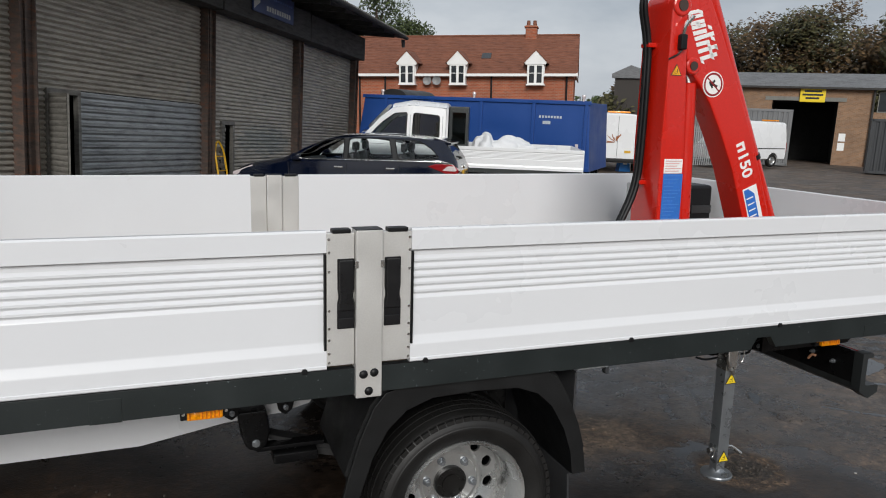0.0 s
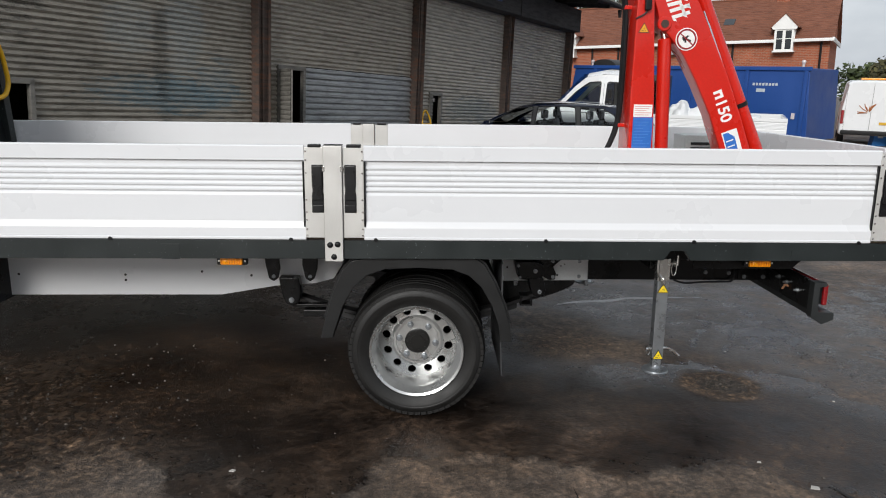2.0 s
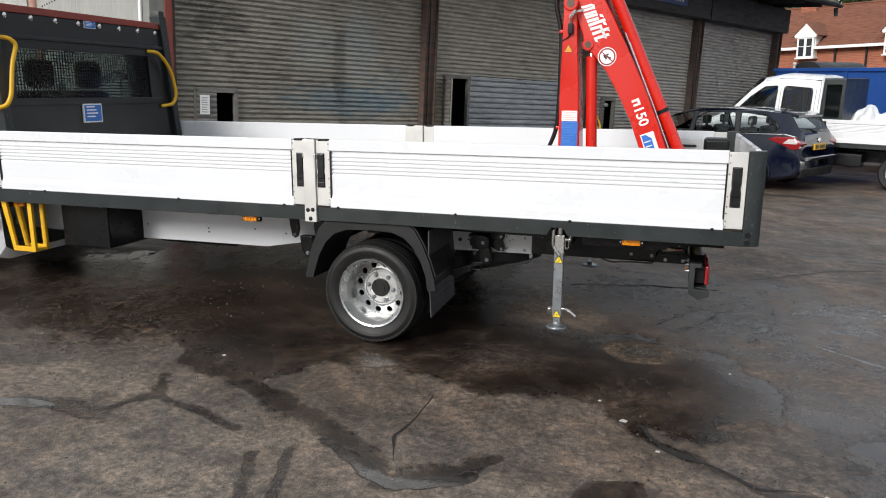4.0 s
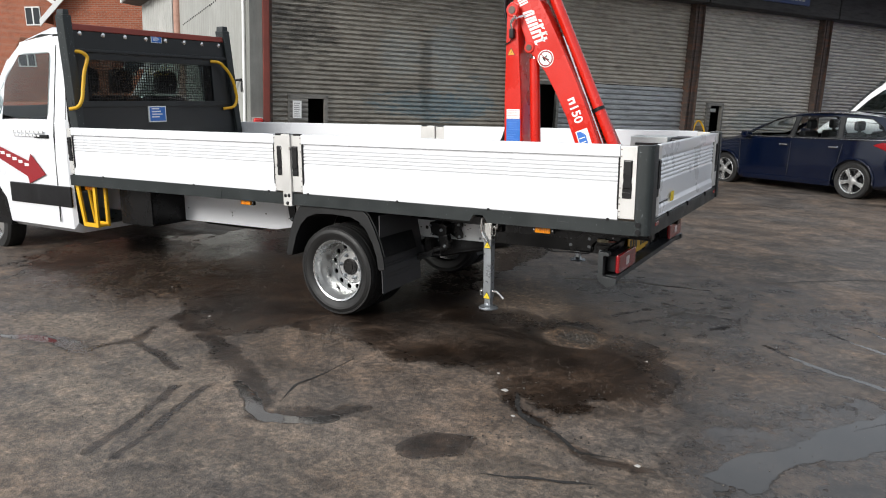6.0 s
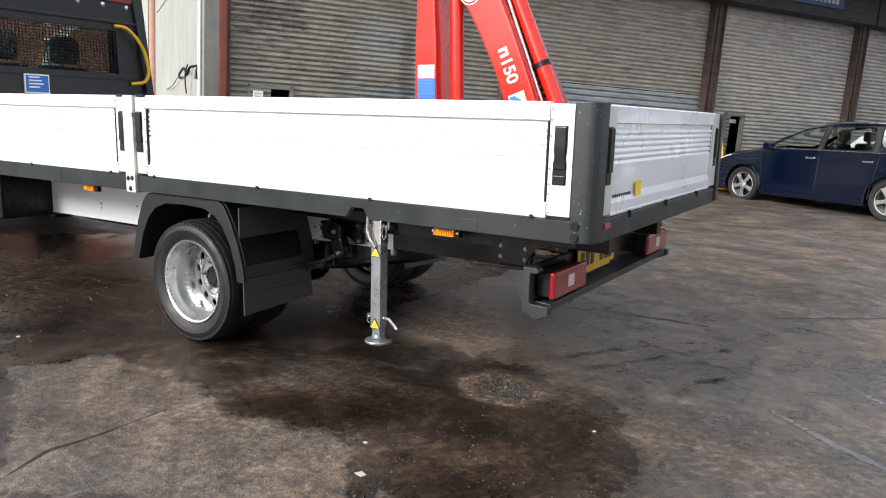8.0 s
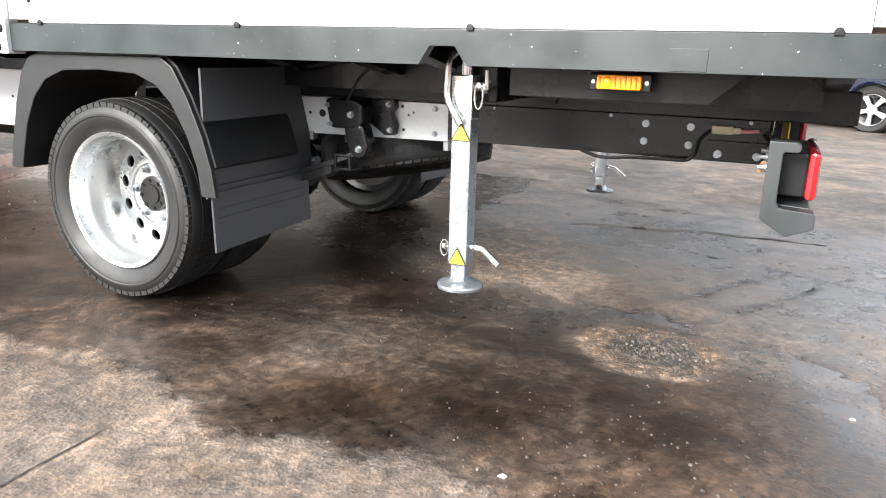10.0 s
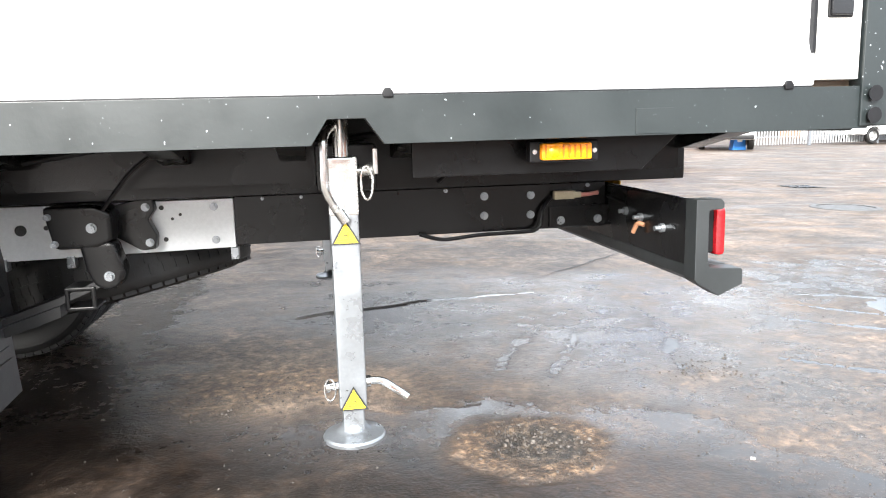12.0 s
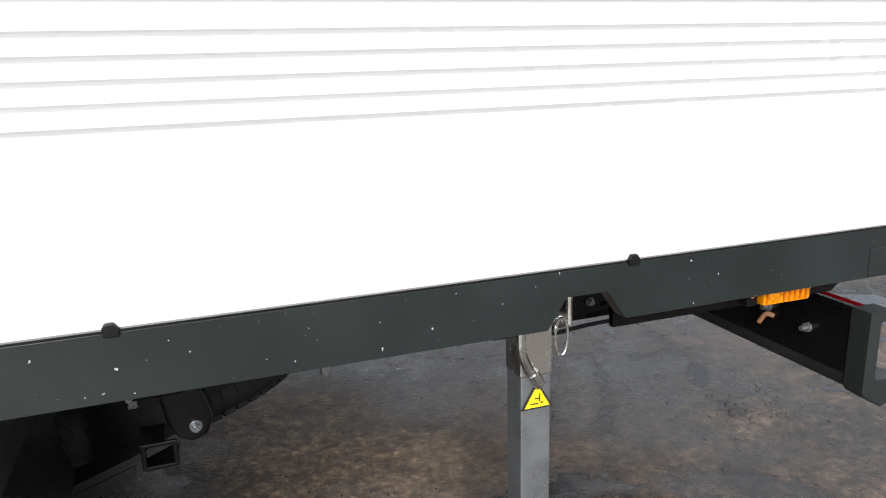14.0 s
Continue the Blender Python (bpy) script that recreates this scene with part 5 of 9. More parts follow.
bm = bm_new()
head_panel(bm, 0.94, 1.55, HB_X0 + 0.012, HB_X1 - 0.012)
head = part("headboard", bm, M_HEAD, truck, "dark grey steel headboard with a mesh window")
for y0, y1, u0, u1 in ((0.036, 0.100, -0.03, 0.055), (2.03, 2.094, 1.84, 1.94)):
    bm = bm_new()
    prism(bm, [(y0, HB_BOT), (y1, HB_BOT), (u1, HB_TOP), (u0, HB_TOP)], "yz", HB_X0 - 0.03, HB_X1 + 0.03, 0.006)
    prism(bm, [(u0 + 0.01, HB_TOP), (u1 - 0.01, HB_TOP), (u1 - 0.015, HB_TOP + 0.05), (u0 + 0.015, HB_TOP + 0.05)], "yz", HB_X0 - 0.02, HB_X1 + 0.02, 0.006)
    part("headboard_post", bm, M_RAIL, head)
bm = bm_new()
head_panel(bm, 2.03, 2.235, HB_X0, HB_X1, 0.006)
head_panel(bm, 2.045, 2.075, HB_X1 - 0.02, HB_X1 + 0.018, 0.006)
beam = part("top_beam", bm, M_HEAD, head)
bm = bm_new()
head_panel(bm, 1.545, 1.60, HB_X1 - 0.035, HB_X1 + 0.002)
head_panel(bm, 1.98, 2.035, HB_X1 - 0.035, HB_X1 - 0.002)
for y0, y1, t0, t1 in ((0.0, 0.17, 0.03, 0.20), (1.70, 2.02, 1.68, 1.93)):
    prism(bm, [(y0, 1.57), (y1, 1.57), (t1, 2.02), (t0, 2.02)], "yz", HB_X1 - 0.035, HB_X1 - 0.004, 0.004)
part("window_frame", bm, M_HEAD, head)
# wire mesh in the window
bm = bm_new()
for i in range(56):
    y = 0.16 + i * 0.0285
    box(bm, HB_X1 - 0.026, HB_X1 - 0.021, y - 0.0036, y + 0.0036, 1.58, 2.0)
for j in range(16):
    z = 1.60 + j * 0.0262
    box(bm, HB_X1 - 0.028, HB_X1 - 0.020, 0.15, 1.74, z - 0.0036, z + 0.0036)
part("wire_mesh", bm, M_BLACK, head, "black steel safety mesh", smooth=False)
for k in range(8):
    bm = bm_new()
    lathe(bm, [(0.0, 0.014), (0.012, 0.013), (0.021, 0.007), (0.024, 0.0)], (HB_X1, 0.14 + k * 0.2375, 2.21 - 0.0015 * k), "x", 16)
    part("marker_stud", bm, M_CHROME, beam)
bm = bm_new()
head_panel(bm, 2.236, 2.292, HB_X0 - 0.005, HB_X1 + 0.012, 0.006)
part("top_strip", bm, surface("dull_red_strip", (0.26, 0.045, 0.03), 0.5), beam, "dull red top strip")
for yc, zc, w, h in ((0.975, 2.21, 0.13, 0.065), (0.925, 1.47, 0.21, 0.16)):
    bm = bm_new()
    box(bm, HB_X1 - 0.013, HB_X1 + 0.0035, yc - w / 2, yc + w / 2, zc - h / 2, zc + h / 2, 0.002)
    if zc > 2:
        bmesh.ops.translate(bm, verts=bm.verts, vec=(0.003, 0, 0))
    sg = part("blue_notice", bm, M_WHITEPRINT, head, "small blue and white notice plate")
    bm = bm_new()
    x = HB_X1 + (0.0065 if zc > 2 else 0.0035)
    box(bm, x, x + 0.0015, yc - w * 0.45, yc + w * 0.45, zc - h * 0.43, zc + h * 0.43)
    fld = part("blue_field", bm, M_BLUEPRINT, sg, smooth=False)
    bm = bm_new()
    for k in range(4):
        box(bm, x + 0.001, x + 0.0028, yc - w * 0.34, yc + w * (0.1 + 0.08 * (k % 3)), zc + h * (0.30 - 0.17 * k), zc + h * (0.37 - 0.17 * k))
    pieces("print_bar", bm, M_WHITEPRINT, fld)
for pts in ([(0.0, 0.05, 2.045), (0.06, 0.10, 2.045), (0.07, 0.155, 2.00), (0.07, 0.10, 1.86), (0.07, 0.06, 1.62), (0.06, 0.02, 1.545), (0.0, -0.03, 1.53)], [(0.0, 1.67, 2.025), (0.06, 1.74, 2.02), (0.07, 1.84, 1.94), (0.07, 1.92, 1.83), (0.07, 1.97, 1.63), (0.06, 1.93, 1.53), (0.0, 1.82, 1.515)]):
    bm = bm_new()
    tube(bm, bend([(HB_X1 + dx, y, z) for dx, y, z in pts], 0.06), 0.0165, 12)
    part("grab_handle", bm, M_YELLOW, head, "yellow grab handle")
# yellow access step hung below the rail
bm = bm_new()
for y in (0.05, 0.16):
    prism(bm, [(-3.12, 0.83), (-3.07, 0.83), (-3.01, 0.47), (-2.86, 0.47), (-2.86, 0.83), (-2.82, 0.83), (-2.82, 0.43), (-3.04, 0.43)], "xz", y - 0.012, y + 0.012, 0.004)
box(bm, -3.03, -2.83, 0.04, 0.17, 0.432, 0.452, 0.004)
part("access_step", bm, M_YELLOW, truck, "yellow steel access step")
# dark locker and tank under the bed
bm = bm_new()
box(bm, -2.70, -2.25, 0.20, 0.70, 0.46, 0.80, 0.02)
part("battery_box", bm, M_BLACK, truck, "black underfloor box")
bm = bm_new()
cyl(bm, (-2.35, 0.95, 0.50), "x", 0.12, 0.75, 24, b=0.02)
part("silencer", bm, surface("rusty_exhaust", (0.03, 0.024, 0.02), 0.55, 0.4, dark=0.5), truck, "dull exhaust silencer")


# ---- lofted bodies for vehicles ----
def ring_of(st):
    """A cross-section from (x, sill z, sill half-width, belt z, belt half-width, roof z, roof half-width)."""
    x, zs, ws, zb, wb, zr, wr = st
    pts = [(0.0, zs), (ws * 0.92, zs), (ws, zs + 0.05), (lerp(ws, wb, 0.35) + 0.015, lerp(zs, zb, 0.35)), (lerp(ws, wb, 0.7) + 0.02, lerp(zs, zb, 0.68)), (wb + 0.008, zb - 0.03), (wb, zb),
           (lerp(wb, wr, 0.5), lerp(zb, zr, 0.5)), (wr, lerp(zb, zr, 0.9)), (wr * 0.86, lerp(zb, zr, 0.98)), (wr * 0.5, zr), (0.0, zr + 0.012)]
    return [(x, y, z) for y, z in pts]


def cut_wells(bm, wells, y0):
    """Cut round wheel wells, (x, z, radius), into both flanks of a closed body."""
    me = bpy.data.meshes.new("tmp_body")
    bm.to_mesh(me)
    bm.free()
    body = new("tmp_body", me)
    cut = bm_new()
    for x, z, r in wells:
        for y in (y0, -y0 - 0.6):
            cyl(cut, (x, y, z), "y", r, 0.6, 40)
    cme = bpy.data.meshes.new("tmp_cut")
    cut.to_mesh(cme)
    cut.free()
    cutter = new("tmp_cut", cme)
    md = body.modifiers.new("wells", "BOOLEAN")
    md.operation, md.object, md.solver = "DIFFERENCE", cutter, "EXACT"
    out = bpy.data.meshes.new_from_object(body.evaluated_get(bpy.context.evaluated_depsgraph_get()))
    bpy.data.objects.remove(body)
    bpy.data.objects.remove(cutter)
    done = bm_new()
    done.from_mesh(out)
    bpy.data.meshes.remove(out)
    return done


def loft(bm, stations, cap=True, sides=(), tops=(), back=True, wells=(), y0=0.55):
    """Skin over cross-sections; sides and tops name the spans left open for glass; back=False leaves the last end open."""
    rows = [ring_of(s) for s in stations]
    for side in (1, -1):
        vs = [[bm.verts.new((p[0], p[1] * side, p[2])) for p in r] for r in rows]
        for k, (a, c) in enumerate(zip(vs, vs[1:])):
            for i in range(len(a) - 1):
                q = (a[i], a[i + 1], c[i + 1], c[i])
                f = bm.faces.new(q if side > 0 else q[::-1])
                if (k in sides and i in (6, 7)) or (k in tops and i >= 8):
                    f.material_index = 1
        if cap:
            for r, flip in ((vs[0], side > 0), (vs[-1], side < 0)):
                f = bm.faces.new(r[::-1] if flip else r)
                if r is vs[-1] and not back:
                    f.material_index = 1
    bmesh.ops.remove_doubles(bm, verts=bm.verts, dist=0.001)
    bmesh.ops.recalc_face_normals(bm, faces=bm.faces)
    if wells:
        bm = cut_wells(bm, wells, y0)
    gone = [f for f in bm.faces if f.material_index == 1]
    bmesh.ops.delete(bm, geom=gone, context="FACES")
    return bm


def side_at(stations, x, z):
    """Half-width of a lofted body at x and height z above its belt."""
    for a, c in zip(stations, stations[1:]):
        if a[0] <= x <= c[0] or c[0] <= x <= a[0]:
            t = (x - a[0]) / (c[0] - a[0] or 1)
            st = [lerp(p, q, t) for p, q in zip(a, c)]
            zb, wb, zr, wr = st[3:]
            top = lerp(zb, zr, 0.9)
            if z >= zb:
                return lerp(wb, wr, min(1, (z - zb) / max(0.01, top - zb)))
            return lerp(st[2], wb, (z - st[1]) / max(0.01, zb - st[1])) + 0.015
    return 0.8


def pane(stations, outline, side, out=0.004, n=10):
    """A side pane that follows the body; outline in x and z; side +1 or -1."""
    bm = bm_new()
    cx = sum(p[0] for p in outline) / len(outline)
    cz = sum(p[1] for p in outline) / len(outline)
    rings = []
    for f in (1.0, 0.6, 0.25):
        rings.append([bm.verts.new((lerp(cx, p[0], f), side * (side_at(stations, lerp(cx, p[0], f), lerp(cz, p[1], f)) + out), lerp(cz, p[1], f))) for p in outline])
    n = len(outline)
    for a, c in zip(rings, rings[1:]):
        for i in range(n):
            bm.faces.new((a[i], a[(i + 1) % n], c[(i + 1) % n], c[i]))
    bm.faces.new(rings[-1])
    bmesh.ops.recalc_face_normals(bm, faces=bm.faces)
    return bm


def smooth_line(pts, n=4):
    """Closed outline with rounded corners."""
    out = []
    m = len(pts)
    for i in range(m):
        a, p, c = Vector(pts[i - 1]), Vector(pts[i]), Vector(pts[(i + 1) % m])
        s, e = p.lerp(a, 0.12), p.lerp(c, 0.12)
        for k in range(n + 1):
            u = k / n
            out.append(tuple((1 - u) ** 2 * s + 2 * u * (1 - u) * p + u * u * e))
    return out


def road_wheel(parent, m, R=0.32, w=0.2, rim=0.21, spokes=5, label="black tyre on an alloy wheel", steel=False):
    tyre = part("wheel", lathe(bm_new(), [(rim, -w * 0.4), (rim + 0.02, -w * 0.48), (R - 0.03, -w * 0.5), (R - 0.006, -w * 0.4), (R, -w * 0.25), (R, w * 0.25), (R - 0.006, w * 0.4), (R - 0.03, w * 0.5), (rim + 0.02, w * 0.48), (rim, w * 0.4)], (0, 0, 0), "y", 40), M_TYRE, parent, label, m=m)
    bm = bm_new()
    lathe(bm, [(rim + 0.004, -w * 0.40), (rim - 0.004, -w * 0.43), (rim - 0.015, -w * 0.38), (rim - 0.02, w * 0.3)], (0, 0, 0), "y", 40)
    if steel:
        lathe(bm, [(rim - 0.018, -w * 0.05), (rim * 0.7, -w * 0.12), (rim * 0.45, -w * 0.22), (0.03, -w * 0.24), (0.0, -w * 0.24)], (0, 0, 0), "y", 32)
    else:
        for i in range(spokes):
            for d in (-0.10, 0.10):
                box(bm, rim * 0.2, rim - 0.01, -w * 0.40, -w * 0.22, -0.019, 0.019, 0.005, Matrix.Rotation(2 * math.pi * i / spokes + d, 4, "Y"))
        lathe(bm, [(0.0, -w * 0.42), (0.035, -w * 0.42), (rim * 0.32, -w * 0.38), (rim * 0.34, -w * 0.2)], (0, 0, 0), "y", 24)
    part("rim", bm, M_WHEEL, tyre)
    bm = bm_new()
    lathe(bm, [(rim - 0.012, -w * 0.02), (0.0, -w * 0.02)], (0, 0, 0), "y", 24)
    part("brake_disc", bm, M_BLACK, tyre)
    return tyre


# the truck's own cab; x runs back, middle line at y = 1.015
CAB = Matrix.Translation((0, 1.015, 0))
CAB_ST = [(-5.62, 0.42, 0.80, 0.95, 0.78, 1.02, 0.60), (-5.50, 0.36, 0.90, 1.05, 0.88, 1.20, 0.70), (-5.05, 0.34, 0.97, 1.22, 0.94, 1.34, 0.80), (-4.72, 0.34, 0.985, 1.36, 0.95, 1.55, 0.84),
          (-4.25, 0.34, 0.99, 1.42, 0.96, 2.10, 0.83), (-4.02, 0.34, 0.99, 1.43, 0.965, 2.24, 0.84), (-3.60, 0.34, 0.99, 1.43, 0.97, 2.32, 0.86), (-3.17, 0.34, 0.99, 1.43, 0.97, 2.30, 0.87), (-3.14, 0.40, 0.96, 1.43, 0.95, 2.27, 0.85)]
cab = part("cab", loft(bm_new(), CAB_ST, sides=(4, 5, 6), tops=(3, 4), back=False), M_WHITE, truck, "white steel cab", m=CAB)
for side in (-1, 1):
    w1 = smooth_line([(-4.50, 1.50), (-4.00, 1.44), (-3.44, 1.44), (-3.42, 2.06), (-3.95, 2.06), (-4.22, 1.88)])
    part("door_window", pane(CAB_ST, w1, side), M_GLASS, cab, "dark tinted door glass")
    bm = bm_new()
    for a, c in (((-3.36, 0.45), (-3.34, 2.12)), ((-4.42, 0.60), (-4.50, 1.35))):
        pts = [(lerp(a[0], c[0], k / 8), side * (side_at(CAB_ST, lerp(a[0], c[0], k / 8), lerp(a[1], c[1], k / 8)) + 0.002), lerp(a[1], c[1], k / 8)) for k in range(9)]
        tube(bm, pts, 0.006, 6)
    pieces("door_gap", bm, M_INK, cab)
    bm = bm_new()
    box(bm, -3.66, -3.44, side * 0.985 - 0.02, side * 0.985 + 0.02, 1.25, 1.285, 0.008)
    part("door_handle", bm, M_BLACKPL, cab)
    bm = bm_new()
    box(bm, -4.16, -3.15, side * 1.0 - 0.012, side * 1.0 + 0.012, 0.60, 0.80, 0.01)
    part("side_moulding", bm, M_BLACKPL, cab, "black side moulding")
    bm = bm_new()
    prism(bm, [(-5.0, 0.35), (-4.97, 0.62), (-4.85, 0.76), (-4.62, 0.82), (-4.40, 0.76), (-4.27, 0.62), (-4.22, 0.35)], "xz", side * 0.90, side * 1.004, 0.01)
    part("wheel_arch", bm, M_BLACK, cab)
    # arrow-shaped red livery with bars for lettering
    bm = bm_new()
    prism(bm, [(-4.35, 1.17), (-3.78, 1.02), (-3.74, 1.09), (-3.52, 0.90), (-3.80, 0.80), (-3.82, 0.87), (-4.35, 1.05)], "xz", side * 1.004, side * 1.012)
    lv = part("livery", bm, M_REDPRINT, cab, "red arrow livery with lettering as bars", smooth=False)
    bm = bm_new()
    for k in range(5):
        box(bm, -4.25 + k * 0.1, -4.18 + k * 0.1, side * 1.008 - 0.007, side * 1.008 + 0.007, 1.075 - 0.026 * k, 1.105 - 0.026 * k)
    for k in range(8):
        box(bm, -4.05 + k * 0.07, -4.0 + k * 0.07, side * 1.002 - 0.006, side * 1.002 + 0.006, 1.30, 1.32)
        box(bm, -4.02 + k * 0.06, -3.98 + k * 0.06, side * 1.002 - 0.006, side * 1.002 + 0.006, 1.265, 1.282)
    pieces("lettering_bar", bm, M_WHITEPRINT, lv)
bm = bm_new()
box(bm, -3.138, -3.128, -0.72, 0.72, 1.52, 2.05, 0.004)
part("rear_window", bm, M_GLASS, cab, "dark cab rear window")
bm = bm_new()
box(bm, -3.15, -3.127, -0.80, 0.80, 0.95, 1.52)
box(bm, -3.15, -3.127, -0.80, 0.80, 2.05, 2.2)
for sd in (-1, 1):
    box(bm, -3.15, -3.127, sd * 0.83 - 0.13, sd * 0.83 + 0.13, 0.95, 2.26)
part("cab_back", bm, M_BLACK, cab)
bm = bm_new()
box(bm, -4.6, -3.16, -0.93, 0.93, 0.75, 0.95)
box(bm, -4.72, -4.35, -0.88, 0.88, 0.95, 1.42, 0.08)
part("cabin_floor", bm, M_CABIN, cab)
for sd in (-1, 1):
    for q in ([(-4.52, 1.42), (-4.45, 1.42), (-4.20, 1.90), (-3.95, 2.10), (-3.98, 2.16), (-4.25, 2.0)], [(-3.46, 1.43), (-3.18, 1.43), (-3.18, 2.2), (-3.44, 2.2)], [(-4.0, 2.05), (-3.40, 2.05), (-3.40, 2.22), (-4.0, 2.17)]):
        part("pillar", pane(CAB_ST, q, sd, 0.002), M_WHITE, cab)
bm = bm_new()
v = [bm.verts.new(p) for p in ((-4.66, -0.80, 1.56), (-4.66, 0.80, 1.56), (-4.08, 0.76, 2.20), (-4.08, -0.76, 2.20))]
bm.faces.new(v)
bmesh.ops.translate(bm, verts=bm.verts, vec=(-0.03, 0, 0.03))
part("windscreen", bm, M_GLASS, cab, "laminated windscreen")
for yw in (-0.90, 0.90):
    road_wheel(truck, Matrix.Translation((-4.62, 1.015 + yw, 0.36)) @ Matrix.Rotation(0 if yw < 0 else math.pi, 4, "Z"), 0.345, 0.2, 0.22, label="black tyre on a steel front wheel", steel=True)


# headrests seen through the mesh
for y in (0.55, 0.95, 1.52):
    bm = bm_new()
    box(bm, -3.62, -3.48, y - 0.13, y + 0.13, 1.68, 1.93, 0.06, seg=4)
    box(bm, -3.70, -3.50, y - 0.24, y + 0.24, 1.05, 1.66, 0.06, seg=4)
    part("seat", bm, M_CABIN, truck, "dark cab seat")


# ---- the red loader crane, folded, bolted to the deck ----
crane = thing("loader_crane", "folded red hydraulic loader crane bolted to the truck deck", "crane", m=TRUCK @ Matrix.Translation((0.872, 0.088, 1.7)) @ Matrix.Diagonal((1.023, 1, 1.023, 1)) @ Matrix.Translation((-0.9, 0, -1.7)))
CY = 0.64
CF = CY - 0.135  # the column's near face
bm = bm_new()
box(bm, 0.98, 1.42, 0.50, 0.86, 0.934, 0.98, 0.008)
cyl(bm, (1.18, CY, 0.975), "z", 0.13, 0.10, 32, b=0.01)
part("base", bm, M_RED, crane, "red slewing base")
# column: tapering box, slightly wider at its foot
bm = bm_new()
prism(bm, [(1.146, 1.05), (1.288, 1.05), (1.277, 1.327), (1.265, 1.62), (1.237, 2.03), (1.228, 2.15), (1.215, 2.24), (1.185, 2.262), (1.160, 2.25), (1.146, 2.20), (1.138, 1.62)], "xz", CF, CY + 0.075, 0.012)
column = part("column", bm, M_RED, crane, "glossy red crane column")
bm = bm_new()
cyl(bm, (1.357, CY - 0.05, 1.05), (-0.041, 0, 1), 0.035, 0.84, 28, b=0.004)
lift = part("lift_cylinder", bm, M_RED, crane, "red hydraulic lift cylinder")
bm = bm_new()
cyl(bm, (1.323, CY - 0.05, 1.885), (-0.20, 0.2, 1), 0.017, 0.10, 18)
part("piston_rod", bm, M_CHROME, lift)
# boom: cranked plate arm that folds down towards the tail
bm = bm_new()
BOOM = [(1.150, 2.235), (1.175, 2.275), (1.235, 2.335), (1.310, 2.352), (1.340, 2.33), (1.364, 2.277), (1.440, 2.142), (1.548, 1.93), (1.645, 1.732), (1.750, 1.49), (1.816, 1.319), (1.91, 1.08), (1.74, 1.08), (1.647, 1.322), (1.578, 1.50), (1.494, 1.665), (1.415, 1.80), (1.345, 1.885), (1.314, 1.915), (1.280, 1.945), (1.261, 2.027), (1.224, 2.117), (1.17, 2.16), (1.145, 2.19)]
prism(bm, BOOM, "xz", CY - 0.095, CY + 0.045, 0.012)
boom = part("boom", bm, M_RED, crane, "glossy red cranked boom with white lettering")
bm = bm_new()
tube(bm, [(1.425, CY, 2.31), (1.965, CY, 1.14)], 0.036, 24)
cylinder = part("boom_cylinder", bm, M_RED, crane, "red boom cylinder")
for t in (0.0, 0.637):
    bm = bm_new()
    tube(bm, [(lerp(1.425, 1.965, t + d), CY, lerp(2.31, 1.14, t + d)) for d in (0.0, 0.018)], 0.0405, 20)
    part("cylinder_band", bm, M_BLACKPL, cylinder)
# inner extension and outlet hoses between boom and cylinder
bm = bm_new()
prism(bm, [(1.36, 2.31), (1.41, 2.31), (2.00, 1.14), (1.86, 1.14)], "xz", CY + 0.045, CY + 0.095, 0.006)
part("extension", bm, surface("dark_red_paint", (0.30, 0.02, 0.015), 0.4), crane, "darker red boom extension")
for a, c in (((1.520, 2.03), (1.79, 1.40)), ((1.55, 1.97), (1.85, 1.26))):
    bm = bm_new()
    tube(bm, [(a[0], CY - 0.035, a[1]), ((a[0] + c[0]) / 2 + 0.004, CY - 0.045, (a[1] + c[1]) / 2), (c[0], CY - 0.035, c[1])], 0.0075, 8)
    part("hydraulic_pipe", bm, M_CHROME, boom)
M_LINK = surface("oily_brown_links", (0.050, 0.018, 0.014), 0.5)
# hose guide between boom and cylinder, a ladder of dark links
for k in range(30):
    bm = bm_new()
    t = k / 30
    box(bm, -0.018, 0.018, CY - 0.010, CY + 0.040, -0.010, 0.010, 0.003, Matrix.Translation((lerp(1.450, 1.860, t), 0, lerp(2.195, 1.235, t))) @ Matrix.Rotation(radians(24.6), 4, "Y"))
    part("hose_guide_link", bm, M_LINK, boom)
M_PIN = surface("dark_pin_steel", (0.10, 0.07, 0.06), 0.4, 0.6)
for x, y, z, r in ((1.190, CF + 0.003, 2.205, 0.024), (1.302, CY - 0.092, 1.960, 0.020), (1.335, CY - 0.092, 2.30, 0.018)):
    bm = bm_new()
    lathe(bm, [(r * 1.9, 0.0), (r * 1.85, -0.008), (r * 1.6, -0.012), (r, -0.012)], (x, y, z), "y", 28)
    boss = part("pivot_boss", bm, M_RED, boom)
    bm = bm_new()
    cyl(bm, (x, y, z), "y", r, -0.016, 20, r * 0.85)
    part("pivot_pin", bm, M_PIN, boss)
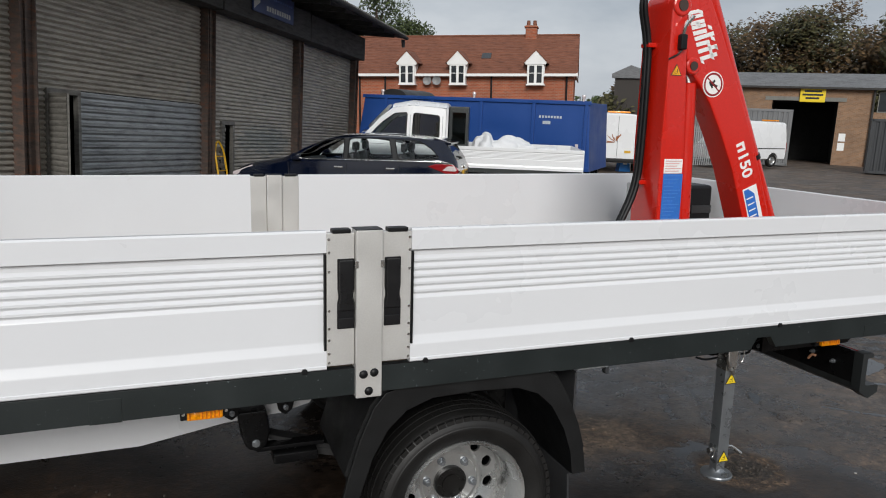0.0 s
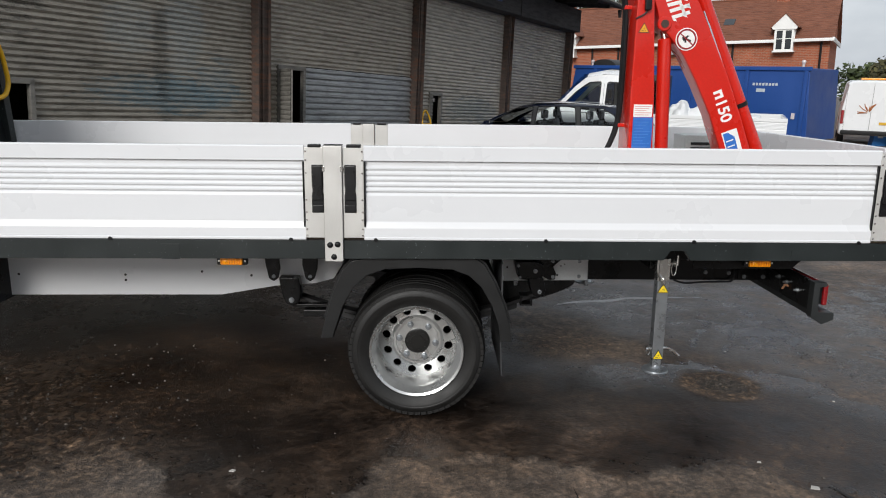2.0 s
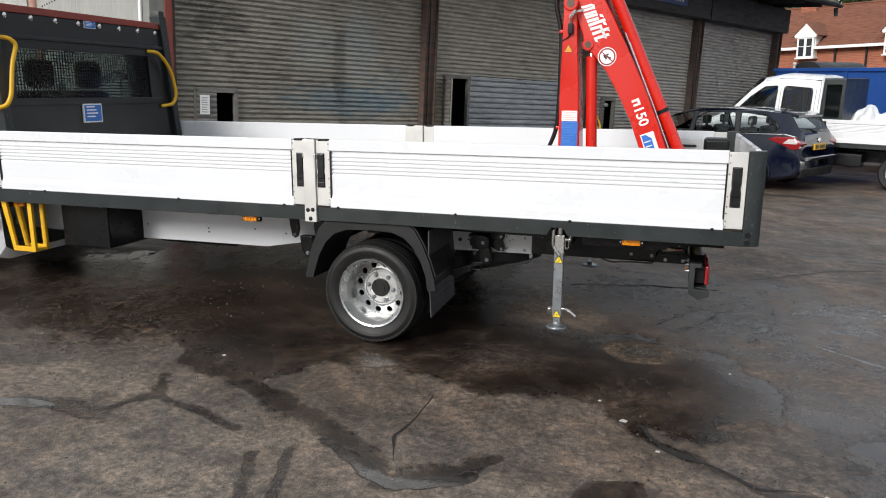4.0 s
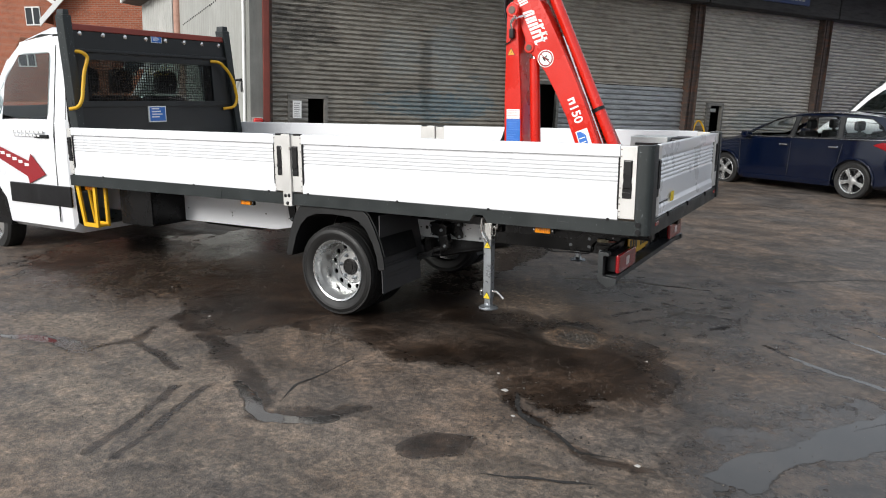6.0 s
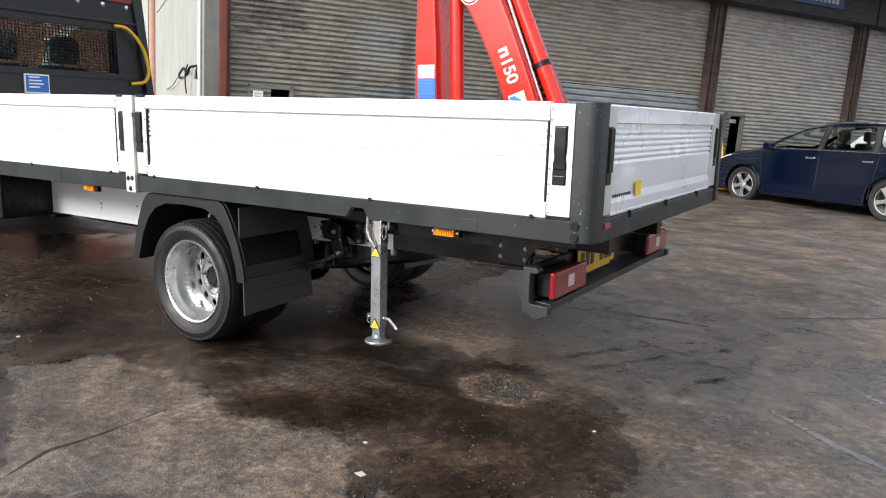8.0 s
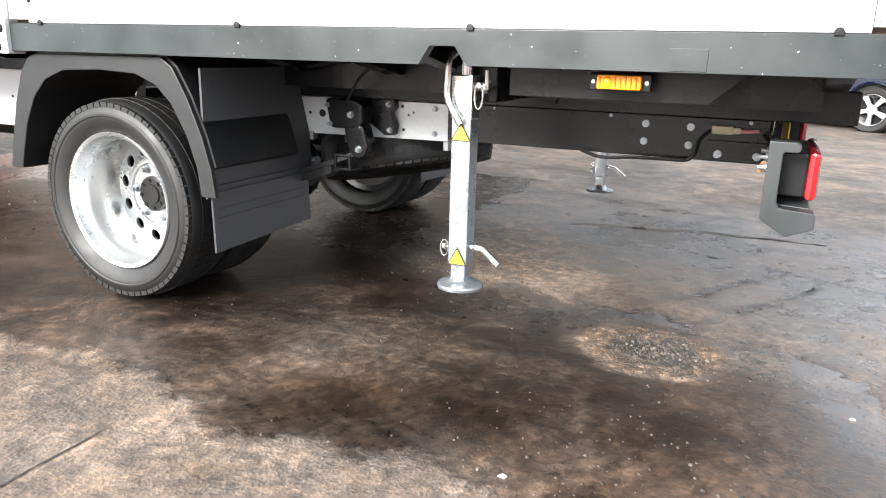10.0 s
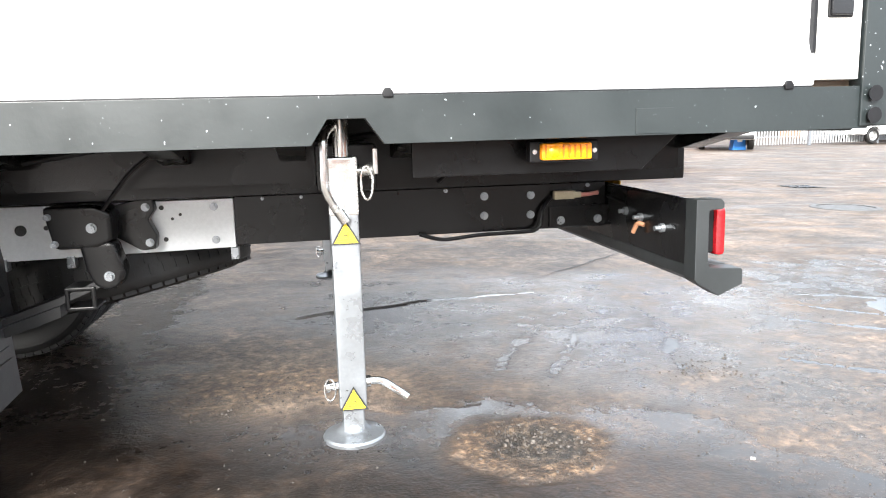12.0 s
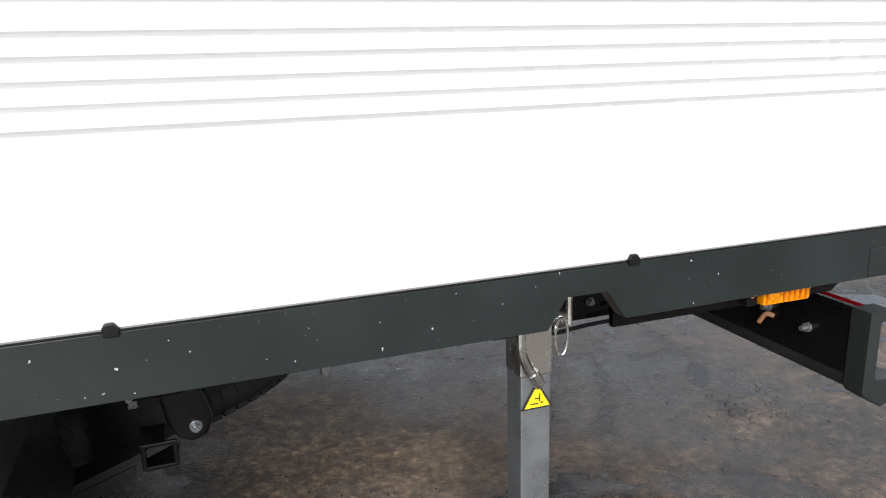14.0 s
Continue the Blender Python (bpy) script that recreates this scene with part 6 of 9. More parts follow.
# valve and fittings at the head
bm = bm_new()
box(bm, 1.180, 1.212, CF - 0.030, CF + 0.001, 2.02, 2.085, 0.006)
part("check_valve", bm, M_BLACKPL, column, "black check valve")
bm = bm_new()
for k in range(3):
    cyl(bm, (1.196 + 0.012 * k, CF - 0.030, 2.120 + 0.012 * k), (0.4, -0.2, 1), 0.010, 0.02, 8)
tube(bm, bend([(1.196, CF - 0.015, 2.08), (1.192, CF - 0.030, 2.115), (1.205, CF - 0.030, 2.14), (1.26, CY - 0.10, 2.17)], 0.02), 0.007, 8)
part("hydraulic_fittings", bm, M_CHROME, column)
bm = bm_new()
for k, (x, z) in enumerate(((1.262, 2.350), (1.300, 2.352), (1.335, 2.335))):
    cyl(bm, (x, CY - 0.05 + 0.03 * (k % 2), z - 0.02), (-0.1 + 0.2 * k, 0, 1), 0.012, 0.028, 6)
    cyl(bm, (x, CY - 0.05 + 0.03 * (k % 2), z), (-0.8 + 0.8 * k, 0, 1), 0.008, 0.026, 8)
box(bm, 1.365, 1.410, CY - 0.05, CY - 0.01, 2.300, 2.335, 0.006)
cyl(bm, (1.395, CY - 0.03, 2.33), (0.6, 0, 1), 0.009, 0.035, 8)
part("head_fittings", bm, M_ZINC, boom)
# hoses down the column's side, sweeping away over the deck
for k in range(3):
    bm = bm_new()
    x, y = 1.127 - 0.007 * (k % 2), CY - 0.02 + 0.016 * k
    tube(bm, bend([(0.88 - 0.03 * k, y, 1.06), (1.00, y, 1.18), (x - 0.012, y, 1.42), (x - 0.003, y, 1.7), (x - 0.004, y, 2.05), (x - 0.050, y, 2.22), (x - 0.035 + 0.012 * k, y, 2.36), (1.19, y, 2.405), (1.27, y, 2.345)], 0.10, 8), 0.0105, 10)
    part("hydraulic_hose", bm, M_BLACKPL, crane, "black hydraulic hose")
for z in (2.045, 1.44):
    bm = bm_new()
    box(bm, 1.108, 1.146, CY - 0.035, CY + 0.03, z - 0.010, z + 0.010, 0.004)
    part("hose_clamp", bm, M_RED, column)
bm = bm_new()
tube(bm, bend([(1.196, CF - 0.015, 2.02), (1.180, CF - 0.010, 2.0), (1.14, CF - 0.005, 1.98)], 0.02), 0.004, 8)
part("valve_pipe", bm, M_BLACKPL, column)
# labels on the column
bm = bm_new()
box(bm, 1.160, 1.258, CF - 0.0025, CF + 0.0005, 1.488, 1.552, 0.001)
lb = part("white_label", bm, M_WHITEPRINT, column, "white label with fine print as bars", smooth=False)
bm = bm_new()
for k in range(5):
    box(bm, 1.166, 1.166 + 0.086 - 0.012 * (k % 3), CF - 0.0035, CF - 0.0023, 1.541 - 0.011 * k, 1.545 - 0.011 * k)
pieces("print_bar", bm, surface("faded_red_print", (0.75, 0.42, 0.40), 0.5), lb)
bm = bm_new()
box(bm, 1.160, 1.264, CF - 0.0025, CF + 0.0005, 1.20, 1.486, 0.001)
lb = part("blue_label", bm, M_BLUEPRINT, column, "blue instruction label with bars", smooth=False)
bm = bm_new()
for k in range(17):
    box(bm, 1.166, 1.166 + 0.09 - 0.013 * (k % 4), CF - 0.0035, CF - 0.0023, 1.476 - 0.016 * k, 1.479 - 0.016 * k)
pieces("print_bar", bm, surface("pale_blue_print", (0.07, 0.22, 0.60), 0.5), lb)
face, ink = bm_new(), bm_new()
warning_label(face, ink, 1.186, 1.912, 0.058, CF - 0.0002)
tri = part("warning_label", face, surface("orange_sticker", (0.9, 0.42, 0.02), 0.45), column, "orange triangular warning label", smooth=False)
part("label_print", ink, M_INK, tri, smooth=False)


def slanted(p0, p1):
    """A frame along the boom's face: x runs down it, z across it, origin at p0."""
    d = Vector((p1[0] - p0[0], 0, p1[1] - p0[1])).normalized()
    n = Vector((0, -1, 0))
    s = n.cross(d)
    m = Matrix((d, s, n)).transposed().to_4x4()
    return Matrix.Translation((p0[0], CY - 0.0955, p0[1])) @ m


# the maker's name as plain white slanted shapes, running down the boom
DOWN = slanted((1.250, 2.288), (1.398, 1.970))


def stroke(bm, x, w, lo, hi, lean=0.012):
    x, w, lean = x * 1.28, w * 1.28, lean * 1.28
    prism(bm, [(x, lo * 1.5), (x + w, lo * 1.5), (x + w + lean, hi * 1.5), (x + lean, hi * 1.5)], "xy", 0.0, 0.0022, 0, DOWN)


for x, w in ((0.0, 0.009), (0.013, 0.009), (0.026, 0.009)):
    bm = bm_new()
    stroke(bm, x, w, -0.030, 0.012, 0.004)
    part("maker_mark", bm, M_WHITEPRINT, boom, "white maker's mark as a plain shape", smooth=False)
x = 0.070
for marks, wide in ((((0.0, 0.012, -0.030, 0.012), (0.017, 0.012, -0.030, 0.020), (0.010, 0.012, 0.010, 0.022), (0.010, 0.012, -0.030, -0.022)), 0.035), (((0.002, 0.013, -0.030, 0.020), (0.017, 0.013, -0.030, 0.020), (0.008, 0.016, -0.012, 0.002)), 0.036),
                    (((0.0, 0.014, -0.030, 0.018), (0.0, 0.014, 0.026, 0.038)), 0.020), (((0.0, 0.014, -0.030, 0.040),), 0.020), (((0.0, 0.014, -0.030, 0.018), (0.0, 0.014, 0.026, 0.038)), 0.021),
                    (((0.004, 0.014, -0.030, 0.040), (-0.004, 0.030, 0.008, 0.018), (0.012, 0.014, 0.030, 0.040)), 0.030), (((0.0, 0.014, -0.030, 0.032), (-0.006, 0.028, 0.008, 0.018), (0.008, 0.012, -0.030, -0.020)), 0.03)):
    bm = bm_new()
    for dx, w, lo, hi in marks:
        stroke(bm, x + dx, w, lo, hi, 0.010)
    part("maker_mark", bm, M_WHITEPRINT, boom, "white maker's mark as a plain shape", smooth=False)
    x += wide
# round sign: white disc with a red ring and a black mark crossed out
bm = bm_new()
cyl(bm, (1.422, CY - 0.0945, 1.885), "y", 0.057, -0.0028, 40)
disc = part("round_sign", bm, M_WHITEPRINT, boom, "round white and red prohibition sign", smooth=False)
bm = bm_new()
lathe(bm, [(0.043, -0.0034), (0.052, -0.0034)], (1.422, CY - 0.0945, 1.885), "y", 40)
box(bm, -0.045, 0.045, -0.0036, -0.0028, -0.003, 0.003, 0, Matrix.Translation((1.422, CY - 0.0945, 1.885)) @ Matrix.Rotation(radians(40), 4, "Y"))
part("ring", bm, M_REDPRINT, disc, smooth=False)
bm = bm_new()
for a, l, o in ((20, 0.05, 0.0), (-40, 0.035, 0.008), (75, 0.03, -0.008)):
    box(bm, -l / 2, l / 2, -0.0033, -0.0028, -0.005 + o, 0.005 + o, 0, Matrix.Translation((1.422, CY - 0.0945, 1.885)) @ Matrix.Rotation(radians(a), 4, "Y"))
part("mark", bm, M_INK, disc, smooth=False)


def lettering(name, text, size, m, material, parent, label=""):
    cu = bpy.data.curves.new("text", "FONT")
    cu.body, cu.size, cu.align_x, cu.align_y, cu.extrude, cu.offset = text, size, "CENTER", "CENTER", 0.0006, size * 0.022
    tmp = new("text_tmp", cu)
    me = bpy.data.meshes.new_from_object(tmp.evaluated_get(bpy.context.evaluated_depsgraph_get()))
    bpy.data.objects.remove(tmp)
    me.materials.append(material)
    ob = new(name, me)
    ob.parent = parent
    ob.matrix_basis = m
    return tagged(ob, label)


AT150 = slanted((1.637, 1.550), (1.763, 1.250))
lettering("number_lettering", "150", 0.084, AT150 @ Matrix.Translation((0.028, 0.0, 0.001)), M_WHITEPRINT, boom, "white numerals 150")
bm = bm_new()
prism(bm, [(-0.082, 0.024), (-0.082, -0.022), (-0.068, -0.022), (-0.068, 0.010), (-0.054, 0.010), (-0.054, -0.022), (-0.040, -0.022), (-0.040, 0.024)], "xy", 0.0, 0.0015, 0, AT150)
part("model_shape", bm, M_WHITEPRINT, boom, "white mark as a plain shape", smooth=False)
BLUE = slanted((1.688, 1.420), (1.770, 1.20))
bm = bm_new()
prism(bm, [(0.0, -0.042), (0.22, -0.042), (0.22, 0.042), (0.0, 0.042)], "xy", 0.0, 0.0012, 0, BLUE)
bl = part("load_chart", bm, M_WHITEPRINT, boom, "white-edged blue load chart with bars", smooth=False)
bm = bm_new()
prism(bm, [(0.008, -0.036), (0.212, -0.036), (0.212, 0.02), (0.04, 0.02), (0.008, -0.01)], "xy", 0.001, 0.0025, 0, BLUE)
part("blue_field", bm, M_BLUEPRINT, bl, smooth=False)
bm = bm_new()
for k in range(5):
    prism(bm, [(0.05 + k * 0.03, -0.03), (0.056 + k * 0.03, -0.03), (0.056 + k * 0.03, 0.01), (0.05 + k * 0.03, 0.01)], "xy", 0.002, 0.0032, 0, BLUE)
pieces("print_bar", bm, M_WHITEPRINT, bl)
# pale louvred unit and black tool box on the deck near the tail
bm = bm_new()
box(bm, 1.76, 2.045, 1.53, 1.76, 0.936, 1.335, 0.008)
lv = tagged(part("louvred_unit", bm, surface("pale_grey_enamel", (0.55, 0.57, 0.56), 0.45), None, m=TRUCK), "pale grey louvred steel unit standing on the truck deck", "box")
for k in range(8):
    bm = bm_new()
    box(bm, 1.80, 2.005, 1.518, 1.532, 1.04 + 0.033 * k, 1.058 + 0.033 * k, 0.003)
    part("louvre", bm, M_GUARD, lv)

bm = bm_new()
box(bm, 2.06, 2.24, 1.52, 1.74, 0.936, 1.335, 0.025, seg=3)
tb = part("tool_box", bm, M_BLACKPL, None, m=TRUCK)
tagged(tb, "black plastic box standing on the truck deck", "box")
bm = bm_new()
box(bm, 2.075, 2.225, 1.508, 1.519, 1.16, 1.21, 0.004)
part("box_latch", bm, M_CABIN, tb)


# ---- the long warehouse with roller shutters; local x along its front, -y outwards ----
SHED = Matrix.Translation((-5.403, 4.926, 0)) @ Matrix.Rotation(radians(57.91), 4, "Z") @ Matrix.Rotation(radians(1.69), 4, "Y")


def weathered(name, col, dark, rust=0.0, rough=0.55, metal=0.3, blot=None, stretch=(0.5, 1, 3.0), grime=1.0):
    """Old painted metal: streaks, grime, scratches; blot: a patch of faded paint at a local place."""
    mt, nt, bs = shader(name)
    tc = nt.nodes.new("ShaderNodeTexCoord").outputs["Object"]
    a = noise_tex(nt, 0.9, 6, 0.7, tc)
    b = noise_tex(nt, 5.0, 5, 0.7, tc, stretch=stretch)
    f = noise_tex(nt, 45, 4, 0.7, tc)
    base = ramp(nt, a, [(0.30, dark), (0.55, col), (0.8, tuple(min(1, c * 1.25) for c in col))])
    base = mixc(nt, 0.55 * grime, base, ramp(nt, b, [(0.30, tuple(c * 0.45 for c in dark)), (0.52, col), (0.75, tuple(min(1, c * 1.2) for c in col))]))
    base = mixc(nt, ramp(nt, f, [(0.60, (0, 0, 0)), (0.72, (0.6 * grime,) * 3)]), base, tuple(c * 0.35 for c in dark))
    if rust:
        base = mixc(nt, ramp(nt, b, [(0.62 - rust, (0, 0, 0)), (0.75 - rust, (1, 1, 1))]), base, (0.13, 0.055, 0.03))
    if blot:
        for (px, pz, sx, sz, colb, amt) in blot:
            sep = nt.nodes.new("ShaderNodeSeparateXYZ")
            nt.links.new(tc, sep.inputs["Vector"])
            dx = maths(nt, "DIVIDE", maths(nt, "SUBTRACT", sep.outputs["X"], px), sx)
            dz = maths(nt, "DIVIDE", maths(nt, "SUBTRACT", sep.outputs["Z"], pz), sz)
            d = maths(nt, "ADD", maths(nt, "POWER", maths(nt, "ABSOLUTE", dx), 2.0), maths(nt, "POWER", maths(nt, "ABSOLUTE", dz), 2.0))
            d = maths(nt, "ADD", d, maths(nt, "MULTIPLY", maths(nt, "SUBTRACT", a, 0.5), 2.2))
            d = maths(nt, "ADD", d, maths(nt, "MULTIPLY", maths(nt, "SUBTRACT", b, 0.5), 4.5))
            mask = ramp(nt, d, [(0.25, (amt, amt, amt)), (1.1, (0, 0, 0))])
            mask = maths(nt, "MULTIPLY", mask, ramp(nt, f, [(0.42, (0.30, 0.30, 0.30)), (0.58, (1, 1, 1))]))
            base = mixc(nt, mask, base, colb)
    nt.links.new(base, bs.inputs["Base Color"])
    bs.inputs["Metallic"].default_value = metal
    nt.links.new(ramp(nt, b, [(0.3, (rough + 0.15,) * 3), (0.7, (rough - 0.12,) * 3)]), bs.inputs["Roughness"])
    bumped(nt, bs, f, 0.15, 0.006)
    return mt


GREY = (0.33, 0.305, 0.262)
M_SHUT = [weathered("shutter_a", GREY, (0.12, 0.11, 0.096), 0.0, blot=[(2.35, 2.35, 0.45, 0.5, (0.34, 0.37, 0.37), 0.6), (3.25, 2.35, 0.42, 0.8, (0.34, 0.38, 0.39), 0.65), (3.1, 1.45, 1.4, 0.28, (0.10, 0.22, 0.29), 0.6), (3.8, 1.6, 0.5, 0.5, (0.16, 0.25, 0.30), 0.5), (0.7, 2.7, 0.6, 0.6, (0.04, 0.04, 0.04), 0.75), (2.85, 2.1, 0.14, 0.8, (0.05, 0.055, 0.055), 0.6)]),
          weathered("shutter_b", (0.40, 0.368, 0.318), (0.23, 0.208, 0.176), blot=[(4.0, 2.2, 0.12, 0.25, (0.3, 0.3, 0.3), 0.6)]),
          weathered("shutter_c", (0.48, 0.447, 0.395), (0.29, 0.268, 0.232), blot=[(2.6, 1.35, 1.3, 0.35, (0.17, 0.23, 0.24), 0.6)]),
          weathered("shutter_d", (0.47, 0.438, 0.388), (0.28, 0.258, 0.225))]
M_RUST = weathered("rusty_column_paint", (0.085, 0.062, 0.052), (0.05, 0.036, 0.03), 0.10, 0.7, 0.1)
# one near-black weathered tone for soffit, fascia, shutter boxes and gutters
M_SOFFIT = weathered("dark_soffit", (0.045, 0.042, 0.040), (0.022, 0.021, 0.02), 0.0, 0.8, 0.0)
M_GALVSHEET = weathered("galvanised_sheet", (0.36, 0.37, 0.37), (0.24, 0.25, 0.25), 0.0, 0.45, 0.6)
M_CLAD = weathered("pale_cladding", (0.34, 0.34, 0.315), (0.28, 0.28, 0.255), 0.0, 0.6, 0.1, stretch=(3.0, 3.0, 0.3), grime=0.25)
M_CONC = weathered("stained_render", (0.20, 0.20, 0.182), (0.14, 0.14, 0.127), 0.0, 0.8, 0.0, stretch=(3.0, 3.0, 0.4), grime=0.4)
M_ROOF = weathered("old_cement_roof", (0.16, 0.155, 0.145), (0.09, 0.088, 0.08), 0.0, 0.85, 0.0)
# near-black colour standing in for the shade of unlit rooms
M_UNLITROOM = surface("unlit_room_black", (0.012, 0.012, 0.012), 0.9)

shed = thing("warehouse", "long grey warehouse with weathered roller shutters and a deep eave", "warehouse", m=SHED)
COLS, SHUT_TOP = (-0.10, 4.59, 9.11, 13.25, 17.30), 3.80


def lath(bm, u0, u1, z0, z1, pitch=0.078, depth=0.024, y=0.0):
    """Interlocking shutter laths from z0 to z1."""
    z, prof = -0.6, [(y, z0)]
    while z < z1 - 1e-4:
        for dz, dy in ((0.0, 0.006), (0.008, 0.0), (0.030, -depth), (0.052, -depth * 0.95), (0.070, -0.003)):
            if z0 < z + dz < z1:
                prof.append((y + dy, z + dz))
        z += pitch
    prof.append((y, z1))
    return sheet(bm, prof, "yz", u0, u1)


OPEN = {0: (0.24, 0.87, 1.53), 1: (5.05, 5.66, 1.97), 2: (9.74, 10.20, 1.69)}
for k in range(4):
    u0, u1 = (COLS[k] + 0.12 if k else -0.06), COLS[k + 1] - 0.12
    bm = bm_new()
    if k in OPEN:
        a, c, top = OPEN[k]
        if a - u0 > 0.03:
            lath(bm, u0, a, -0.6, SHUT_TOP)
        lath(bm, a, c, top, SHUT_TOP)
        if k == 1:
            lath(bm, c, 9.02, 2.02, SHUT_TOP)
        else:
            lath(bm, c, u1, -0.6, SHUT_TOP)
    else:
        lath(bm, u0, u1, -0.6, SHUT_TOP)
    bmesh.ops.translate(bm, verts=bm.verts, vec=(-COLS[k], 0, 0))
    part("roller_shutter", bm, M_SHUT[k], shed, "weathered grey roller shutter" + (" with faded blue overspray" if k == 0 else ""), m=Matrix.Translation((COLS[k], 0, 0)))
# lighter corrugated sheet filling the lower part of the second bay
bm = bm_new()
lath(bm, 5.69, 9.02, -0.6, 2.01, 0.105, 0.03, -0.02)
part("corrugated_sheet", bm, M_GALVSHEET, shed, "pale galvanised corrugated sheet")
# near-black panels give the openings the shade of an unlit room, as colour
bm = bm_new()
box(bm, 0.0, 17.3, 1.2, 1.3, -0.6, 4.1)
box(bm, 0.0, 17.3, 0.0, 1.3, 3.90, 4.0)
part("unlit_room_panels", bm, M_UNLITROOM, shed)
# columns
for k in range(1, 5):
    bm = bm_new()
    u = COLS[k]
    box(bm, u - 0.125, u + 0.125, -0.12, 0.05, -0.6, SHUT_TOP + 0.1, 0.006)
    for du in (-0.14, 0.12):
        box(bm, u + du, u + du + 0.02, -0.18, 0.0, -0.6, SHUT_TOP + 0.1, 0.003)
    box(bm, u - 0.02, u + 0.02, -0.15, -0.1, -0.6, SHUT_TOP + 0.1, 0.006)
    part("column", bm, M_RUST, shed, "rusty brown steel column")
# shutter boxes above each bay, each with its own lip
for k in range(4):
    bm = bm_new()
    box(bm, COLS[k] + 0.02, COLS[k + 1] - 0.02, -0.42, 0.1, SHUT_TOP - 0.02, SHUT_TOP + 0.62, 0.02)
    part("shutter_box", bm, M_SOFFIT, shed, "dark shutter box")
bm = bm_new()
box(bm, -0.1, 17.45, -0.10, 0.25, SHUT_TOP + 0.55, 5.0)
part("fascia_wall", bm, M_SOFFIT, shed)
# roof with a corrugated eave and gutter
bm = bm_new()
n = 560
prof = [(-0.25 + 18.10 * i / n, 0.028 * math.sin(2 * math.pi * (18.10 * i / n) / 0.146)) for i in range(n + 1)]
rows = [(-1.50, 4.60), (-0.2, 4.88), (6.0, 6.2)]
grid = [[bm.verts.new((u, y, z + dz)) for u, dz in prof] for y, z in rows]
for a, c in zip(grid, grid[1:]):
    for i in range(n):
        bm.faces.new((a[i], a[i + 1], c[i + 1], c[i]))
part("roof", bm, M_ROOF, shed, "corrugated cement sheet roof")
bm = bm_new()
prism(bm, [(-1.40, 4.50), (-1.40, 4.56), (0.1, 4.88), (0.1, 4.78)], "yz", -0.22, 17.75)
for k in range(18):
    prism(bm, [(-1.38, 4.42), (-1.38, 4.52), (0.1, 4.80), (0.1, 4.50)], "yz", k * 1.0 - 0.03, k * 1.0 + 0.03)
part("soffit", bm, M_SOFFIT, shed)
bm = bm_new()
ring = [(-1.51 + 0.07 * math.cos(a), 4.54 + 0.07 * math.sin(a)) for a in [math.pi + math.pi * i / 10 for i in range(11)]]
prism(bm, ring + [(y * 1.0, z + 0.006) for y, z in reversed(ring)], "yz", -0.25, 17.85)
part("gutter", bm, M_SOFFIT, shed, "dark half-round gutter")
bm = bm_new()
cyl(bm, (17.75, -1.43, 4.47), (0.25, 0, -1), 0.06, 0.22, 16, 0.045)
part("downpipe_outlet", bm, M_SOFFIT, shed)
# end wall: render pier, a red-brown pipe, then pale ribbed cladding running back at a slight angle
bm = bm_new()
box(bm, -0.42, -0.215, -0.10, 0.28, -0.6, 4.85)
part("end_pier", bm, M_CONC, shed, "stained grey render pier")
bm = bm_new()
box(bm, -0.212, -0.105, -0.13, 0.05, -0.6, 4.7, 0.01)
part("red_pipe", bm, surface("red_oxide_pipe", (0.22, 0.05, 0.035), 0.6, dark=0.6), shed, "red oxide downpipe")
bm = bm_new()
box(bm, -0.102, -0.05, -0.07, 0.05, -0.6, SHUT_TOP, 0.005)
part("shutter_guide", bm, M_RUST, shed, "rusty shutter guide")
ENDWALL = Matrix.Translation((-0.42, 0.25, 0)) @ Matrix.Rotation(radians(3.3), 4, "Z")
bm = bm_new()
prof = []
v = 0.04
while v < 5.5:
    for dv, du in ((0, 0), (0.02, 0.012), (0.14, 0.012), (0.16, 0)):
        prof.append((-du, v + dv))
    v += 0.20
a = [bm.verts.new((p[0], p[1], -0.6)) for p in prof]
c = [bm.verts.new((p[0], p[1], 5.0 + 0.22 * p[1])) for p in prof]
for i in range(len(prof) - 1):
    bm.faces.new((a[i], a[i + 1], c[i + 1], c[i]))
box(bm, 0.01, 0.2, 0.04, 5.5, -0.6, 4.9)
part("end_cladding", bm, M_CLAD, shed, "pale ribbed metal cladding", m=ENDWALL)
bm = bm_new()
cyl(bm, (-0.03, 5.60, -0.6), "z", 0.10, 6.6, 14)
part("downpipe", bm, weathered("salmon_pipe", (0.42, 0.24, 0.18), (0.34, 0.19, 0.14), 0.0, 0.7, 0.0, grime=0.4), shed, "faded salmon-painted downpipe", m=ENDWALL)
bm = bm_new()
cyl(bm, (-0.03, -0.03, -0.6), "z", 0.028, 5.7, 12)
part("white_pipe", bm, M_WHITEPRINT, shed, "thin white waste pipe", m=ENDWALL)
bm = bm_new()
for k in range(30):
    cyl(bm, (-0.013, 0.3 + k * 0.165, 3.32 - k * 0.012), "x", 0.016, -0.012, 8)
pieces("cladding_rivet", bm, M_SOFFIT, shed, m=ENDWALL)
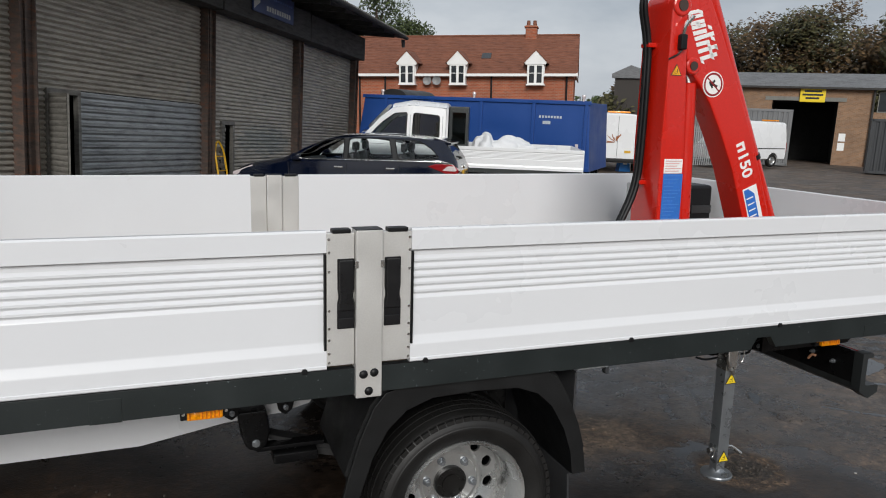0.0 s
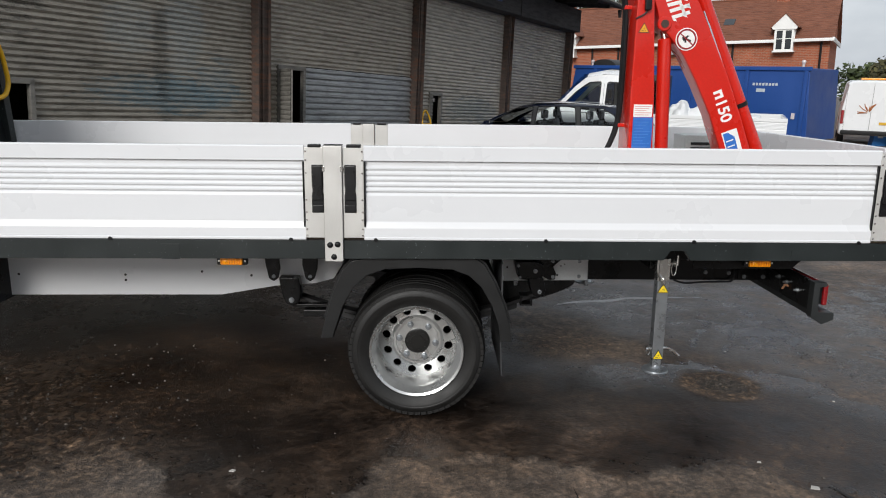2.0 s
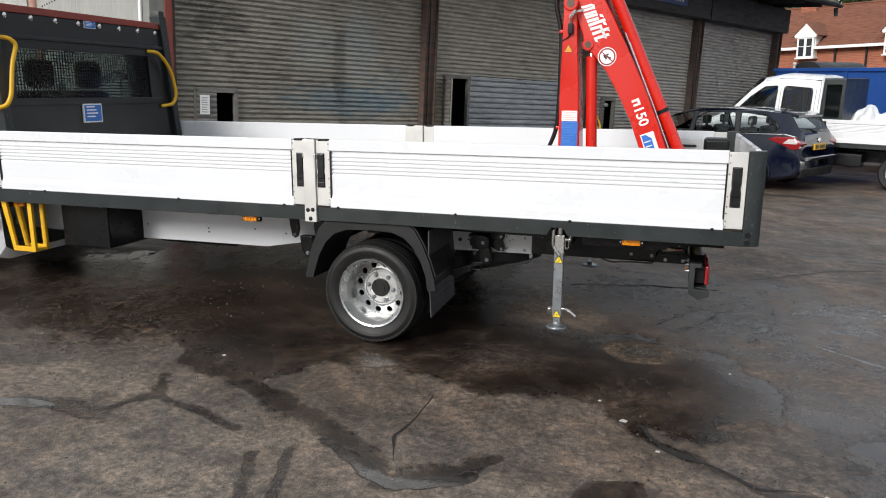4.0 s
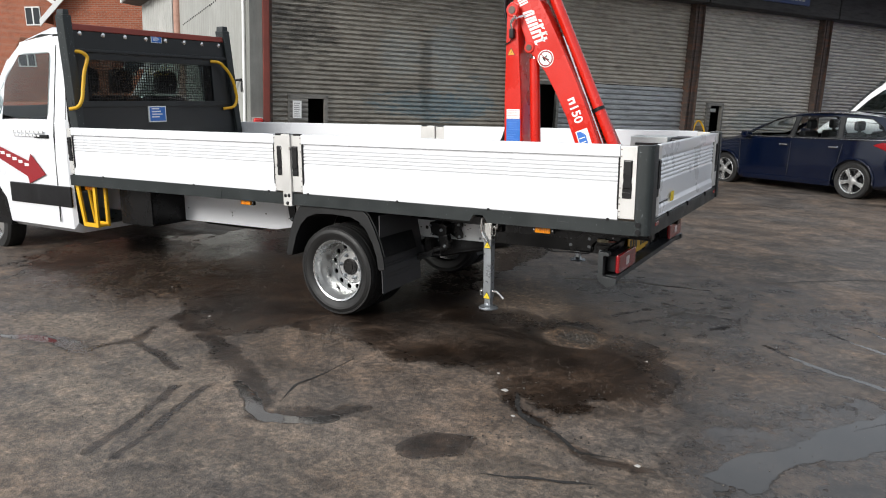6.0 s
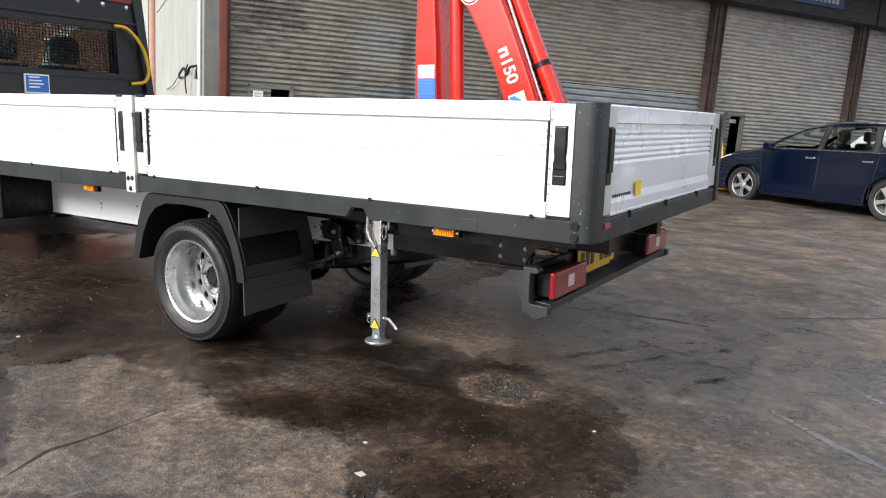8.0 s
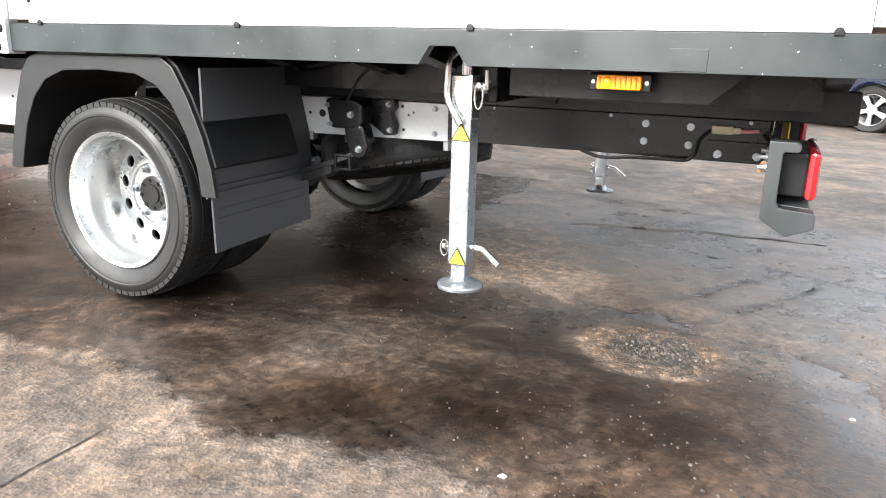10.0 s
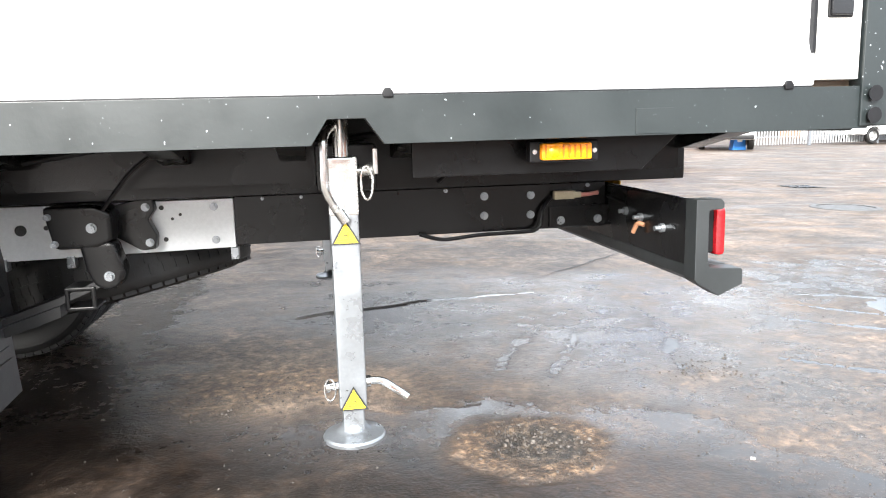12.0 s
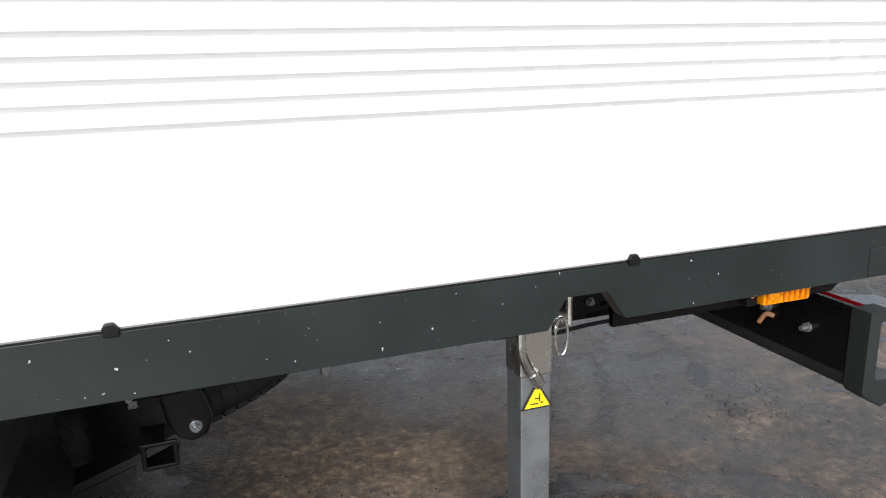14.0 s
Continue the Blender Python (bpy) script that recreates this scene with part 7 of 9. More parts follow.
# broken brackets and a drooping cable on the cladding
bm = bm_new()
for pts, r in (([(-0.02, 2.0, 1.62), (-0.10, 1.5, 1.66), (-0.12, 0.9, 1.76), (-0.08, 0.75, 1.66)], 0.02), ([(-0.10, 0.62, 1.80), (-0.12, 0.72, 1.68), (-0.10, 0.86, 1.52), (-0.08, 0.85, 1.36)], 0.011), ([(-0.02, 0.20, 1.78), (-0.10, 0.42, 1.76), (-0.12, 0.55, 1.64)], 0.02), ([(-0.02, 0.05, 1.76), (-0.08, -0.02, 1.70), (-0.08, -0.04, 1.58)], 0.018), ([(-0.03, 3.6, 1.42), (-0.06, 2.6, 1.48), (-0.08, 1.8, 1.62)], 0.006)):
    tube(bm, bend(pts, 0.06), r, 8)
part("loose_cable", bm, M_BLACKPL, shed, "black drooping cable and bracket", m=ENDWALL)
# doors in the shutters
M_DOOR = weathered("grey_door_paint", (0.21, 0.20, 0.18), (0.12, 0.115, 0.10), 0.0, 0.6, 0.2)


def wicket(a, c, top, ang, leaf):
    bm = bm_new()
    for u0, u1, z0, z1 in ((a - 0.03, a + 0.03, -0.6, top + 0.03), (c - 0.03, c + 0.03, -0.6, top + 0.03), (a - 0.03, c + 0.03, top - 0.02, top + 0.05)):
        box(bm, u0, u1, -0.055, 0.03, z0, z1, 0.004)
    fr = part("wicket_door", bm, M_DOOR, shed, "small open door set in the shutter")
    bm = bm_new()
    lath(bm, 0.0, leaf, -0.6, top - 0.02, 0.078, 0.012, 0.0)
    box(bm, 0.0, leaf, 0.004, 0.03, -0.6, top - 0.03)
    part("door_leaf", bm, M_DOOR, fr, m=Matrix.Translation((a, -0.06, 0)) @ Matrix.Rotation(radians(ang), 4, "Z"))
    return fr


d0 = wicket(0.24, 0.87, 1.53, 0, 0.31)
bm = bm_new()
box(bm, 0.28, 0.43, -0.088, -0.085, 1.18, 1.47)
pp = part("paper_notice", bm, M_WHITEPRINT, d0, "white paper notice", smooth=False)
bm = bm_new()
for k in range(7):
    box(bm, 0.305, 0.405 - 0.01 * (k % 3), -0.0895, -0.088, 1.21 + 0.035 * k, 1.222 + 0.035 * k)
pieces("print_bar", bm, surface("grey_print", (0.35, 0.33, 0.32), 0.6), pp)
wicket(5.05, 5.66, 1.97, -119, 0.60)
wicket(9.74, 10.20, 1.69, 0, 0.08)
bm = bm_new()
box(bm, 9.80, 10.16, 0.10, 0.14, 1.53, 1.61, 0.01)
part("strip_light", bm, M_WHITEPRINT, shed)
# sign over the third bay: dark blue board with plain bars
bm = bm_new()
box(bm, 10.18, 12.10, -0.47, -0.43, 3.97, 4.49, 0.006)
sg = part("sign_board", bm, surface("blue_sign", (0.030, 0.055, 0.16), 0.45, dark=0.8), shed, "dark blue sign board with lettering as bars")
bm = bm_new()
prism(bm, [(10.20, 4.47), (10.46, 4.47), (10.46, 4.16), (10.35, 4.10), (10.20, 4.0)], "xz", -0.475, -0.468)
for k in range(10):
    box(bm, 10.76 + k * 0.12, 10.76 + k * 0.12 + 0.08, -0.475, -0.468, 4.05, 4.15)
pieces("sign_bar", bm, surface("grey_white_sign", (0.5, 0.5, 0.48), 0.5), sg)
bm = bm_new()
for k in range(14):
    box(bm, 10.54 + k * 0.107, 10.54 + k * 0.107 + 0.08, -0.475, -0.468, 4.31, 4.355)
pieces("small_sign_bar", bm, surface("blue_sign_print", (0.09, 0.14, 0.35), 0.5), sg)


# ---- parked vehicles ----
M_NAVY = surface("navy_car_paint", (0.0016, 0.0040, 0.0145), 0.12, 0.0, dark=0.9, big=2, bump=0.0, coat=0.6, spec=0.3)
M_CARGLASS = glass("pale_car_glass", (0.90, 0.96, 0.95))
M_TINT = surface("dark_tinted_glass", (0.010, 0.012, 0.013), 0.08, dark=0.7, big=2, bump=0.0, spec=0.25)
M_FARBLUE = surface("blue_container_paint", (0.012, 0.062, 0.26), 0.42, dark=0.82, big=1.2, bump=0.04)
M_VEHWHITE = surface("white_van_paint", (0.74, 0.75, 0.76), 0.3, dark=0.97, big=1.0, bump=0.004, coat=0.4, grain=0.03)
M_GREYPL = surface("grey_plastic_trim", (0.035, 0.036, 0.038), 0.5)


def windows(st, outlines, parent, name="window", material=None):
    for o in outlines:
        for side in (-1, 1):
            wp = part(name, pane(st, smooth_line(o), side, 0.006), material or M_GLASS, parent, "tinted side glass")
            bm = bm_new()
            line = smooth_line(o)
            tube(bm, [(x, side * (side_at(st, x, z) + 0.004), z) for x, z in line + line[:1]], 0.011, 6)
            part("rubber_seal", bm, M_BLACKPL, wp)


def faired(stations, n=3):
    """Stations with n - 1 more between each two, along a smooth curve."""
    out = []
    for k in range(len(stations) - 1):
        p = [stations[max(0, min(len(stations) - 1, k + d))] for d in (-1, 0, 1, 2)]
        for i in range(n):
            t = i / n
            out.append(tuple(b + (c - b) * (t * t * (3 - 2 * t)) + 0.35 * ((c - a) * (t ** 3 - 2 * t * t + t) + (d - b) * (t ** 3 - t * t)) for a, b, c, d in zip(*p)))
    return out + [stations[-1]]


def surround(stations, holes, side, x0, x1, step=0.016):
    """The skin between belt and roof from x0 back to x1, left open inside the window outlines."""
    bm = bm_new()
    nx, nz = int((x0 - x1) / step), 28

    def open_at(x, z):
        for o in holes:
            inside = False
            for (ax, az), (cx, cz) in zip(o, o[1:] + o[:1]):
                if (az > z) != (cz > z) and x < ax + (z - az) * (cx - ax) / (cz - az):
                    inside = not inside
            if inside:
                return True
        return False

    rows = []
    for i in range(nx + 1):
        x = lerp(x0, x1, i / nx)
        a, c = next((p, q) for p, q in zip(stations, stations[1:]) if q[0] - 1e-6 <= x <= p[0] + 1e-6)
        t = (x - a[0]) / (c[0] - a[0])
        zb, zr = lerp(a[3], c[3], t), lerp(a[5], c[5], t)
        zs = [lerp(zb, lerp(zb, zr, 0.9), k / nz) for k in range(nz + 1)]
        rows.append([bm.verts.new((x, side * side_at(stations, x, z), z)) for z in zs])
    for a, c in zip(rows, rows[1:]):
        for k in range(nz):
            q = (a[k], a[k + 1], c[k + 1], c[k])
            if not open_at(sum(v.co.x for v in q) / 4, sum(v.co.z for v in q) / 4):
                bm.faces.new(q if side < 0 else q[::-1])
    bmesh.ops.delete(bm, geom=[v for v in bm.verts if not v.link_faces], context="VERTS")
    return bm


def over(stations, x0, x1, lift=0.003):
    """Glass that lies in the body's upper skin between x0 and x1."""
    bm = bm_new()
    rows = []
    for stn in stations:
        if x0 - 1e-6 <= stn[0] <= x1 + 1e-6:
            half = ring_of(stn)[8:]
            rows.append([bm.verts.new((x, y, z + lift)) for x, y, z in half] + [bm.verts.new((x, -y, z + lift)) for x, y, z in half[-2::-1]])
    for a, c in zip(rows, rows[1:]):
        for i in range(len(a) - 1):
            bm.faces.new((a[i], a[i + 1], c[i + 1], c[i]))
    bmesh.ops.recalc_face_normals(bm, faces=bm.faces)
    return bm


def estate_car(m):
    car = thing("estate_car", "dark blue estate car parked beside the warehouse", "car", m=m)
    st = faired([(2.27, 0.32, 0.52, 0.50, 0.58, 0.58, 0.42), (2.14, 0.22, 0.76, 0.64, 0.74, 0.72, 0.60), (1.80, 0.20, 0.87, 0.80, 0.82, 0.88, 0.68), (1.10, 0.19, 0.895, 0.94, 0.865, 1.02, 0.72), (0.72, 0.19, 0.90, 0.98, 0.87, 1.22, 0.66),
                 (0.25, 0.19, 0.905, 1.00, 0.872, 1.41, 0.61), (-0.20, 0.19, 0.905, 1.01, 0.872, 1.475, 0.60), (-1.0, 0.19, 0.905, 1.03, 0.872, 1.475, 0.60), (-1.62, 0.20, 0.90, 1.055, 0.86, 1.445, 0.59), (-1.88, 0.23, 0.89, 1.06, 0.84, 1.40, 0.60), (-2.11, 0.30, 0.86, 1.00, 0.80, 1.06, 0.67), (-2.19, 0.36, 0.80, 0.74, 0.77, 0.82, 0.64)])
    body = part("body", loft(bm_new(), st, sides=range(9, 27), tops=list(range(9, 15)) + [27, 28, 29], wells=((1.325, 0.325, 0.375), (-1.325, 0.325, 0.375))), M_NAVY, car, "glossy navy bodywork")
    bm = bm_new()
    box(bm, -1.95, 1.05, -0.84, 0.84, 0.5, 0.86)
    box(bm, 0.75, 1.05, -0.80, 0.80, 0.86, 0.98, 0.04)
    part("cabin_floor", bm, M_CABIN, body)
    for sx, sy in ((-0.02, 0.36), (-0.02, -0.36), (-0.95, 0.40), (-0.95, -0.40)):
        bm = bm_new()
        box(bm, sx - 0.16, sx - 0.02, sy - 0.23, sy + 0.23, 0.80, 1.13, 0.05, seg=3)
        box(bm, sx - 0.19, sx - 0.09, sy - 0.12, sy + 0.12, 1.16, 1.33, 0.04, seg=3)
        box(bm, sx - 0.15, sx - 0.13, sy - 0.04, sy + 0.04, 1.10, 1.18)
        part("car_seat", bm, M_CABIN, body)
    panes = [[(0.92, 1.02), (0.36, 1.345), (-0.02, 1.40), (-0.06, 1.025)], [(-0.14, 1.025), (-0.11, 1.405), (-0.86, 1.41), (-0.98, 1.045)], [(-1.07, 1.05), (-0.96, 1.405), (-1.42, 1.385), (-1.65, 1.26), (-1.80, 1.12), (-1.74, 1.07)]]
    for side in (-1, 1):
        part("window_surround", surround(st, [smooth_line(o) for o in panes], side, 1.10, -1.88), M_NAVY, body)
        for q in ([(-0.055, 1.02), (-0.145, 1.02), (-0.11, 1.41), (-0.015, 1.405)], [(-0.975, 1.04), (-1.075, 1.045), (-0.965, 1.41), (-0.855, 1.415)]):
            part("pillar", pane(st, q, side, 0.008), M_INK, body, "gloss black pillar")
    windows(st, panes, body, material=M_CARGLASS)
    part("windscreen", over(st, 0.25, 1.10), M_CARGLASS, body, "clear windscreen")
    # bright line under and over the glass, roof rails
    for side in (-1, 1):
        bm = bm_new()
        tube(bm, [(x, side * (side_at(st, x, 1.008 + 0.03 * (0.9 - x) / 2.7) + 0.012), 1.008 + 0.03 * (0.9 - x) / 2.7) for x in [0.95 - 0.28 * i for i in range(11)]], 0.008, 6)
        part("chrome_strip", bm, M_CHROME, body)
        bm = bm_new()
        tube(bm, [(0.05 - 0.2 * i, side * 0.575, 1.478 - 0.0022 * (i - 3) ** 2) for i in range(9)], 0.012, 8)
        part("roof_rail", bm, M_CHROME, body)
    part("tailgate_glass", over(st, -2.11, -1.88), M_GLASS, body, "tinted tailgate glass")
    bm = bm_new()
    prism(bm, [(-1.66, 1.42), (-1.86, 1.375), (-1.94, 1.325), (-1.985, 1.340), (-1.99, 1.372), (-1.80, 1.425), (-1.66, 1.452)], "xz", -0.56, 0.56, 0.008)
    part("roof_spoiler", bm, M_NAVY, body)
    bm = bm_new()
    tube(bm, [(-2.13, 0.02, 1.07), (-2.09, 0.22, 1.12), (-2.08, 0.36, 1.125)], 0.012, 6)
    part("rear_wiper", bm, M_BLACKPL, body)
    bm = bm_new()
    box(bm, -2.25, -2.14, -0.78, 0.78, 0.575, 0.64, 0.025, seg=3)
    part("bumper_ledge", bm, M_NAVY, body)
    bm = bm_new()
    cyl(bm, (-2.185, 0.0, 0.93), "x", 0.045, 0.02, 20, b=0.004)
    part("badge", bm, M_CHROME, body, "oval chrome badge, plain")
    bm = bm_new()
    tube(bm, [(0.35, 0.3, 1.43), (0.15, 0.3, 1.49), (-1.52, 0.0, 1.47), (-1.60, 0.0, 1.66)][2:], 0.006, 6)
    part("aerial", bm, M_BLACKPL, body)
    for side in (-1, 1):
        bm = bm_new()
        prism(bm, [(-1.60, 0.95), (-1.76, 1.00), (-2.07, 1.00), (-2.18, 0.90), (-2.17, 0.79), (-2.04, 0.78), (-1.88, 0.85)], "xz", side * 0.55, side * 0.892, 0.02)
        tl = part("tail_lamp", bm, M_REDLENS, body, "red wraparound tail lamp")
        bm = bm_new()
        prism(bm, [(-1.88, 0.88), (-1.98, 0.965), (-2.09, 0.965), (-2.15, 0.90), (-2.12, 0.875)], "xz", side * 0.62, side * 0.902, 0.01)
        part("clear_window", bm, M_CLEARLENS, tl)
        bm = bm_new()
        prism(bm, [(1.62, 0.80), (2.08, 0.64), (2.10, 0.72), (1.72, 0.86)], "xz", side * 0.62, side * 0.80, 0.02)
        part("headlamp", bm, M_CLEARLENS, body)
        for xw in (1.325, -1.325):
            bm = bm_new()
            ring = [(xw + 0.378 * math.cos(a), side * 0.915, 0.325 + 0.378 * math.sin(a)) for a in [math.pi * i / 14 - 0.1 for i in range(16)]]
            tube(bm, ring, 0.018, 8)
            part("arch_lip", bm, M_NAVY, body)
            road_wheel(car, Matrix.Translation((xw, side * 0.80, 0.325)) @ Matrix.Rotation(math.pi if side > 0 else 0, 4, "Z") @ Matrix.Rotation(0.4, 4, "Y"), 0.325, 0.215, 0.222)
        bm = bm_new()
        box(bm, -0.95, 0.85, side * 0.905 - 0.012, side * 0.905 + 0.012, 0.20, 0.30, 0.01)
        part("sill", bm, M_NAVY, body)
        for x in (0.04, -0.92):
            bm = bm_new()
            box(bm, x - 0.10, x + 0.06, side * 0.905 - 0.02, side * 0.905 + 0.02, 0.87, 0.90, 0.008)
            part("door_handle", bm, M_CHROME, body)
        bm = bm_new()
        box(bm, 0.72, 0.88, side * 0.96 - 0.09, side * 0.96 + 0.07, 0.99, 1.11, 0.03)
        part("door_mirror", bm, M_NAVY, body)
        for x0, x1 in ((0.95, 0.98), (-0.10, -0.12), (-1.0, -1.1)):
            bm = bm_new()
            tube(bm, [(lerp(x0, x1, k / 5), side * (side_at(st, lerp(x0, x1, k / 5), 0.32 + 0.125 * k) + 0.004), 0.32 + 0.125 * k) for k in range(6)], 0.006, 5)
            part("door_gap", bm, M_INK, body)
    bm = bm_new()
    box(bm, -2.205, -2.08, -0.74, 0.74, 0.27, 0.44, 0.03)
    part("rear_valance", bm, M_BLACKPL, body)
    bm = bm_new()
    box(bm, -2.21, -2.165, -0.26, 0.26, 0.755, 0.865, 0.004)
    pl = part("number_plate", bm, M_PLATE, body, "yellow number plate with plain bars")
    bm = bm_new()
    for k in range(7):
        if k != 4:
            box(bm, -2.213, -2.21, -0.21 + 0.062 * k, -0.165 + 0.062 * k, 0.78, 0.84)
    pieces("plate_bar", bm, M_INK, pl)
    return car


estate_car(pose(2.19, 11.72, -0.135, 0, 1.0, 152.3))


def crew_tipper(m):
    tip = thing("crew_cab_pickup", "white crew-cab dropside pickup with white sacks on its bed", "truck", m=m)
    st = [(0.0, 0.42, 0.95, 1.26, 0.955, 2.10, 0.84), (0.05, 0.40, 0.98, 1.26, 0.965, 2.15, 0.85), (1.0, 0.38, 0.99, 1.26, 0.965, 2.19, 0.85), (1.45, 0.38, 0.99, 1.26, 0.965, 2.12, 0.83), (1.75, 0.38, 0.99, 1.27, 0.96, 1.90, 0.82), (2.25, 0.38, 0.985, 1.27, 0.95, 1.42, 0.84), (2.75, 0.38, 0.97, 1.10, 0.92, 1.24, 0.78), (3.10, 0.40, 0.90, 0.95, 0.86, 1.02, 0.66)]
    cabin = part("cab", loft(bm_new(), st, sides=(1, 2, 3, 4), tops=(3, 4), wells=((2.25, 0.36, 0.42),)), M_VEHWHITE, tip, "white crew cab", m=Matrix.Diagonal((0.80, 1, 1, 1)))
    bm = bm_new()
    box(bm, 0.1, 2.2, -0.90, 0.90, 0.6, 1.0)
    box(bm, 1.75, 2.2, -0.86, 0.86, 1.0, 1.32, 0.05)
    part("cabin_floor", bm, M_CABIN, cabin)
    for sx, sy in ((0.25, 0.45), (0.25, -0.45), (1.05, 0.45), (1.05, -0.45)):
        bm = bm_new()
        box(bm, sx, sx + 0.14, sy - 0.24, sy + 0.24, 1.0, 1.52, 0.05, seg=3)
        box(bm, sx, sx + 0.10, sy - 0.13, sy + 0.13, 1.55, 1.76, 0.04, seg=3)
        part("seat", bm, M_CABIN, cabin)
    for side in (-1, 1):
        for q in ([(0.06, 1.27), (0.23, 1.27), (0.23, 2.06), (0.06, 2.04)], [(0.92, 1.27), (1.09, 1.27), (1.07, 2.08), (0.89, 2.09)], [(0.20, 1.27), (0.95, 1.27), (0.95, 1.31), (0.20, 1.31)], [(1.06, 1.27), (2.2, 1.28), (2.12, 1.40), (1.06, 1.31)], [(0.20, 1.90), (0.92, 1.93), (0.92, 2.09), (0.20, 2.06)], [(1.05, 1.93), (1.38, 1.91), (1.72, 1.71), (2.10, 1.39), (2.24, 1.42), (1.75, 1.84), (1.45, 2.03), (1.05, 2.09)]):
            part("pillar", pane(st, q, side, 0.002), M_VEHWHITE, cabin)
    windows(st, [[(0.22, 1.30), (0.22, 1.90), (0.90, 1.94), (0.93, 1.30)], [(1.08, 1.30), (1.06, 1.94), (1.38, 1.92), (1.72, 1.72), (2.10, 1.40)]], cabin, material=M_DARKGLASS)
    bm = bm_new()
    v = [bm.verts.new(p) for p in ((1.52, 0.76, 2.06), (1.52, -0.76, 2.06), (2.24, -0.80, 1.46), (2.24, 0.80, 1.46))]
    bm.faces.new(v)
    bmesh.ops.translate(bm, verts=bm.verts, vec=(0.03, 0, 0.03))
    part("windscreen", bm, M_GLASS, cabin, "windscreen")
    for side in (-1, 1):
        for x in (0.98, 0.14):
            bm = bm_new()
            tube(bm, [(x, side * (side_at(st, x, 0.5 + 0.2 * k) + 0.003), 0.5 + 0.2 * k) for k in range(8)], 0.005, 5)
            part("door_gap", bm, surface("grey_shut_line", (0.16, 0.16, 0.16), 0.6), cabin)
    bm = bm_new()
    box(bm, -0.42, -0.38, -0.94, 0.94, 0.85, 2.08, 0.01)
    for s in (-1, 1):
        box(bm, -0.42, -0.03, s * 0.93 - 0.02, s * 0.93 + 0.02, 0.85, 2.08, 0.01)
    box(bm, -0.42, -0.03, -0.94, 0.94, 2.04, 2.10, 0.01)
    hb = part("headboard", bm, M_RAIL, tip, "dark grey boxed headboard")
    for s in (-1, 1):
        bm = bm_new()
        box(bm, -0.36, -0.09, s * 0.952 - 0.002, s * 0.952 + 0.002, 1.35, 1.98)
        part("smoked_panel", bm, M_GLASS, hb)
    bm = bm_new()
    box(bm, -2.80, -0.06, -1.0, 1.0, 0.78, 0.87)
    part("deck", bm, M_RAIL, tip)
    for s in (-1, 1):
        bm = bm_new()
        prism(bm, [(s * (1.02 - p[0]), p[1] - 0.05) for p in flank_profile()], "yz", -2.80, -0.06)
        part("dropside_board", bm, M_VEHWHITE, tip, "white ribbed dropside board")
        bm = bm_new()
        box(bm, -0.17, -0.10, s * 1.02 - 0.012, s * 1.02 + 0.012, 0.96, 1.28, 0.006)
        part("latch_handle", bm, M_BLACKPL, tip)
        bm = bm_new()
        box(bm, -2.75, 0.4, s * 0.42 - 0.04, s * 0.42 + 0.04, 0.48, 0.70)
        part("chassis_rail", bm, M_BLACK, tip)
        bm = bm_new()
        box(bm, -0.85, -0.35, s * 0.80 - 0.12, s * 0.80 + 0.12, 0.42, 0.66, 0.02)
        part("side_box", bm, M_BLACKPL, tip)
        for xw, yw in ((1.80, 0.86), (-1.50, 0.84)):
            road_wheel(tip, Matrix.Translation((xw, s * yw, 0.35)) @ Matrix.Rotation(math.pi if s > 0 else 0, 4, "Z"), 0.35, 0.22, 0.22, label="black tyre on a white steel wheel", steel=True)
        bm = bm_new()
        box(bm, -2.4, -2.25, s * 0.98 - 0.02, s * 0.98 + 0.02, 0.62, 0.67, 0.008)
        part("marker_lamp", bm, M_AMBER, tip)
    bm = bm_new()
    box(bm, -2.82, -2.78, -1.0, 1.0, 0.84, 1.31, 0.006)
    part("tailboard", bm, M_VEHWHITE, tip)
    return tip


PICK = (4.77, 12.99)
PICK_M = FAR @ Matrix.Translation((PICK[0], PICK[1], level(*PICK))) @ Matrix.Rotation(radians(157), 4, "Z")
crew_tipper(PICK_M)


def sack(m, sx, sy, sz, seed):
    rng = random.Random(seed)
    bm = bm_new()
    bmesh.ops.create_icosphere(bm, subdivisions=4, radius=1)
    off = Vector((rng.random() * 9, rng.random() * 9, 0))
    for v in bm.verts:
        n = noise.noise(v.co * 1.6 + off) * 0.28 + noise.noise(v.co * 4 + off) * 0.10
        v.co *= 1 + n
        v.co = Vector((v.co.x * sx, v.co.y * sy, max(-0.5, v.co.z) * sz))
    ob = part("white_sack", bm, surface("white_woven_sack_%d" % seed, (0.72, 0.73, 0.74), 0.7, dark=0.85, big=4, bump=0.2), None, m=m)
    return tagged(ob, "rumpled white sack lying on the pickup bed", "sack", "sacks on the pickup")


sack(PICK_M @ Matrix.Translation((-1.30, 0.45, 1.10)), 0.62, 0.40, 0.42, 1)
sack(PICK_M @ Matrix.Translation((-0.75, 0.55, 1.08)), 0.28, 0.35, 0.50, 2)
sack(PICK_M @ Matrix.Translation((-2.05, 0.2, 1.05)), 0.42, 0.40, 0.28, 3)


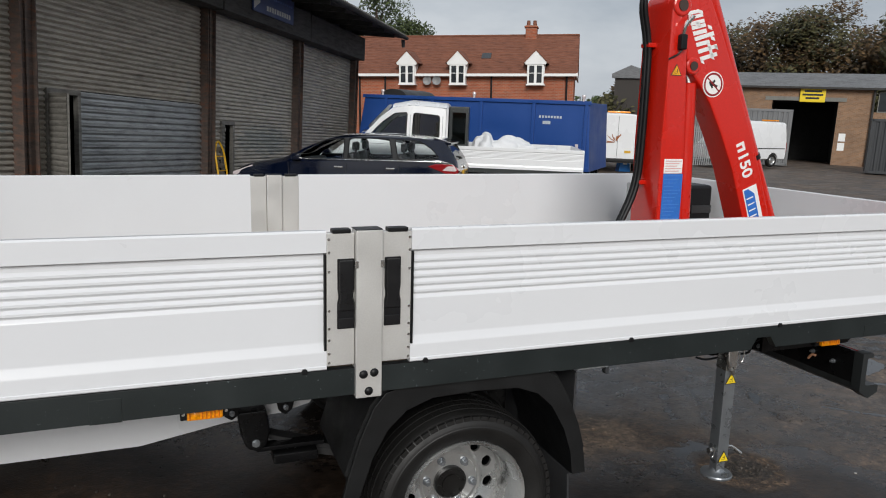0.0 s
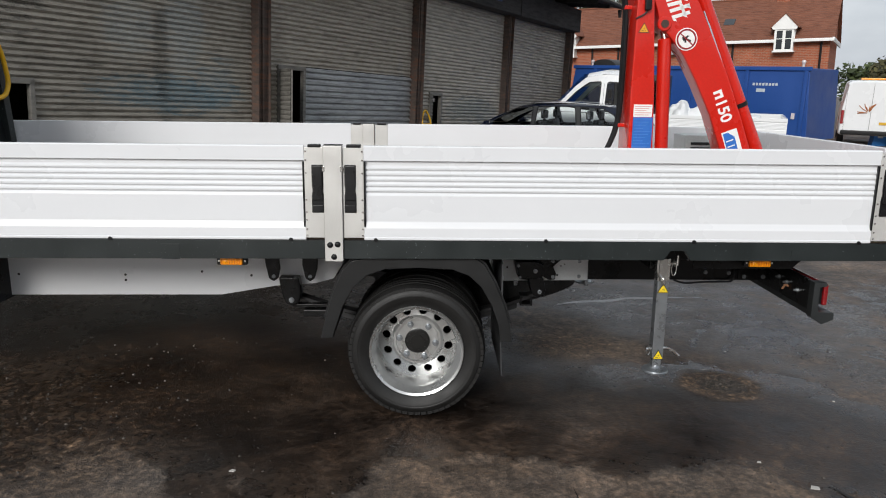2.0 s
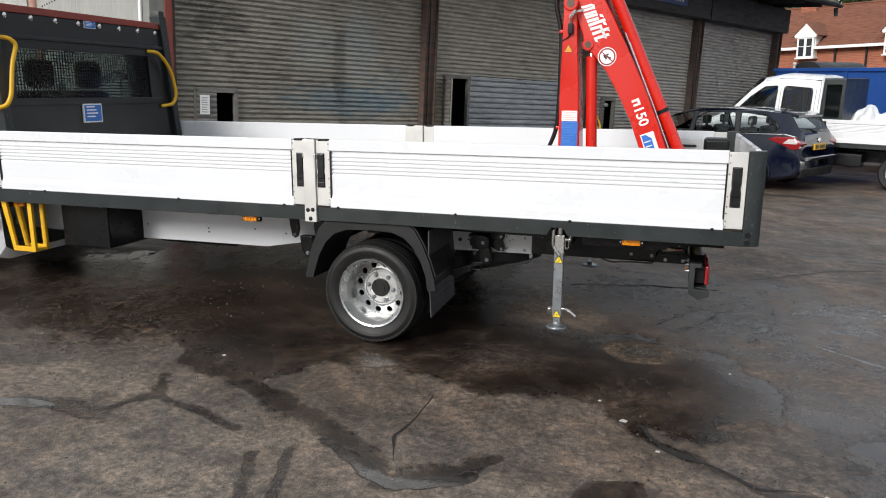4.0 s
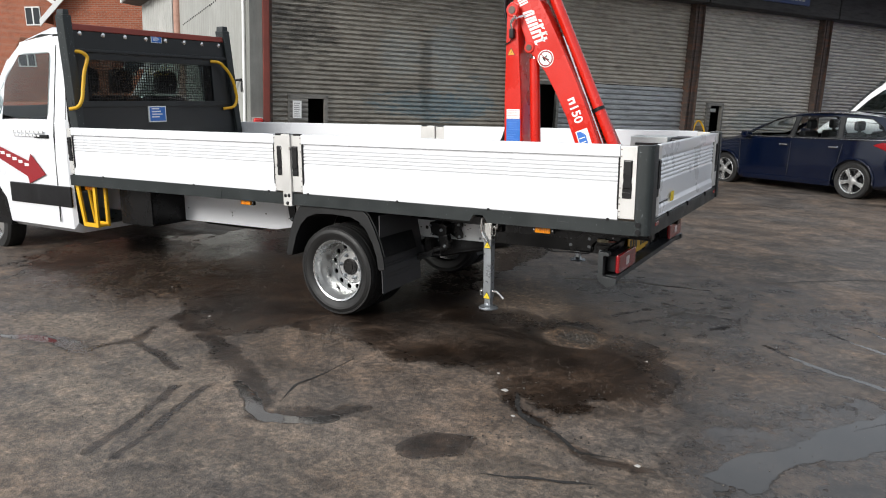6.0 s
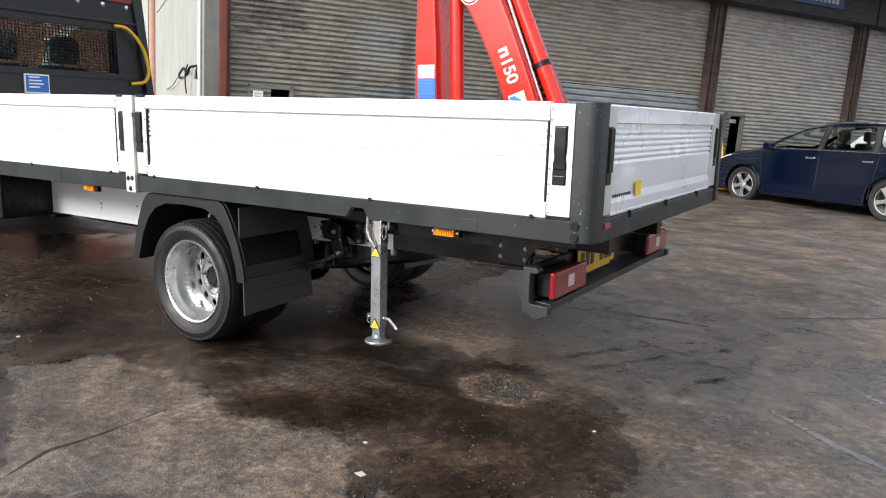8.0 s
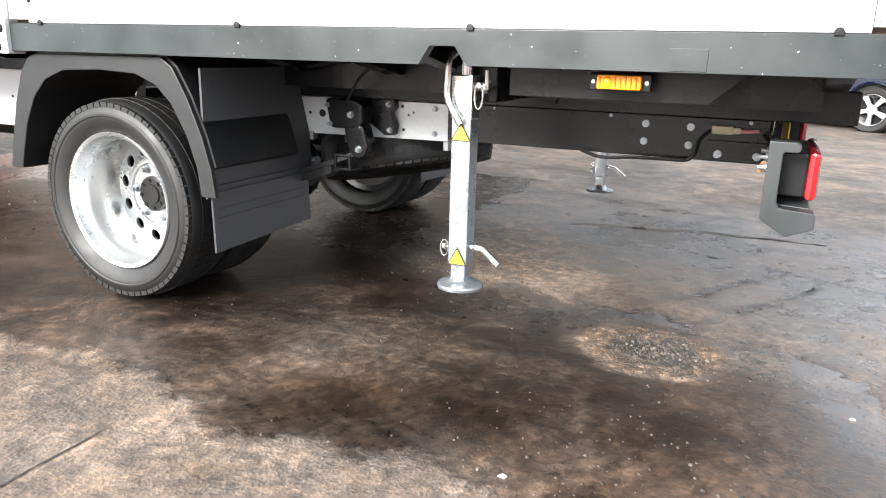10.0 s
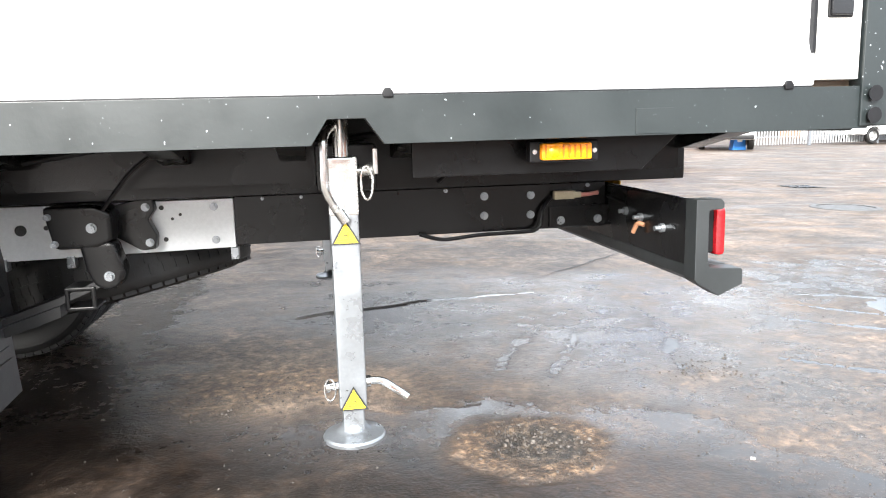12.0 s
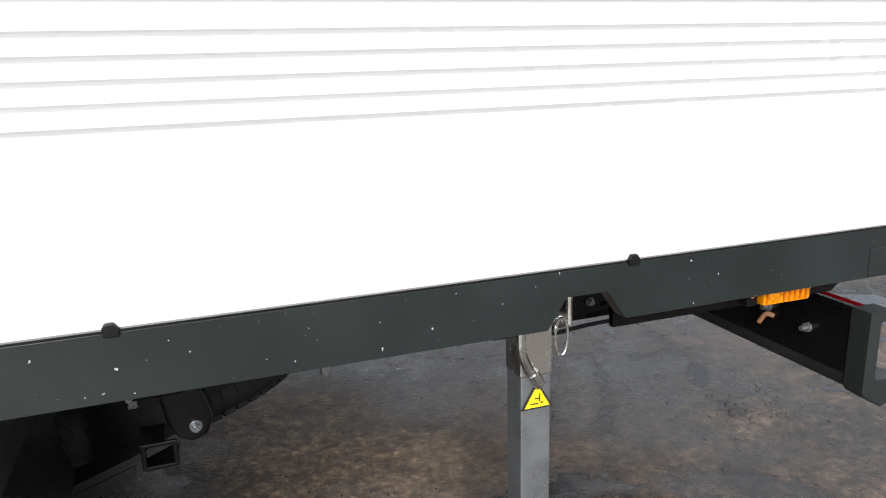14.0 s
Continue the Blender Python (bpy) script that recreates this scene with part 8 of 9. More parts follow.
def tipper_body(m):
    """A long blue bulk body on a low chassis; x runs forward."""
    tp = thing("bulk_container", "tall blue steel bulk container on a low trailer", "container", m=m)
    bm = bm_new()
    prism(bm, [(0.0, 0.75), (6.35, 0.75), (6.55, 1.0), (6.30, 2.44), (0.10, 2.44)], "xz", 0.0, -2.3, 0.02)
    body = part("body", bm, M_FARBLUE, tp, "blue painted steel body")
    bm = bm_new()
    box(bm, 0.05, 6.35, 0.0, 0.05, 2.38, 2.47, 0.01)
    part("top_rail", bm, M_FARBLUE, body)
    bm = bm_new()
    box(bm, 0.0, 6.4, 0.0, 0.035, 0.76, 0.86, 0.01)
    part("bottom_rail", bm, M_FARBLUE, body)
    for x in (0.12, 1.45, 2.85, 4.25, 5.60):
        bm = bm_new()
        prism(bm, [(x, 0.80), (x + 0.09, 0.80), (x + 0.09, 2.40), (x, 2.40)], "xz", 0.0, 0.045, 0.01)
        part("post", bm, M_FARBLUE, body)
    for x in (0.25, 3.1, 5.75):
        bm = bm_new()
        cyl(bm, (x, 0.02, 2.46), "z", 0.03, 0.07, 10)
        lathe(bm, [(0.0, 0.16), (0.04, 0.15), (0.05, 0.11), (0.035, 0.07)], (x, 0.02, 2.46), "z", 12)
        part("top_lamp", bm, M_CLEARLENS, body)
    bm = bm_new()
    prism(bm, [(5.55 + 0.42 * math.cos(a), 2.40 + 0.24 * math.sin(a)) for a in [math.pi * i / 14 for i in range(15)]], "xz", -0.2, -2.2, 0.01)
    part("rolled_cover", bm, M_INK, body, "black rolled load cover")
    bm = bm_new()
    for k in range(8):
        box(bm, 1.35 - 0.075 * k - 0.05, 1.35 - 0.075 * k, 0.0, 0.006, 2.03, 2.09)
    box(bm, 1.05, 1.25, 0.0, 0.007, 1.88, 1.96)
    pieces("maker_bar", bm, surface("pale_print", (0.5, 0.55, 0.6), 0.5), body)
    bm = bm_new()
    for x, z in ((0.35, 1.35), (2.9, 1.55), (1.25, 1.1)):
        box(bm, x - 0.04, x + 0.04, 0.0, 0.03, z - 0.07, z + 0.07, 0.01)
    pieces("reflector", bm, M_CLEARLENS, body)
    bm = bm_new()
    box(bm, 0.1, 6.6, -0.5, -0.7, 0.48, 0.76)
    box(bm, 0.1, 6.6, -1.6, -1.8, 0.48, 0.76)
    part("chassis", bm, M_BLACK, tp)
    for xw in (0.9, 2.0, 5.3):
        for y, r in ((-0.25, 0), (-2.05, math.pi)):
            road_wheel(tp, Matrix.Translation((xw, y, 0.46)) @ Matrix.Rotation(math.pi - r, 4, "Z"), 0.46, 0.28, 0.28, label="large truck tyre", steel=True)
    return tp


BLUE_AT = (8.71, 13.57)
tipper_body(FAR @ Matrix.Translation((BLUE_AT[0], BLUE_AT[1], level(*BLUE_AT) - 0.05)) @ Matrix.Rotation(radians(137), 4, "Z"))


def panel_van(m, label, livery=True):
    van = thing("panel_van", label, "van", "white vans", m=m)
    st = [(-0.02, 0.45, 0.92, 1.30, 0.93, 2.30, 0.80), (0.05, 0.40, 0.97, 1.30, 0.96, 2.36, 0.83), (3.4, 0.38, 0.98, 1.30, 0.97, 2.40, 0.84), (4.0, 0.38, 0.98, 1.28, 0.96, 1.95, 0.82), (4.5, 0.38, 0.96, 1.15, 0.93, 1.35, 0.80), (5.1, 0.42, 0.88, 0.92, 0.84, 1.02, 0.66)]
    body = part("body", loft(bm_new(), st, wells=((1.0, 0.36, 0.40), (4.2, 0.36, 0.40))), M_VEHWHITE, van, "white van body")
    bm = bm_new()
    box(bm, -0.035, -0.02, -0.005, 0.005, 0.55, 2.25)
    for s in (-1, 1):
        box(bm, -0.03, -0.018, s * 0.83 - 0.004, s * 0.83 + 0.004, 0.55, 2.2)
    part("door_gap", bm, M_INK, body)
    for s in (-1, 1):
        bm = bm_new()
        box(bm, -0.06, 0.02, s * 0.90 - 0.05, s * 0.90 + 0.05, 0.80, 1.30, 0.015)
        part("tail_lamp", bm, M_REDLENS, body)
        for xw in (1.0, 4.2):
            road_wheel(van, Matrix.Translation((xw, s * 0.86, 0.34)) @ Matrix.Rotation(math.pi if s > 0 else 0, 4, "Z"), 0.34, 0.22, 0.21, steel=True)
    for side in (-1, 1):
        part("cab_window", pane(st, smooth_line([(3.15, 1.34), (3.15, 1.92), (3.72, 1.90), (4.12, 1.42), (4.10, 1.34)]), side, 0.004), M_TINT, body)
        bm = bm_new()
        box(bm, 0.1, 4.0, side * 0.985 - 0.012, side * 0.985 + 0.012, 0.95, 1.0, 0.01)
        part("side_strip", bm, M_GREYPL, body)
    bm = bm_new()
    box(bm, 0.15, 0.40, -0.45, 0.45, 2.39, 2.46, 0.02)
    part("beacon_bar", bm, M_AMBER, body)
    bm = bm_new()
    box(bm, -0.10, 0.0, -0.9, 0.9, 0.42, 0.58, 0.03)
    part("rear_bumper", bm, M_BLACKPL, body)
    # strokes on the doors stand for an orange-brown heap before them, as plain shapes
    if livery:
        bm = bm_new()
        rng = random.Random(4)
        for k in range(14):
            a = rng.uniform(-0.5, 2.2)
            r0, r1 = rng.uniform(0.05, 0.15), rng.uniform(0.25, 0.5)
            tube(bm, [(-0.03, 0.05 + r * math.cos(a) + 0.04 * math.sin(6 * r), 1.22 + 0.75 * r * math.sin(a)) for r in (r0, (r0 + r1) / 2, r1)], 0.014, 5)
        part("heap_strokes", bm, surface("rust_orange_strokes", (0.35, 0.12, 0.04), 0.5), body)
    bm = bm_new()
    box(bm, -0.034, -0.028, -0.55, -0.30, 0.80, 0.90)
    part("number_plate", bm, M_PLATE, body, "yellow plate with no characters", smooth=False)
    return van


VAN_AT = (16.0, 23.4)
panel_van(FAR @ Matrix.Translation((VAN_AT[0], VAN_AT[1], level(*VAN_AT))) @ Matrix.Rotation(radians(62), 4, "Z"), "white panel van with strokes on its rear doors for an orange-brown heap")
panel_van(FAR @ Matrix.Translation((29.7, 29.3, -0.72)) @ Matrix.Rotation(radians(188), 4, "Z"), "white panel van parked behind the palisade fence", False)


# ---- the yard's far side ----
def brick_material(name, col, mortar, sx=0.225, sz=0.075):
    mt, nt, bs = shader(name)
    tc = nt.nodes.new("ShaderNodeTexCoord").outputs["Object"]
    mp = nt.nodes.new("ShaderNodeMapping")
    mp.inputs["Rotation"].default_value = (radians(90), 0, 0)
    nt.links.new(tc, mp.inputs["Vector"])
    br = nt.nodes.new("ShaderNodeTexBrick")
    br.inputs["Scale"].default_value = 1.0
    br.inputs["Brick Width"].default_value, br.inputs["Row Height"].default_value = sx, sz
    br.inputs["Mortar Size"].default_value = 0.008
    br.inputs["Color1"].default_value = rgba(col)
    br.inputs["Color2"].default_value = rgba(tuple(c * 0.72 for c in col))
    br.inputs["Mortar"].default_value = rgba(mortar)
    nt.links.new(mp.outputs["Vector"], br.inputs["Vector"])
    a = noise_tex(nt, 0.8, 5, 0.65, tc)
    base = mixc(nt, 0.6, br.outputs["Color"], ramp(nt, a, [(0.3, (0.65, 0.62, 0.6)), (0.7, (1.15, 1.1, 1.05))]), "MULTIPLY")
    nt.links.new(base, bs.inputs["Base Color"])
    bs.inputs["Roughness"].default_value = 0.85
    bumped(nt, bs, br.outputs["Fac"], 0.3, -0.006)
    return mt


M_BRICK = brick_material("red_brick", (0.40, 0.105, 0.045), (0.30, 0.22, 0.17))
M_BRICK2 = brick_material("brown_stock_brick", (0.30, 0.175, 0.10), (0.28, 0.22, 0.17))
M_TILE = weathered("brown_roof_tiles", (0.20, 0.075, 0.042), (0.12, 0.045, 0.028), 0.0, 0.8, 0.0)
M_SLATE = weathered("grey_sheet_roof", (0.17, 0.175, 0.18), (0.10, 0.10, 0.105), 0.0, 0.7, 0.0)
M_UPVC = surface("white_window_frame", (0.8, 0.8, 0.78), 0.4, dark=0.95)
M_PANE = surface("dark_house_glass", (0.03, 0.035, 0.04), 0.08, dark=0.6, big=2, bump=0.0)


def house_frame(lx, ly, rx, ry, z):
    a = math.atan2(ry - ly, rx - lx)
    return Matrix.Translation((lx, ly, z)) @ Matrix.Rotation(a, 4, "Z")


# brick terrace with dormers: local x along its front, -y towards the yard
TZ = level(14, 36) - 0.3
TERR = FAR @ house_frame(8.105, 36.783, 18.35, 30.66, TZ) @ Matrix.Rotation(radians(-1.7), 4, "Y")
terrace = thing("terraced_house", "red brick terraced houses with tiled roof and white dormers", "house", m=TERR)
EAVE, RIDGE, DEEP = 3.35 - TZ, 5.46 - TZ, 6.4
bm = bm_new()
box(bm, -16.0, 11.75, 0.0, DEEP, -0.5, EAVE)
prism(bm, [(0.0, EAVE), (DEEP, EAVE), (DEEP / 2, RIDGE - 0.05)], "yz", 11.45, 11.75)
part("wall", bm, M_BRICK, terrace, "red brick wall")
# tiled roof in courses
bm = bm_new()
prof, n = [], 24
for k in range(n):
    y0, y1 = lerp(-0.35, DEEP / 2, k / n), lerp(-0.35, DEEP / 2, (k + 1) / n)
    z0, z1 = lerp(EAVE - 0.12, RIDGE, k / n), lerp(EAVE - 0.12, RIDGE, (k + 1) / n)
    prof += [(y0, z0 + 0.03), (y1, z1)]
sheet(bm, prof, "yz", -16.2, 11.93)
sheet(bm, [(DEEP / 2, RIDGE), (DEEP + 0.35, EAVE - 0.12)], "yz", -16.2, 11.93)
rf = part("roof", bm, M_TILE, terrace, "brown tiled roof")
bm = bm_new()
box(bm, -16.2, 11.93, DEEP / 2 - 0.1, DEEP / 2 + 0.1, RIDGE - 0.03, RIDGE + 0.06, 0.03)
part("ridge", bm, M_TILE, rf)
bm = bm_new()
box(bm, -16.2, 11.93, -0.42, -0.34, EAVE - 0.22, EAVE - 0.08, 0.02)
part("white_fascia", bm, M_UPVC, terrace, "white eaves fascia")
bm = bm_new()
box(bm, 11.86, 11.93, -0.35, DEEP + 0.35, EAVE - 0.25, EAVE - 0.05)
part("bargeboard", bm, M_UPVC, terrace)


def dormer(u):
    """White gabled dormer breaking through the eave, with a two-light casement."""
    w, zb, zt = 0.38, EAVE - 0.60, EAVE + 0.38
    bm = bm_new()
    prism(bm, [(u - 0.50, zt - 0.03), (u - 0.56, zt + 0.08), (u, zt + 0.66), (u + 0.56, zt + 0.08), (u + 0.50, zt - 0.03)], "xz", -0.50, -0.30, 0.01)
    dm = part("dormer", bm, M_UPVC, terrace, "white gabled dormer with a casement window")
    for s in (-1, 1):
        bm = bm_new()
        prism(bm, [(u, zt + 0.66), (u, zt + 0.73), (u + s * 0.64, zt + 0.07), (u + s * 0.61, zt + 0.02)], "xz", -0.54, 1.7)
        part("dormer_roof", bm, M_TILE, dm)
    bm = bm_new()
    box(bm, u - w - 0.06, u + w + 0.06, -0.30, 1.2, EAVE - 0.25, zt + 0.05)
    part("dormer_cheek", bm, M_UPVC, dm)
    bm = bm_new()
    box(bm, u - w - 0.03, u + w + 0.03, -0.46, 0.02, zb, zt, 0.01)
    box(bm, u - w - 0.08, u + w + 0.08, -0.50, 0.02, zb - 0.06, zb)
    fr = part("window_frame", bm, M_UPVC, dm)
    for s in (-1, 1):
        bm = bm_new()
        box(bm, u + s * 0.19 - 0.125, u + s * 0.19 + 0.125, -0.475, -0.455, zb + 0.07, zt - 0.08)
        pn = part("pane", bm, M_PANE, fr)
        bm = bm_new()
        box(bm, u + s * 0.19 - 0.125, u + s * 0.19 + 0.125, -0.480, -0.465, zb + 0.52, zb + 0.55)
        part("glazing_bar", bm, M_UPVC, pn)


for u in (-11.0, -7.5, -4.0, -0.7, 3.25, 5.9, 9.85):
    dormer(u)
for u, w in ((9.34, 0.30), (-2.1, 0.40)):
    bm = bm_new()
    box(bm, u - w, u + w, DEEP / 2 - 0.4, DEEP / 2 + 0.4, RIDGE - 0.4, RIDGE + (0.50 if u > 0 else 0.85), 0.01)
    box(bm, u - w - 0.06, u + w + 0.06, DEEP / 2 - 0.46, DEEP / 2 + 0.46, RIDGE + (0.38 if u > 0 else 0.7), RIDGE + (0.46 if u > 0 else 0.78), 0.01)
    ch = part("chimney", bm, M_BRICK, terrace, "red brick chimney")
    for s in (-1, 1):
        bm = bm_new()
        cyl(bm, (u + s * 0.17, DEEP / 2, RIDGE + (0.5 if u > 0 else 0.85)), "z", 0.11, 0.28, 12, 0.09)
        part("chimney_pot", bm, M_TILE, ch)
bm = bm_new()
box(bm, 6.90, 7.40, 0.0, 0.6, -0.02, 0.03, 0.01, Matrix.Translation((0, 1.0, EAVE + 0.74)) @ Matrix.Rotation(radians(32), 4, "X"))
part("skylight", bm, M_PANE, terrace, "dark roof skylight")
for u in (4.3, 4.8, -2.4):
    bm = bm_new()
    lathe(bm, [(0.0, 0.08), (0.15, 0.05), (0.23, 0.0)], (u, -0.35, EAVE - 0.42), "y", 20)
    cyl(bm, (u, -0.3, EAVE - 0.42), "y", 0.03, 0.35, 8)
    part("satellite_dish", bm, surface("grey_dish", (0.25, 0.25, 0.25), 0.5), terrace, "grey satellite dish")
for u in (0.6, 2.0, 7.6, 11.4):
    bm = bm_new()
    cyl(bm, (u, -0.08, -0.5), "z", 0.05, EAVE + 0.4, 10)
    part("downpipe", bm, M_BLACKPL, terrace)

# low brick workshop with a grey roof and a dark open bay
WZ = -0.95
WK = FAR @ Matrix.Translation((37.4, 36.0, WZ)) @ Matrix.Rotation(radians(-46), 4, "Z") @ Matrix.Translation((0.5, 0, 0))
works = thing("workshop", "long brown brick workshop with a grey sheet roof", "workshop", m=WK)
WE, WR = 3.2 + 1.72, 5.35 + 0.5
bm = bm_new()
box(bm, -9.5, -1.55, 0.0, 0.4, -1, WE)
box(bm, 2.35, 4.3, 0.0, 0.4, -1, WE)
box(bm, 4.3, 26.0, 0.0, 0.4, -1, WE - 1.5)
box(bm, -1.55, 2.35, 0.0, 0.4, 4.0, WE)
box(bm, -9.5, -9.1, 0.4, 9, -1, WE)
part("wall", bm, M_BRICK2, works, "brown brick wall")
bm = bm_new()
box(bm, -2.0, 2.8, -0.06, 0.0, 4.0, 4.25, 0.01)
part("lintel", bm, M_CONC, works)
# the open bay's shade, painted on near-black panels
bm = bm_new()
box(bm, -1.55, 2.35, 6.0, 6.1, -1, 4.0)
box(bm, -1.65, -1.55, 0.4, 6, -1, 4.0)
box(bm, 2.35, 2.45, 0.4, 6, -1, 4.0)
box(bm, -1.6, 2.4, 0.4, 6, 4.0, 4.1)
part("unlit_bay_panels", bm, M_UNLITROOM, works)
bm = bm_new()
prof = []
for k in range(12):
    prof += [(lerp(-0.4, 5.0, k / 12), lerp(WE - 0.05, WR + 0.2, k / 12) + 0.02), (lerp(-0.4, 5.0, (k + 1) / 12), lerp(WE - 0.05, WR + 0.2, (k + 1) / 12))]
sheet(bm, prof, "yz", -9.8, 26)
part("roof", bm, M_SLATE, works, "grey sheet roof")
bm = bm_new()
box(bm, -9.7, 26, -0.45, -0.33, WE - 0.15, WE - 0.02)
cyl(bm, (4.3, -0.12, -1), "z", 0.07, WE + 0.9, 10)
part("gutter", bm, M_SOFFIT, works)
for u0, u1, z0, z1 in [(4.6 + k * 2.0, 6.4 + k * 2.0, WE - 1.45, WE - 0.3) for k in range(10)] + [(-8.0 + k * 1.3, -6.85 + k * 1.3, 3.95, 4.72) for k in range(3)]:
    bm = bm_new()
    box(bm, u0 - 0.06, u1 + 0.06, -0.03, 0.2, z0 - 0.08, z1 + 0.06, 0.01)
    wf = part("window", bm, M_CONC, works)
    bm = bm_new()
    box(bm, u0, u1, -0.045, -0.02, z0, z1)
    part("pane", bm, M_PANE, wf)
bm = bm_new()
box(bm, -9.4, -1.9, -0.12, 0.0, 3.25, 3.40, 0.02)
part("ledge", bm, M_CONC, works)
lean = thing("timber_shed", "tall dark timber shed beside the workshop", "shed", m=WK)
bm = bm_new()
box(bm, -12.0, -9.6, -0.6, 5.0, -1, 5.2)
part("wall", bm, surface("dark_weathered_boards", (0.055, 0.048, 0.043), 0.8, dark=0.6, big=3, bump=0.2, stretch=(6, 6, 0.5)), lean, "dark weathered boards")
bm = bm_new()
prism(bm, [(-12.2, 5.2), (-9.55, 5.2), (-9.55, 5.5), (-10.9, 6.1), (-12.2, 5.5)], "xz", -0.8, 5.2)
part("roof", bm, M_SLATE, lean)
bm = bm_new()
box(bm, 0.05, 1.55, -0.16, -0.08, 3.92, 4.86, 0.10, seg=4)
sgn = part("yellow_sign", bm, M_STICKER, works, "yellow sign with lettering as bars")
bm = bm_new()
for z, w in ((4.62, 0.5), (4.40, 0.6), (4.18, 0.4)):
    box(bm, 0.8 - w, 0.8 + w, -0.175, -0.16, z - 0.06, z + 0.06)
pieces("sign_bar", bm, M_INK, sgn)
bm = bm_new()
for z in (0.9, 1.5):
    box(bm, 2.6, 3.0, -0.03, 0.0, z, z + 0.5)
part("notice", bm, M_WHITEPRINT, works)


def steel_box(name, m, L, W, H, col, label):
    t = thing(name, label, "container", m=m)
    bm = bm_new()
    prof = []
    v = 0.0
    while v < L:
        prof += [(v, 0.0), (v + 0.05, -0.04), (v + 0.15, -0.04), (v + 0.20, 0.0)]
        v += 0.27
    a = [bm.verts.new((p[0], p[1], 0.12)) for p in prof if p[0] <= L]
    c = [bm.verts.new((p[0], p[1], H - 0.12)) for p in prof if p[0] <= L]
    for i in range(len(a) - 1):
        bm.faces.new((a[i], a[i + 1], c[i + 1], c[i]))
    box(bm, 0.0, L, 0.004, W, 0.0, H - 0.02)
    part("body", bm, col, t)
    bm = bm_new()
    box(bm, -0.03, L + 0.03, -0.06, W, H - 0.14, H, 0.01)
    box(bm, -0.03, L + 0.03, -0.06, W, 0.0, 0.14, 0.01)
    for x in (0.0, L):
        box(bm, x - 0.06, x + 0.06, -0.06, 0.06, 0, H, 0.01)
    part("frame", bm, col, t)
    return t


M_GREYBOX = surface("pale_grey_container", (0.17, 0.175, 0.18), 0.55, dark=0.75, big=1.0)
M_DARKBOX = surface("dark_grey_container", (0.04, 0.043, 0.047), 0.55, dark=0.75, big=1.0)
p = (24.2, 25.6)
steel_box("site_container", FAR @ Matrix.Translation((26.7, 34.0, -0.8)) @ Matrix.Rotation(radians(-35), 4, "Z"), 6.4, 2.4, 3.15, M_GREYBOX, "grey steel site container standing in the yard")
steel_box("site_container", FAR @ Matrix.Translation((32.4, 25.5, -0.75)) @ Matrix.Rotation(radians(-48), 4, "Z"), 6.0, 2.4, 2.75, M_DARKBOX, "dark grey steel site container standing in the yard")

# palisade fence between the container and the van
fence = thing("palisade_fence", "grey steel palisade fence and gate leaf", "fence", m=FAR @ Matrix.Translation((19.6, 27.45, -0.65)) @ Matrix.Rotation(radians(8.5), 4, "Z"))
bm = bm_new()
prism(bm, [(-0.035, 0.0), (0.035, 0.0), (0.035, 1.90), (0.0, 2.03), (-0.035, 1.90)], "xz", -0.01, 0.01)
pale = part("pale", bm, surface("galvanised_pale", (0.36, 0.37, 0.37), 0.5, 0.2), fence, smooth=False)
for k in range(1, 46):
    shared("pale", pale, fence, Matrix.Translation((0.152 * k, 0, 0)))
for z in (0.30, 1.05, 1.65):
    bm = bm_new()
    box(bm, -0.1, 6.94, 0.01, 0.05, z, z + 0.05)
    part("rail", bm, M_ZINC, fence)
for x in (-0.12, 3.05, 6.97):
    bm = bm_new()
    box(bm, x - 0.06, x + 0.06, -0.05, 0.07, -0.1, 2.05, 0.01)
    part("post", bm, M_ZINC, fence)


# ---- trees ----
def leaf_material(name, a, b):
    mt, nt, bs = shader(name)
    rnd = nt.nodes.new("ShaderNodeNewGeometry").outputs["Random Per Island"]
    base = ramp(nt, rnd, [(0.0, a), (0.6, b), (1.0, tuple(c * 1.5 for c in b))])
    nt.links.new(base, bs.inputs["Base Color"])
    bs.inputs["Roughness"].default_value = 0.7
    return mt


M_LEAF = leaf_material("green_leaves", (0.020, 0.032, 0.010), (0.055, 0.075, 0.022))
M_LEAF2 = leaf_material("olive_leaves", (0.022, 0.025, 0.009), (0.070, 0.064, 0.022))
M_LEAF3 = leaf_material("rusty_leaves", (0.030, 0.020, 0.009), (0.095, 0.055, 0.020))
M_BARK = surface("bark", (0.07, 0.05, 0.035), 0.9, dark=0.6, big=5, bump=0.3)


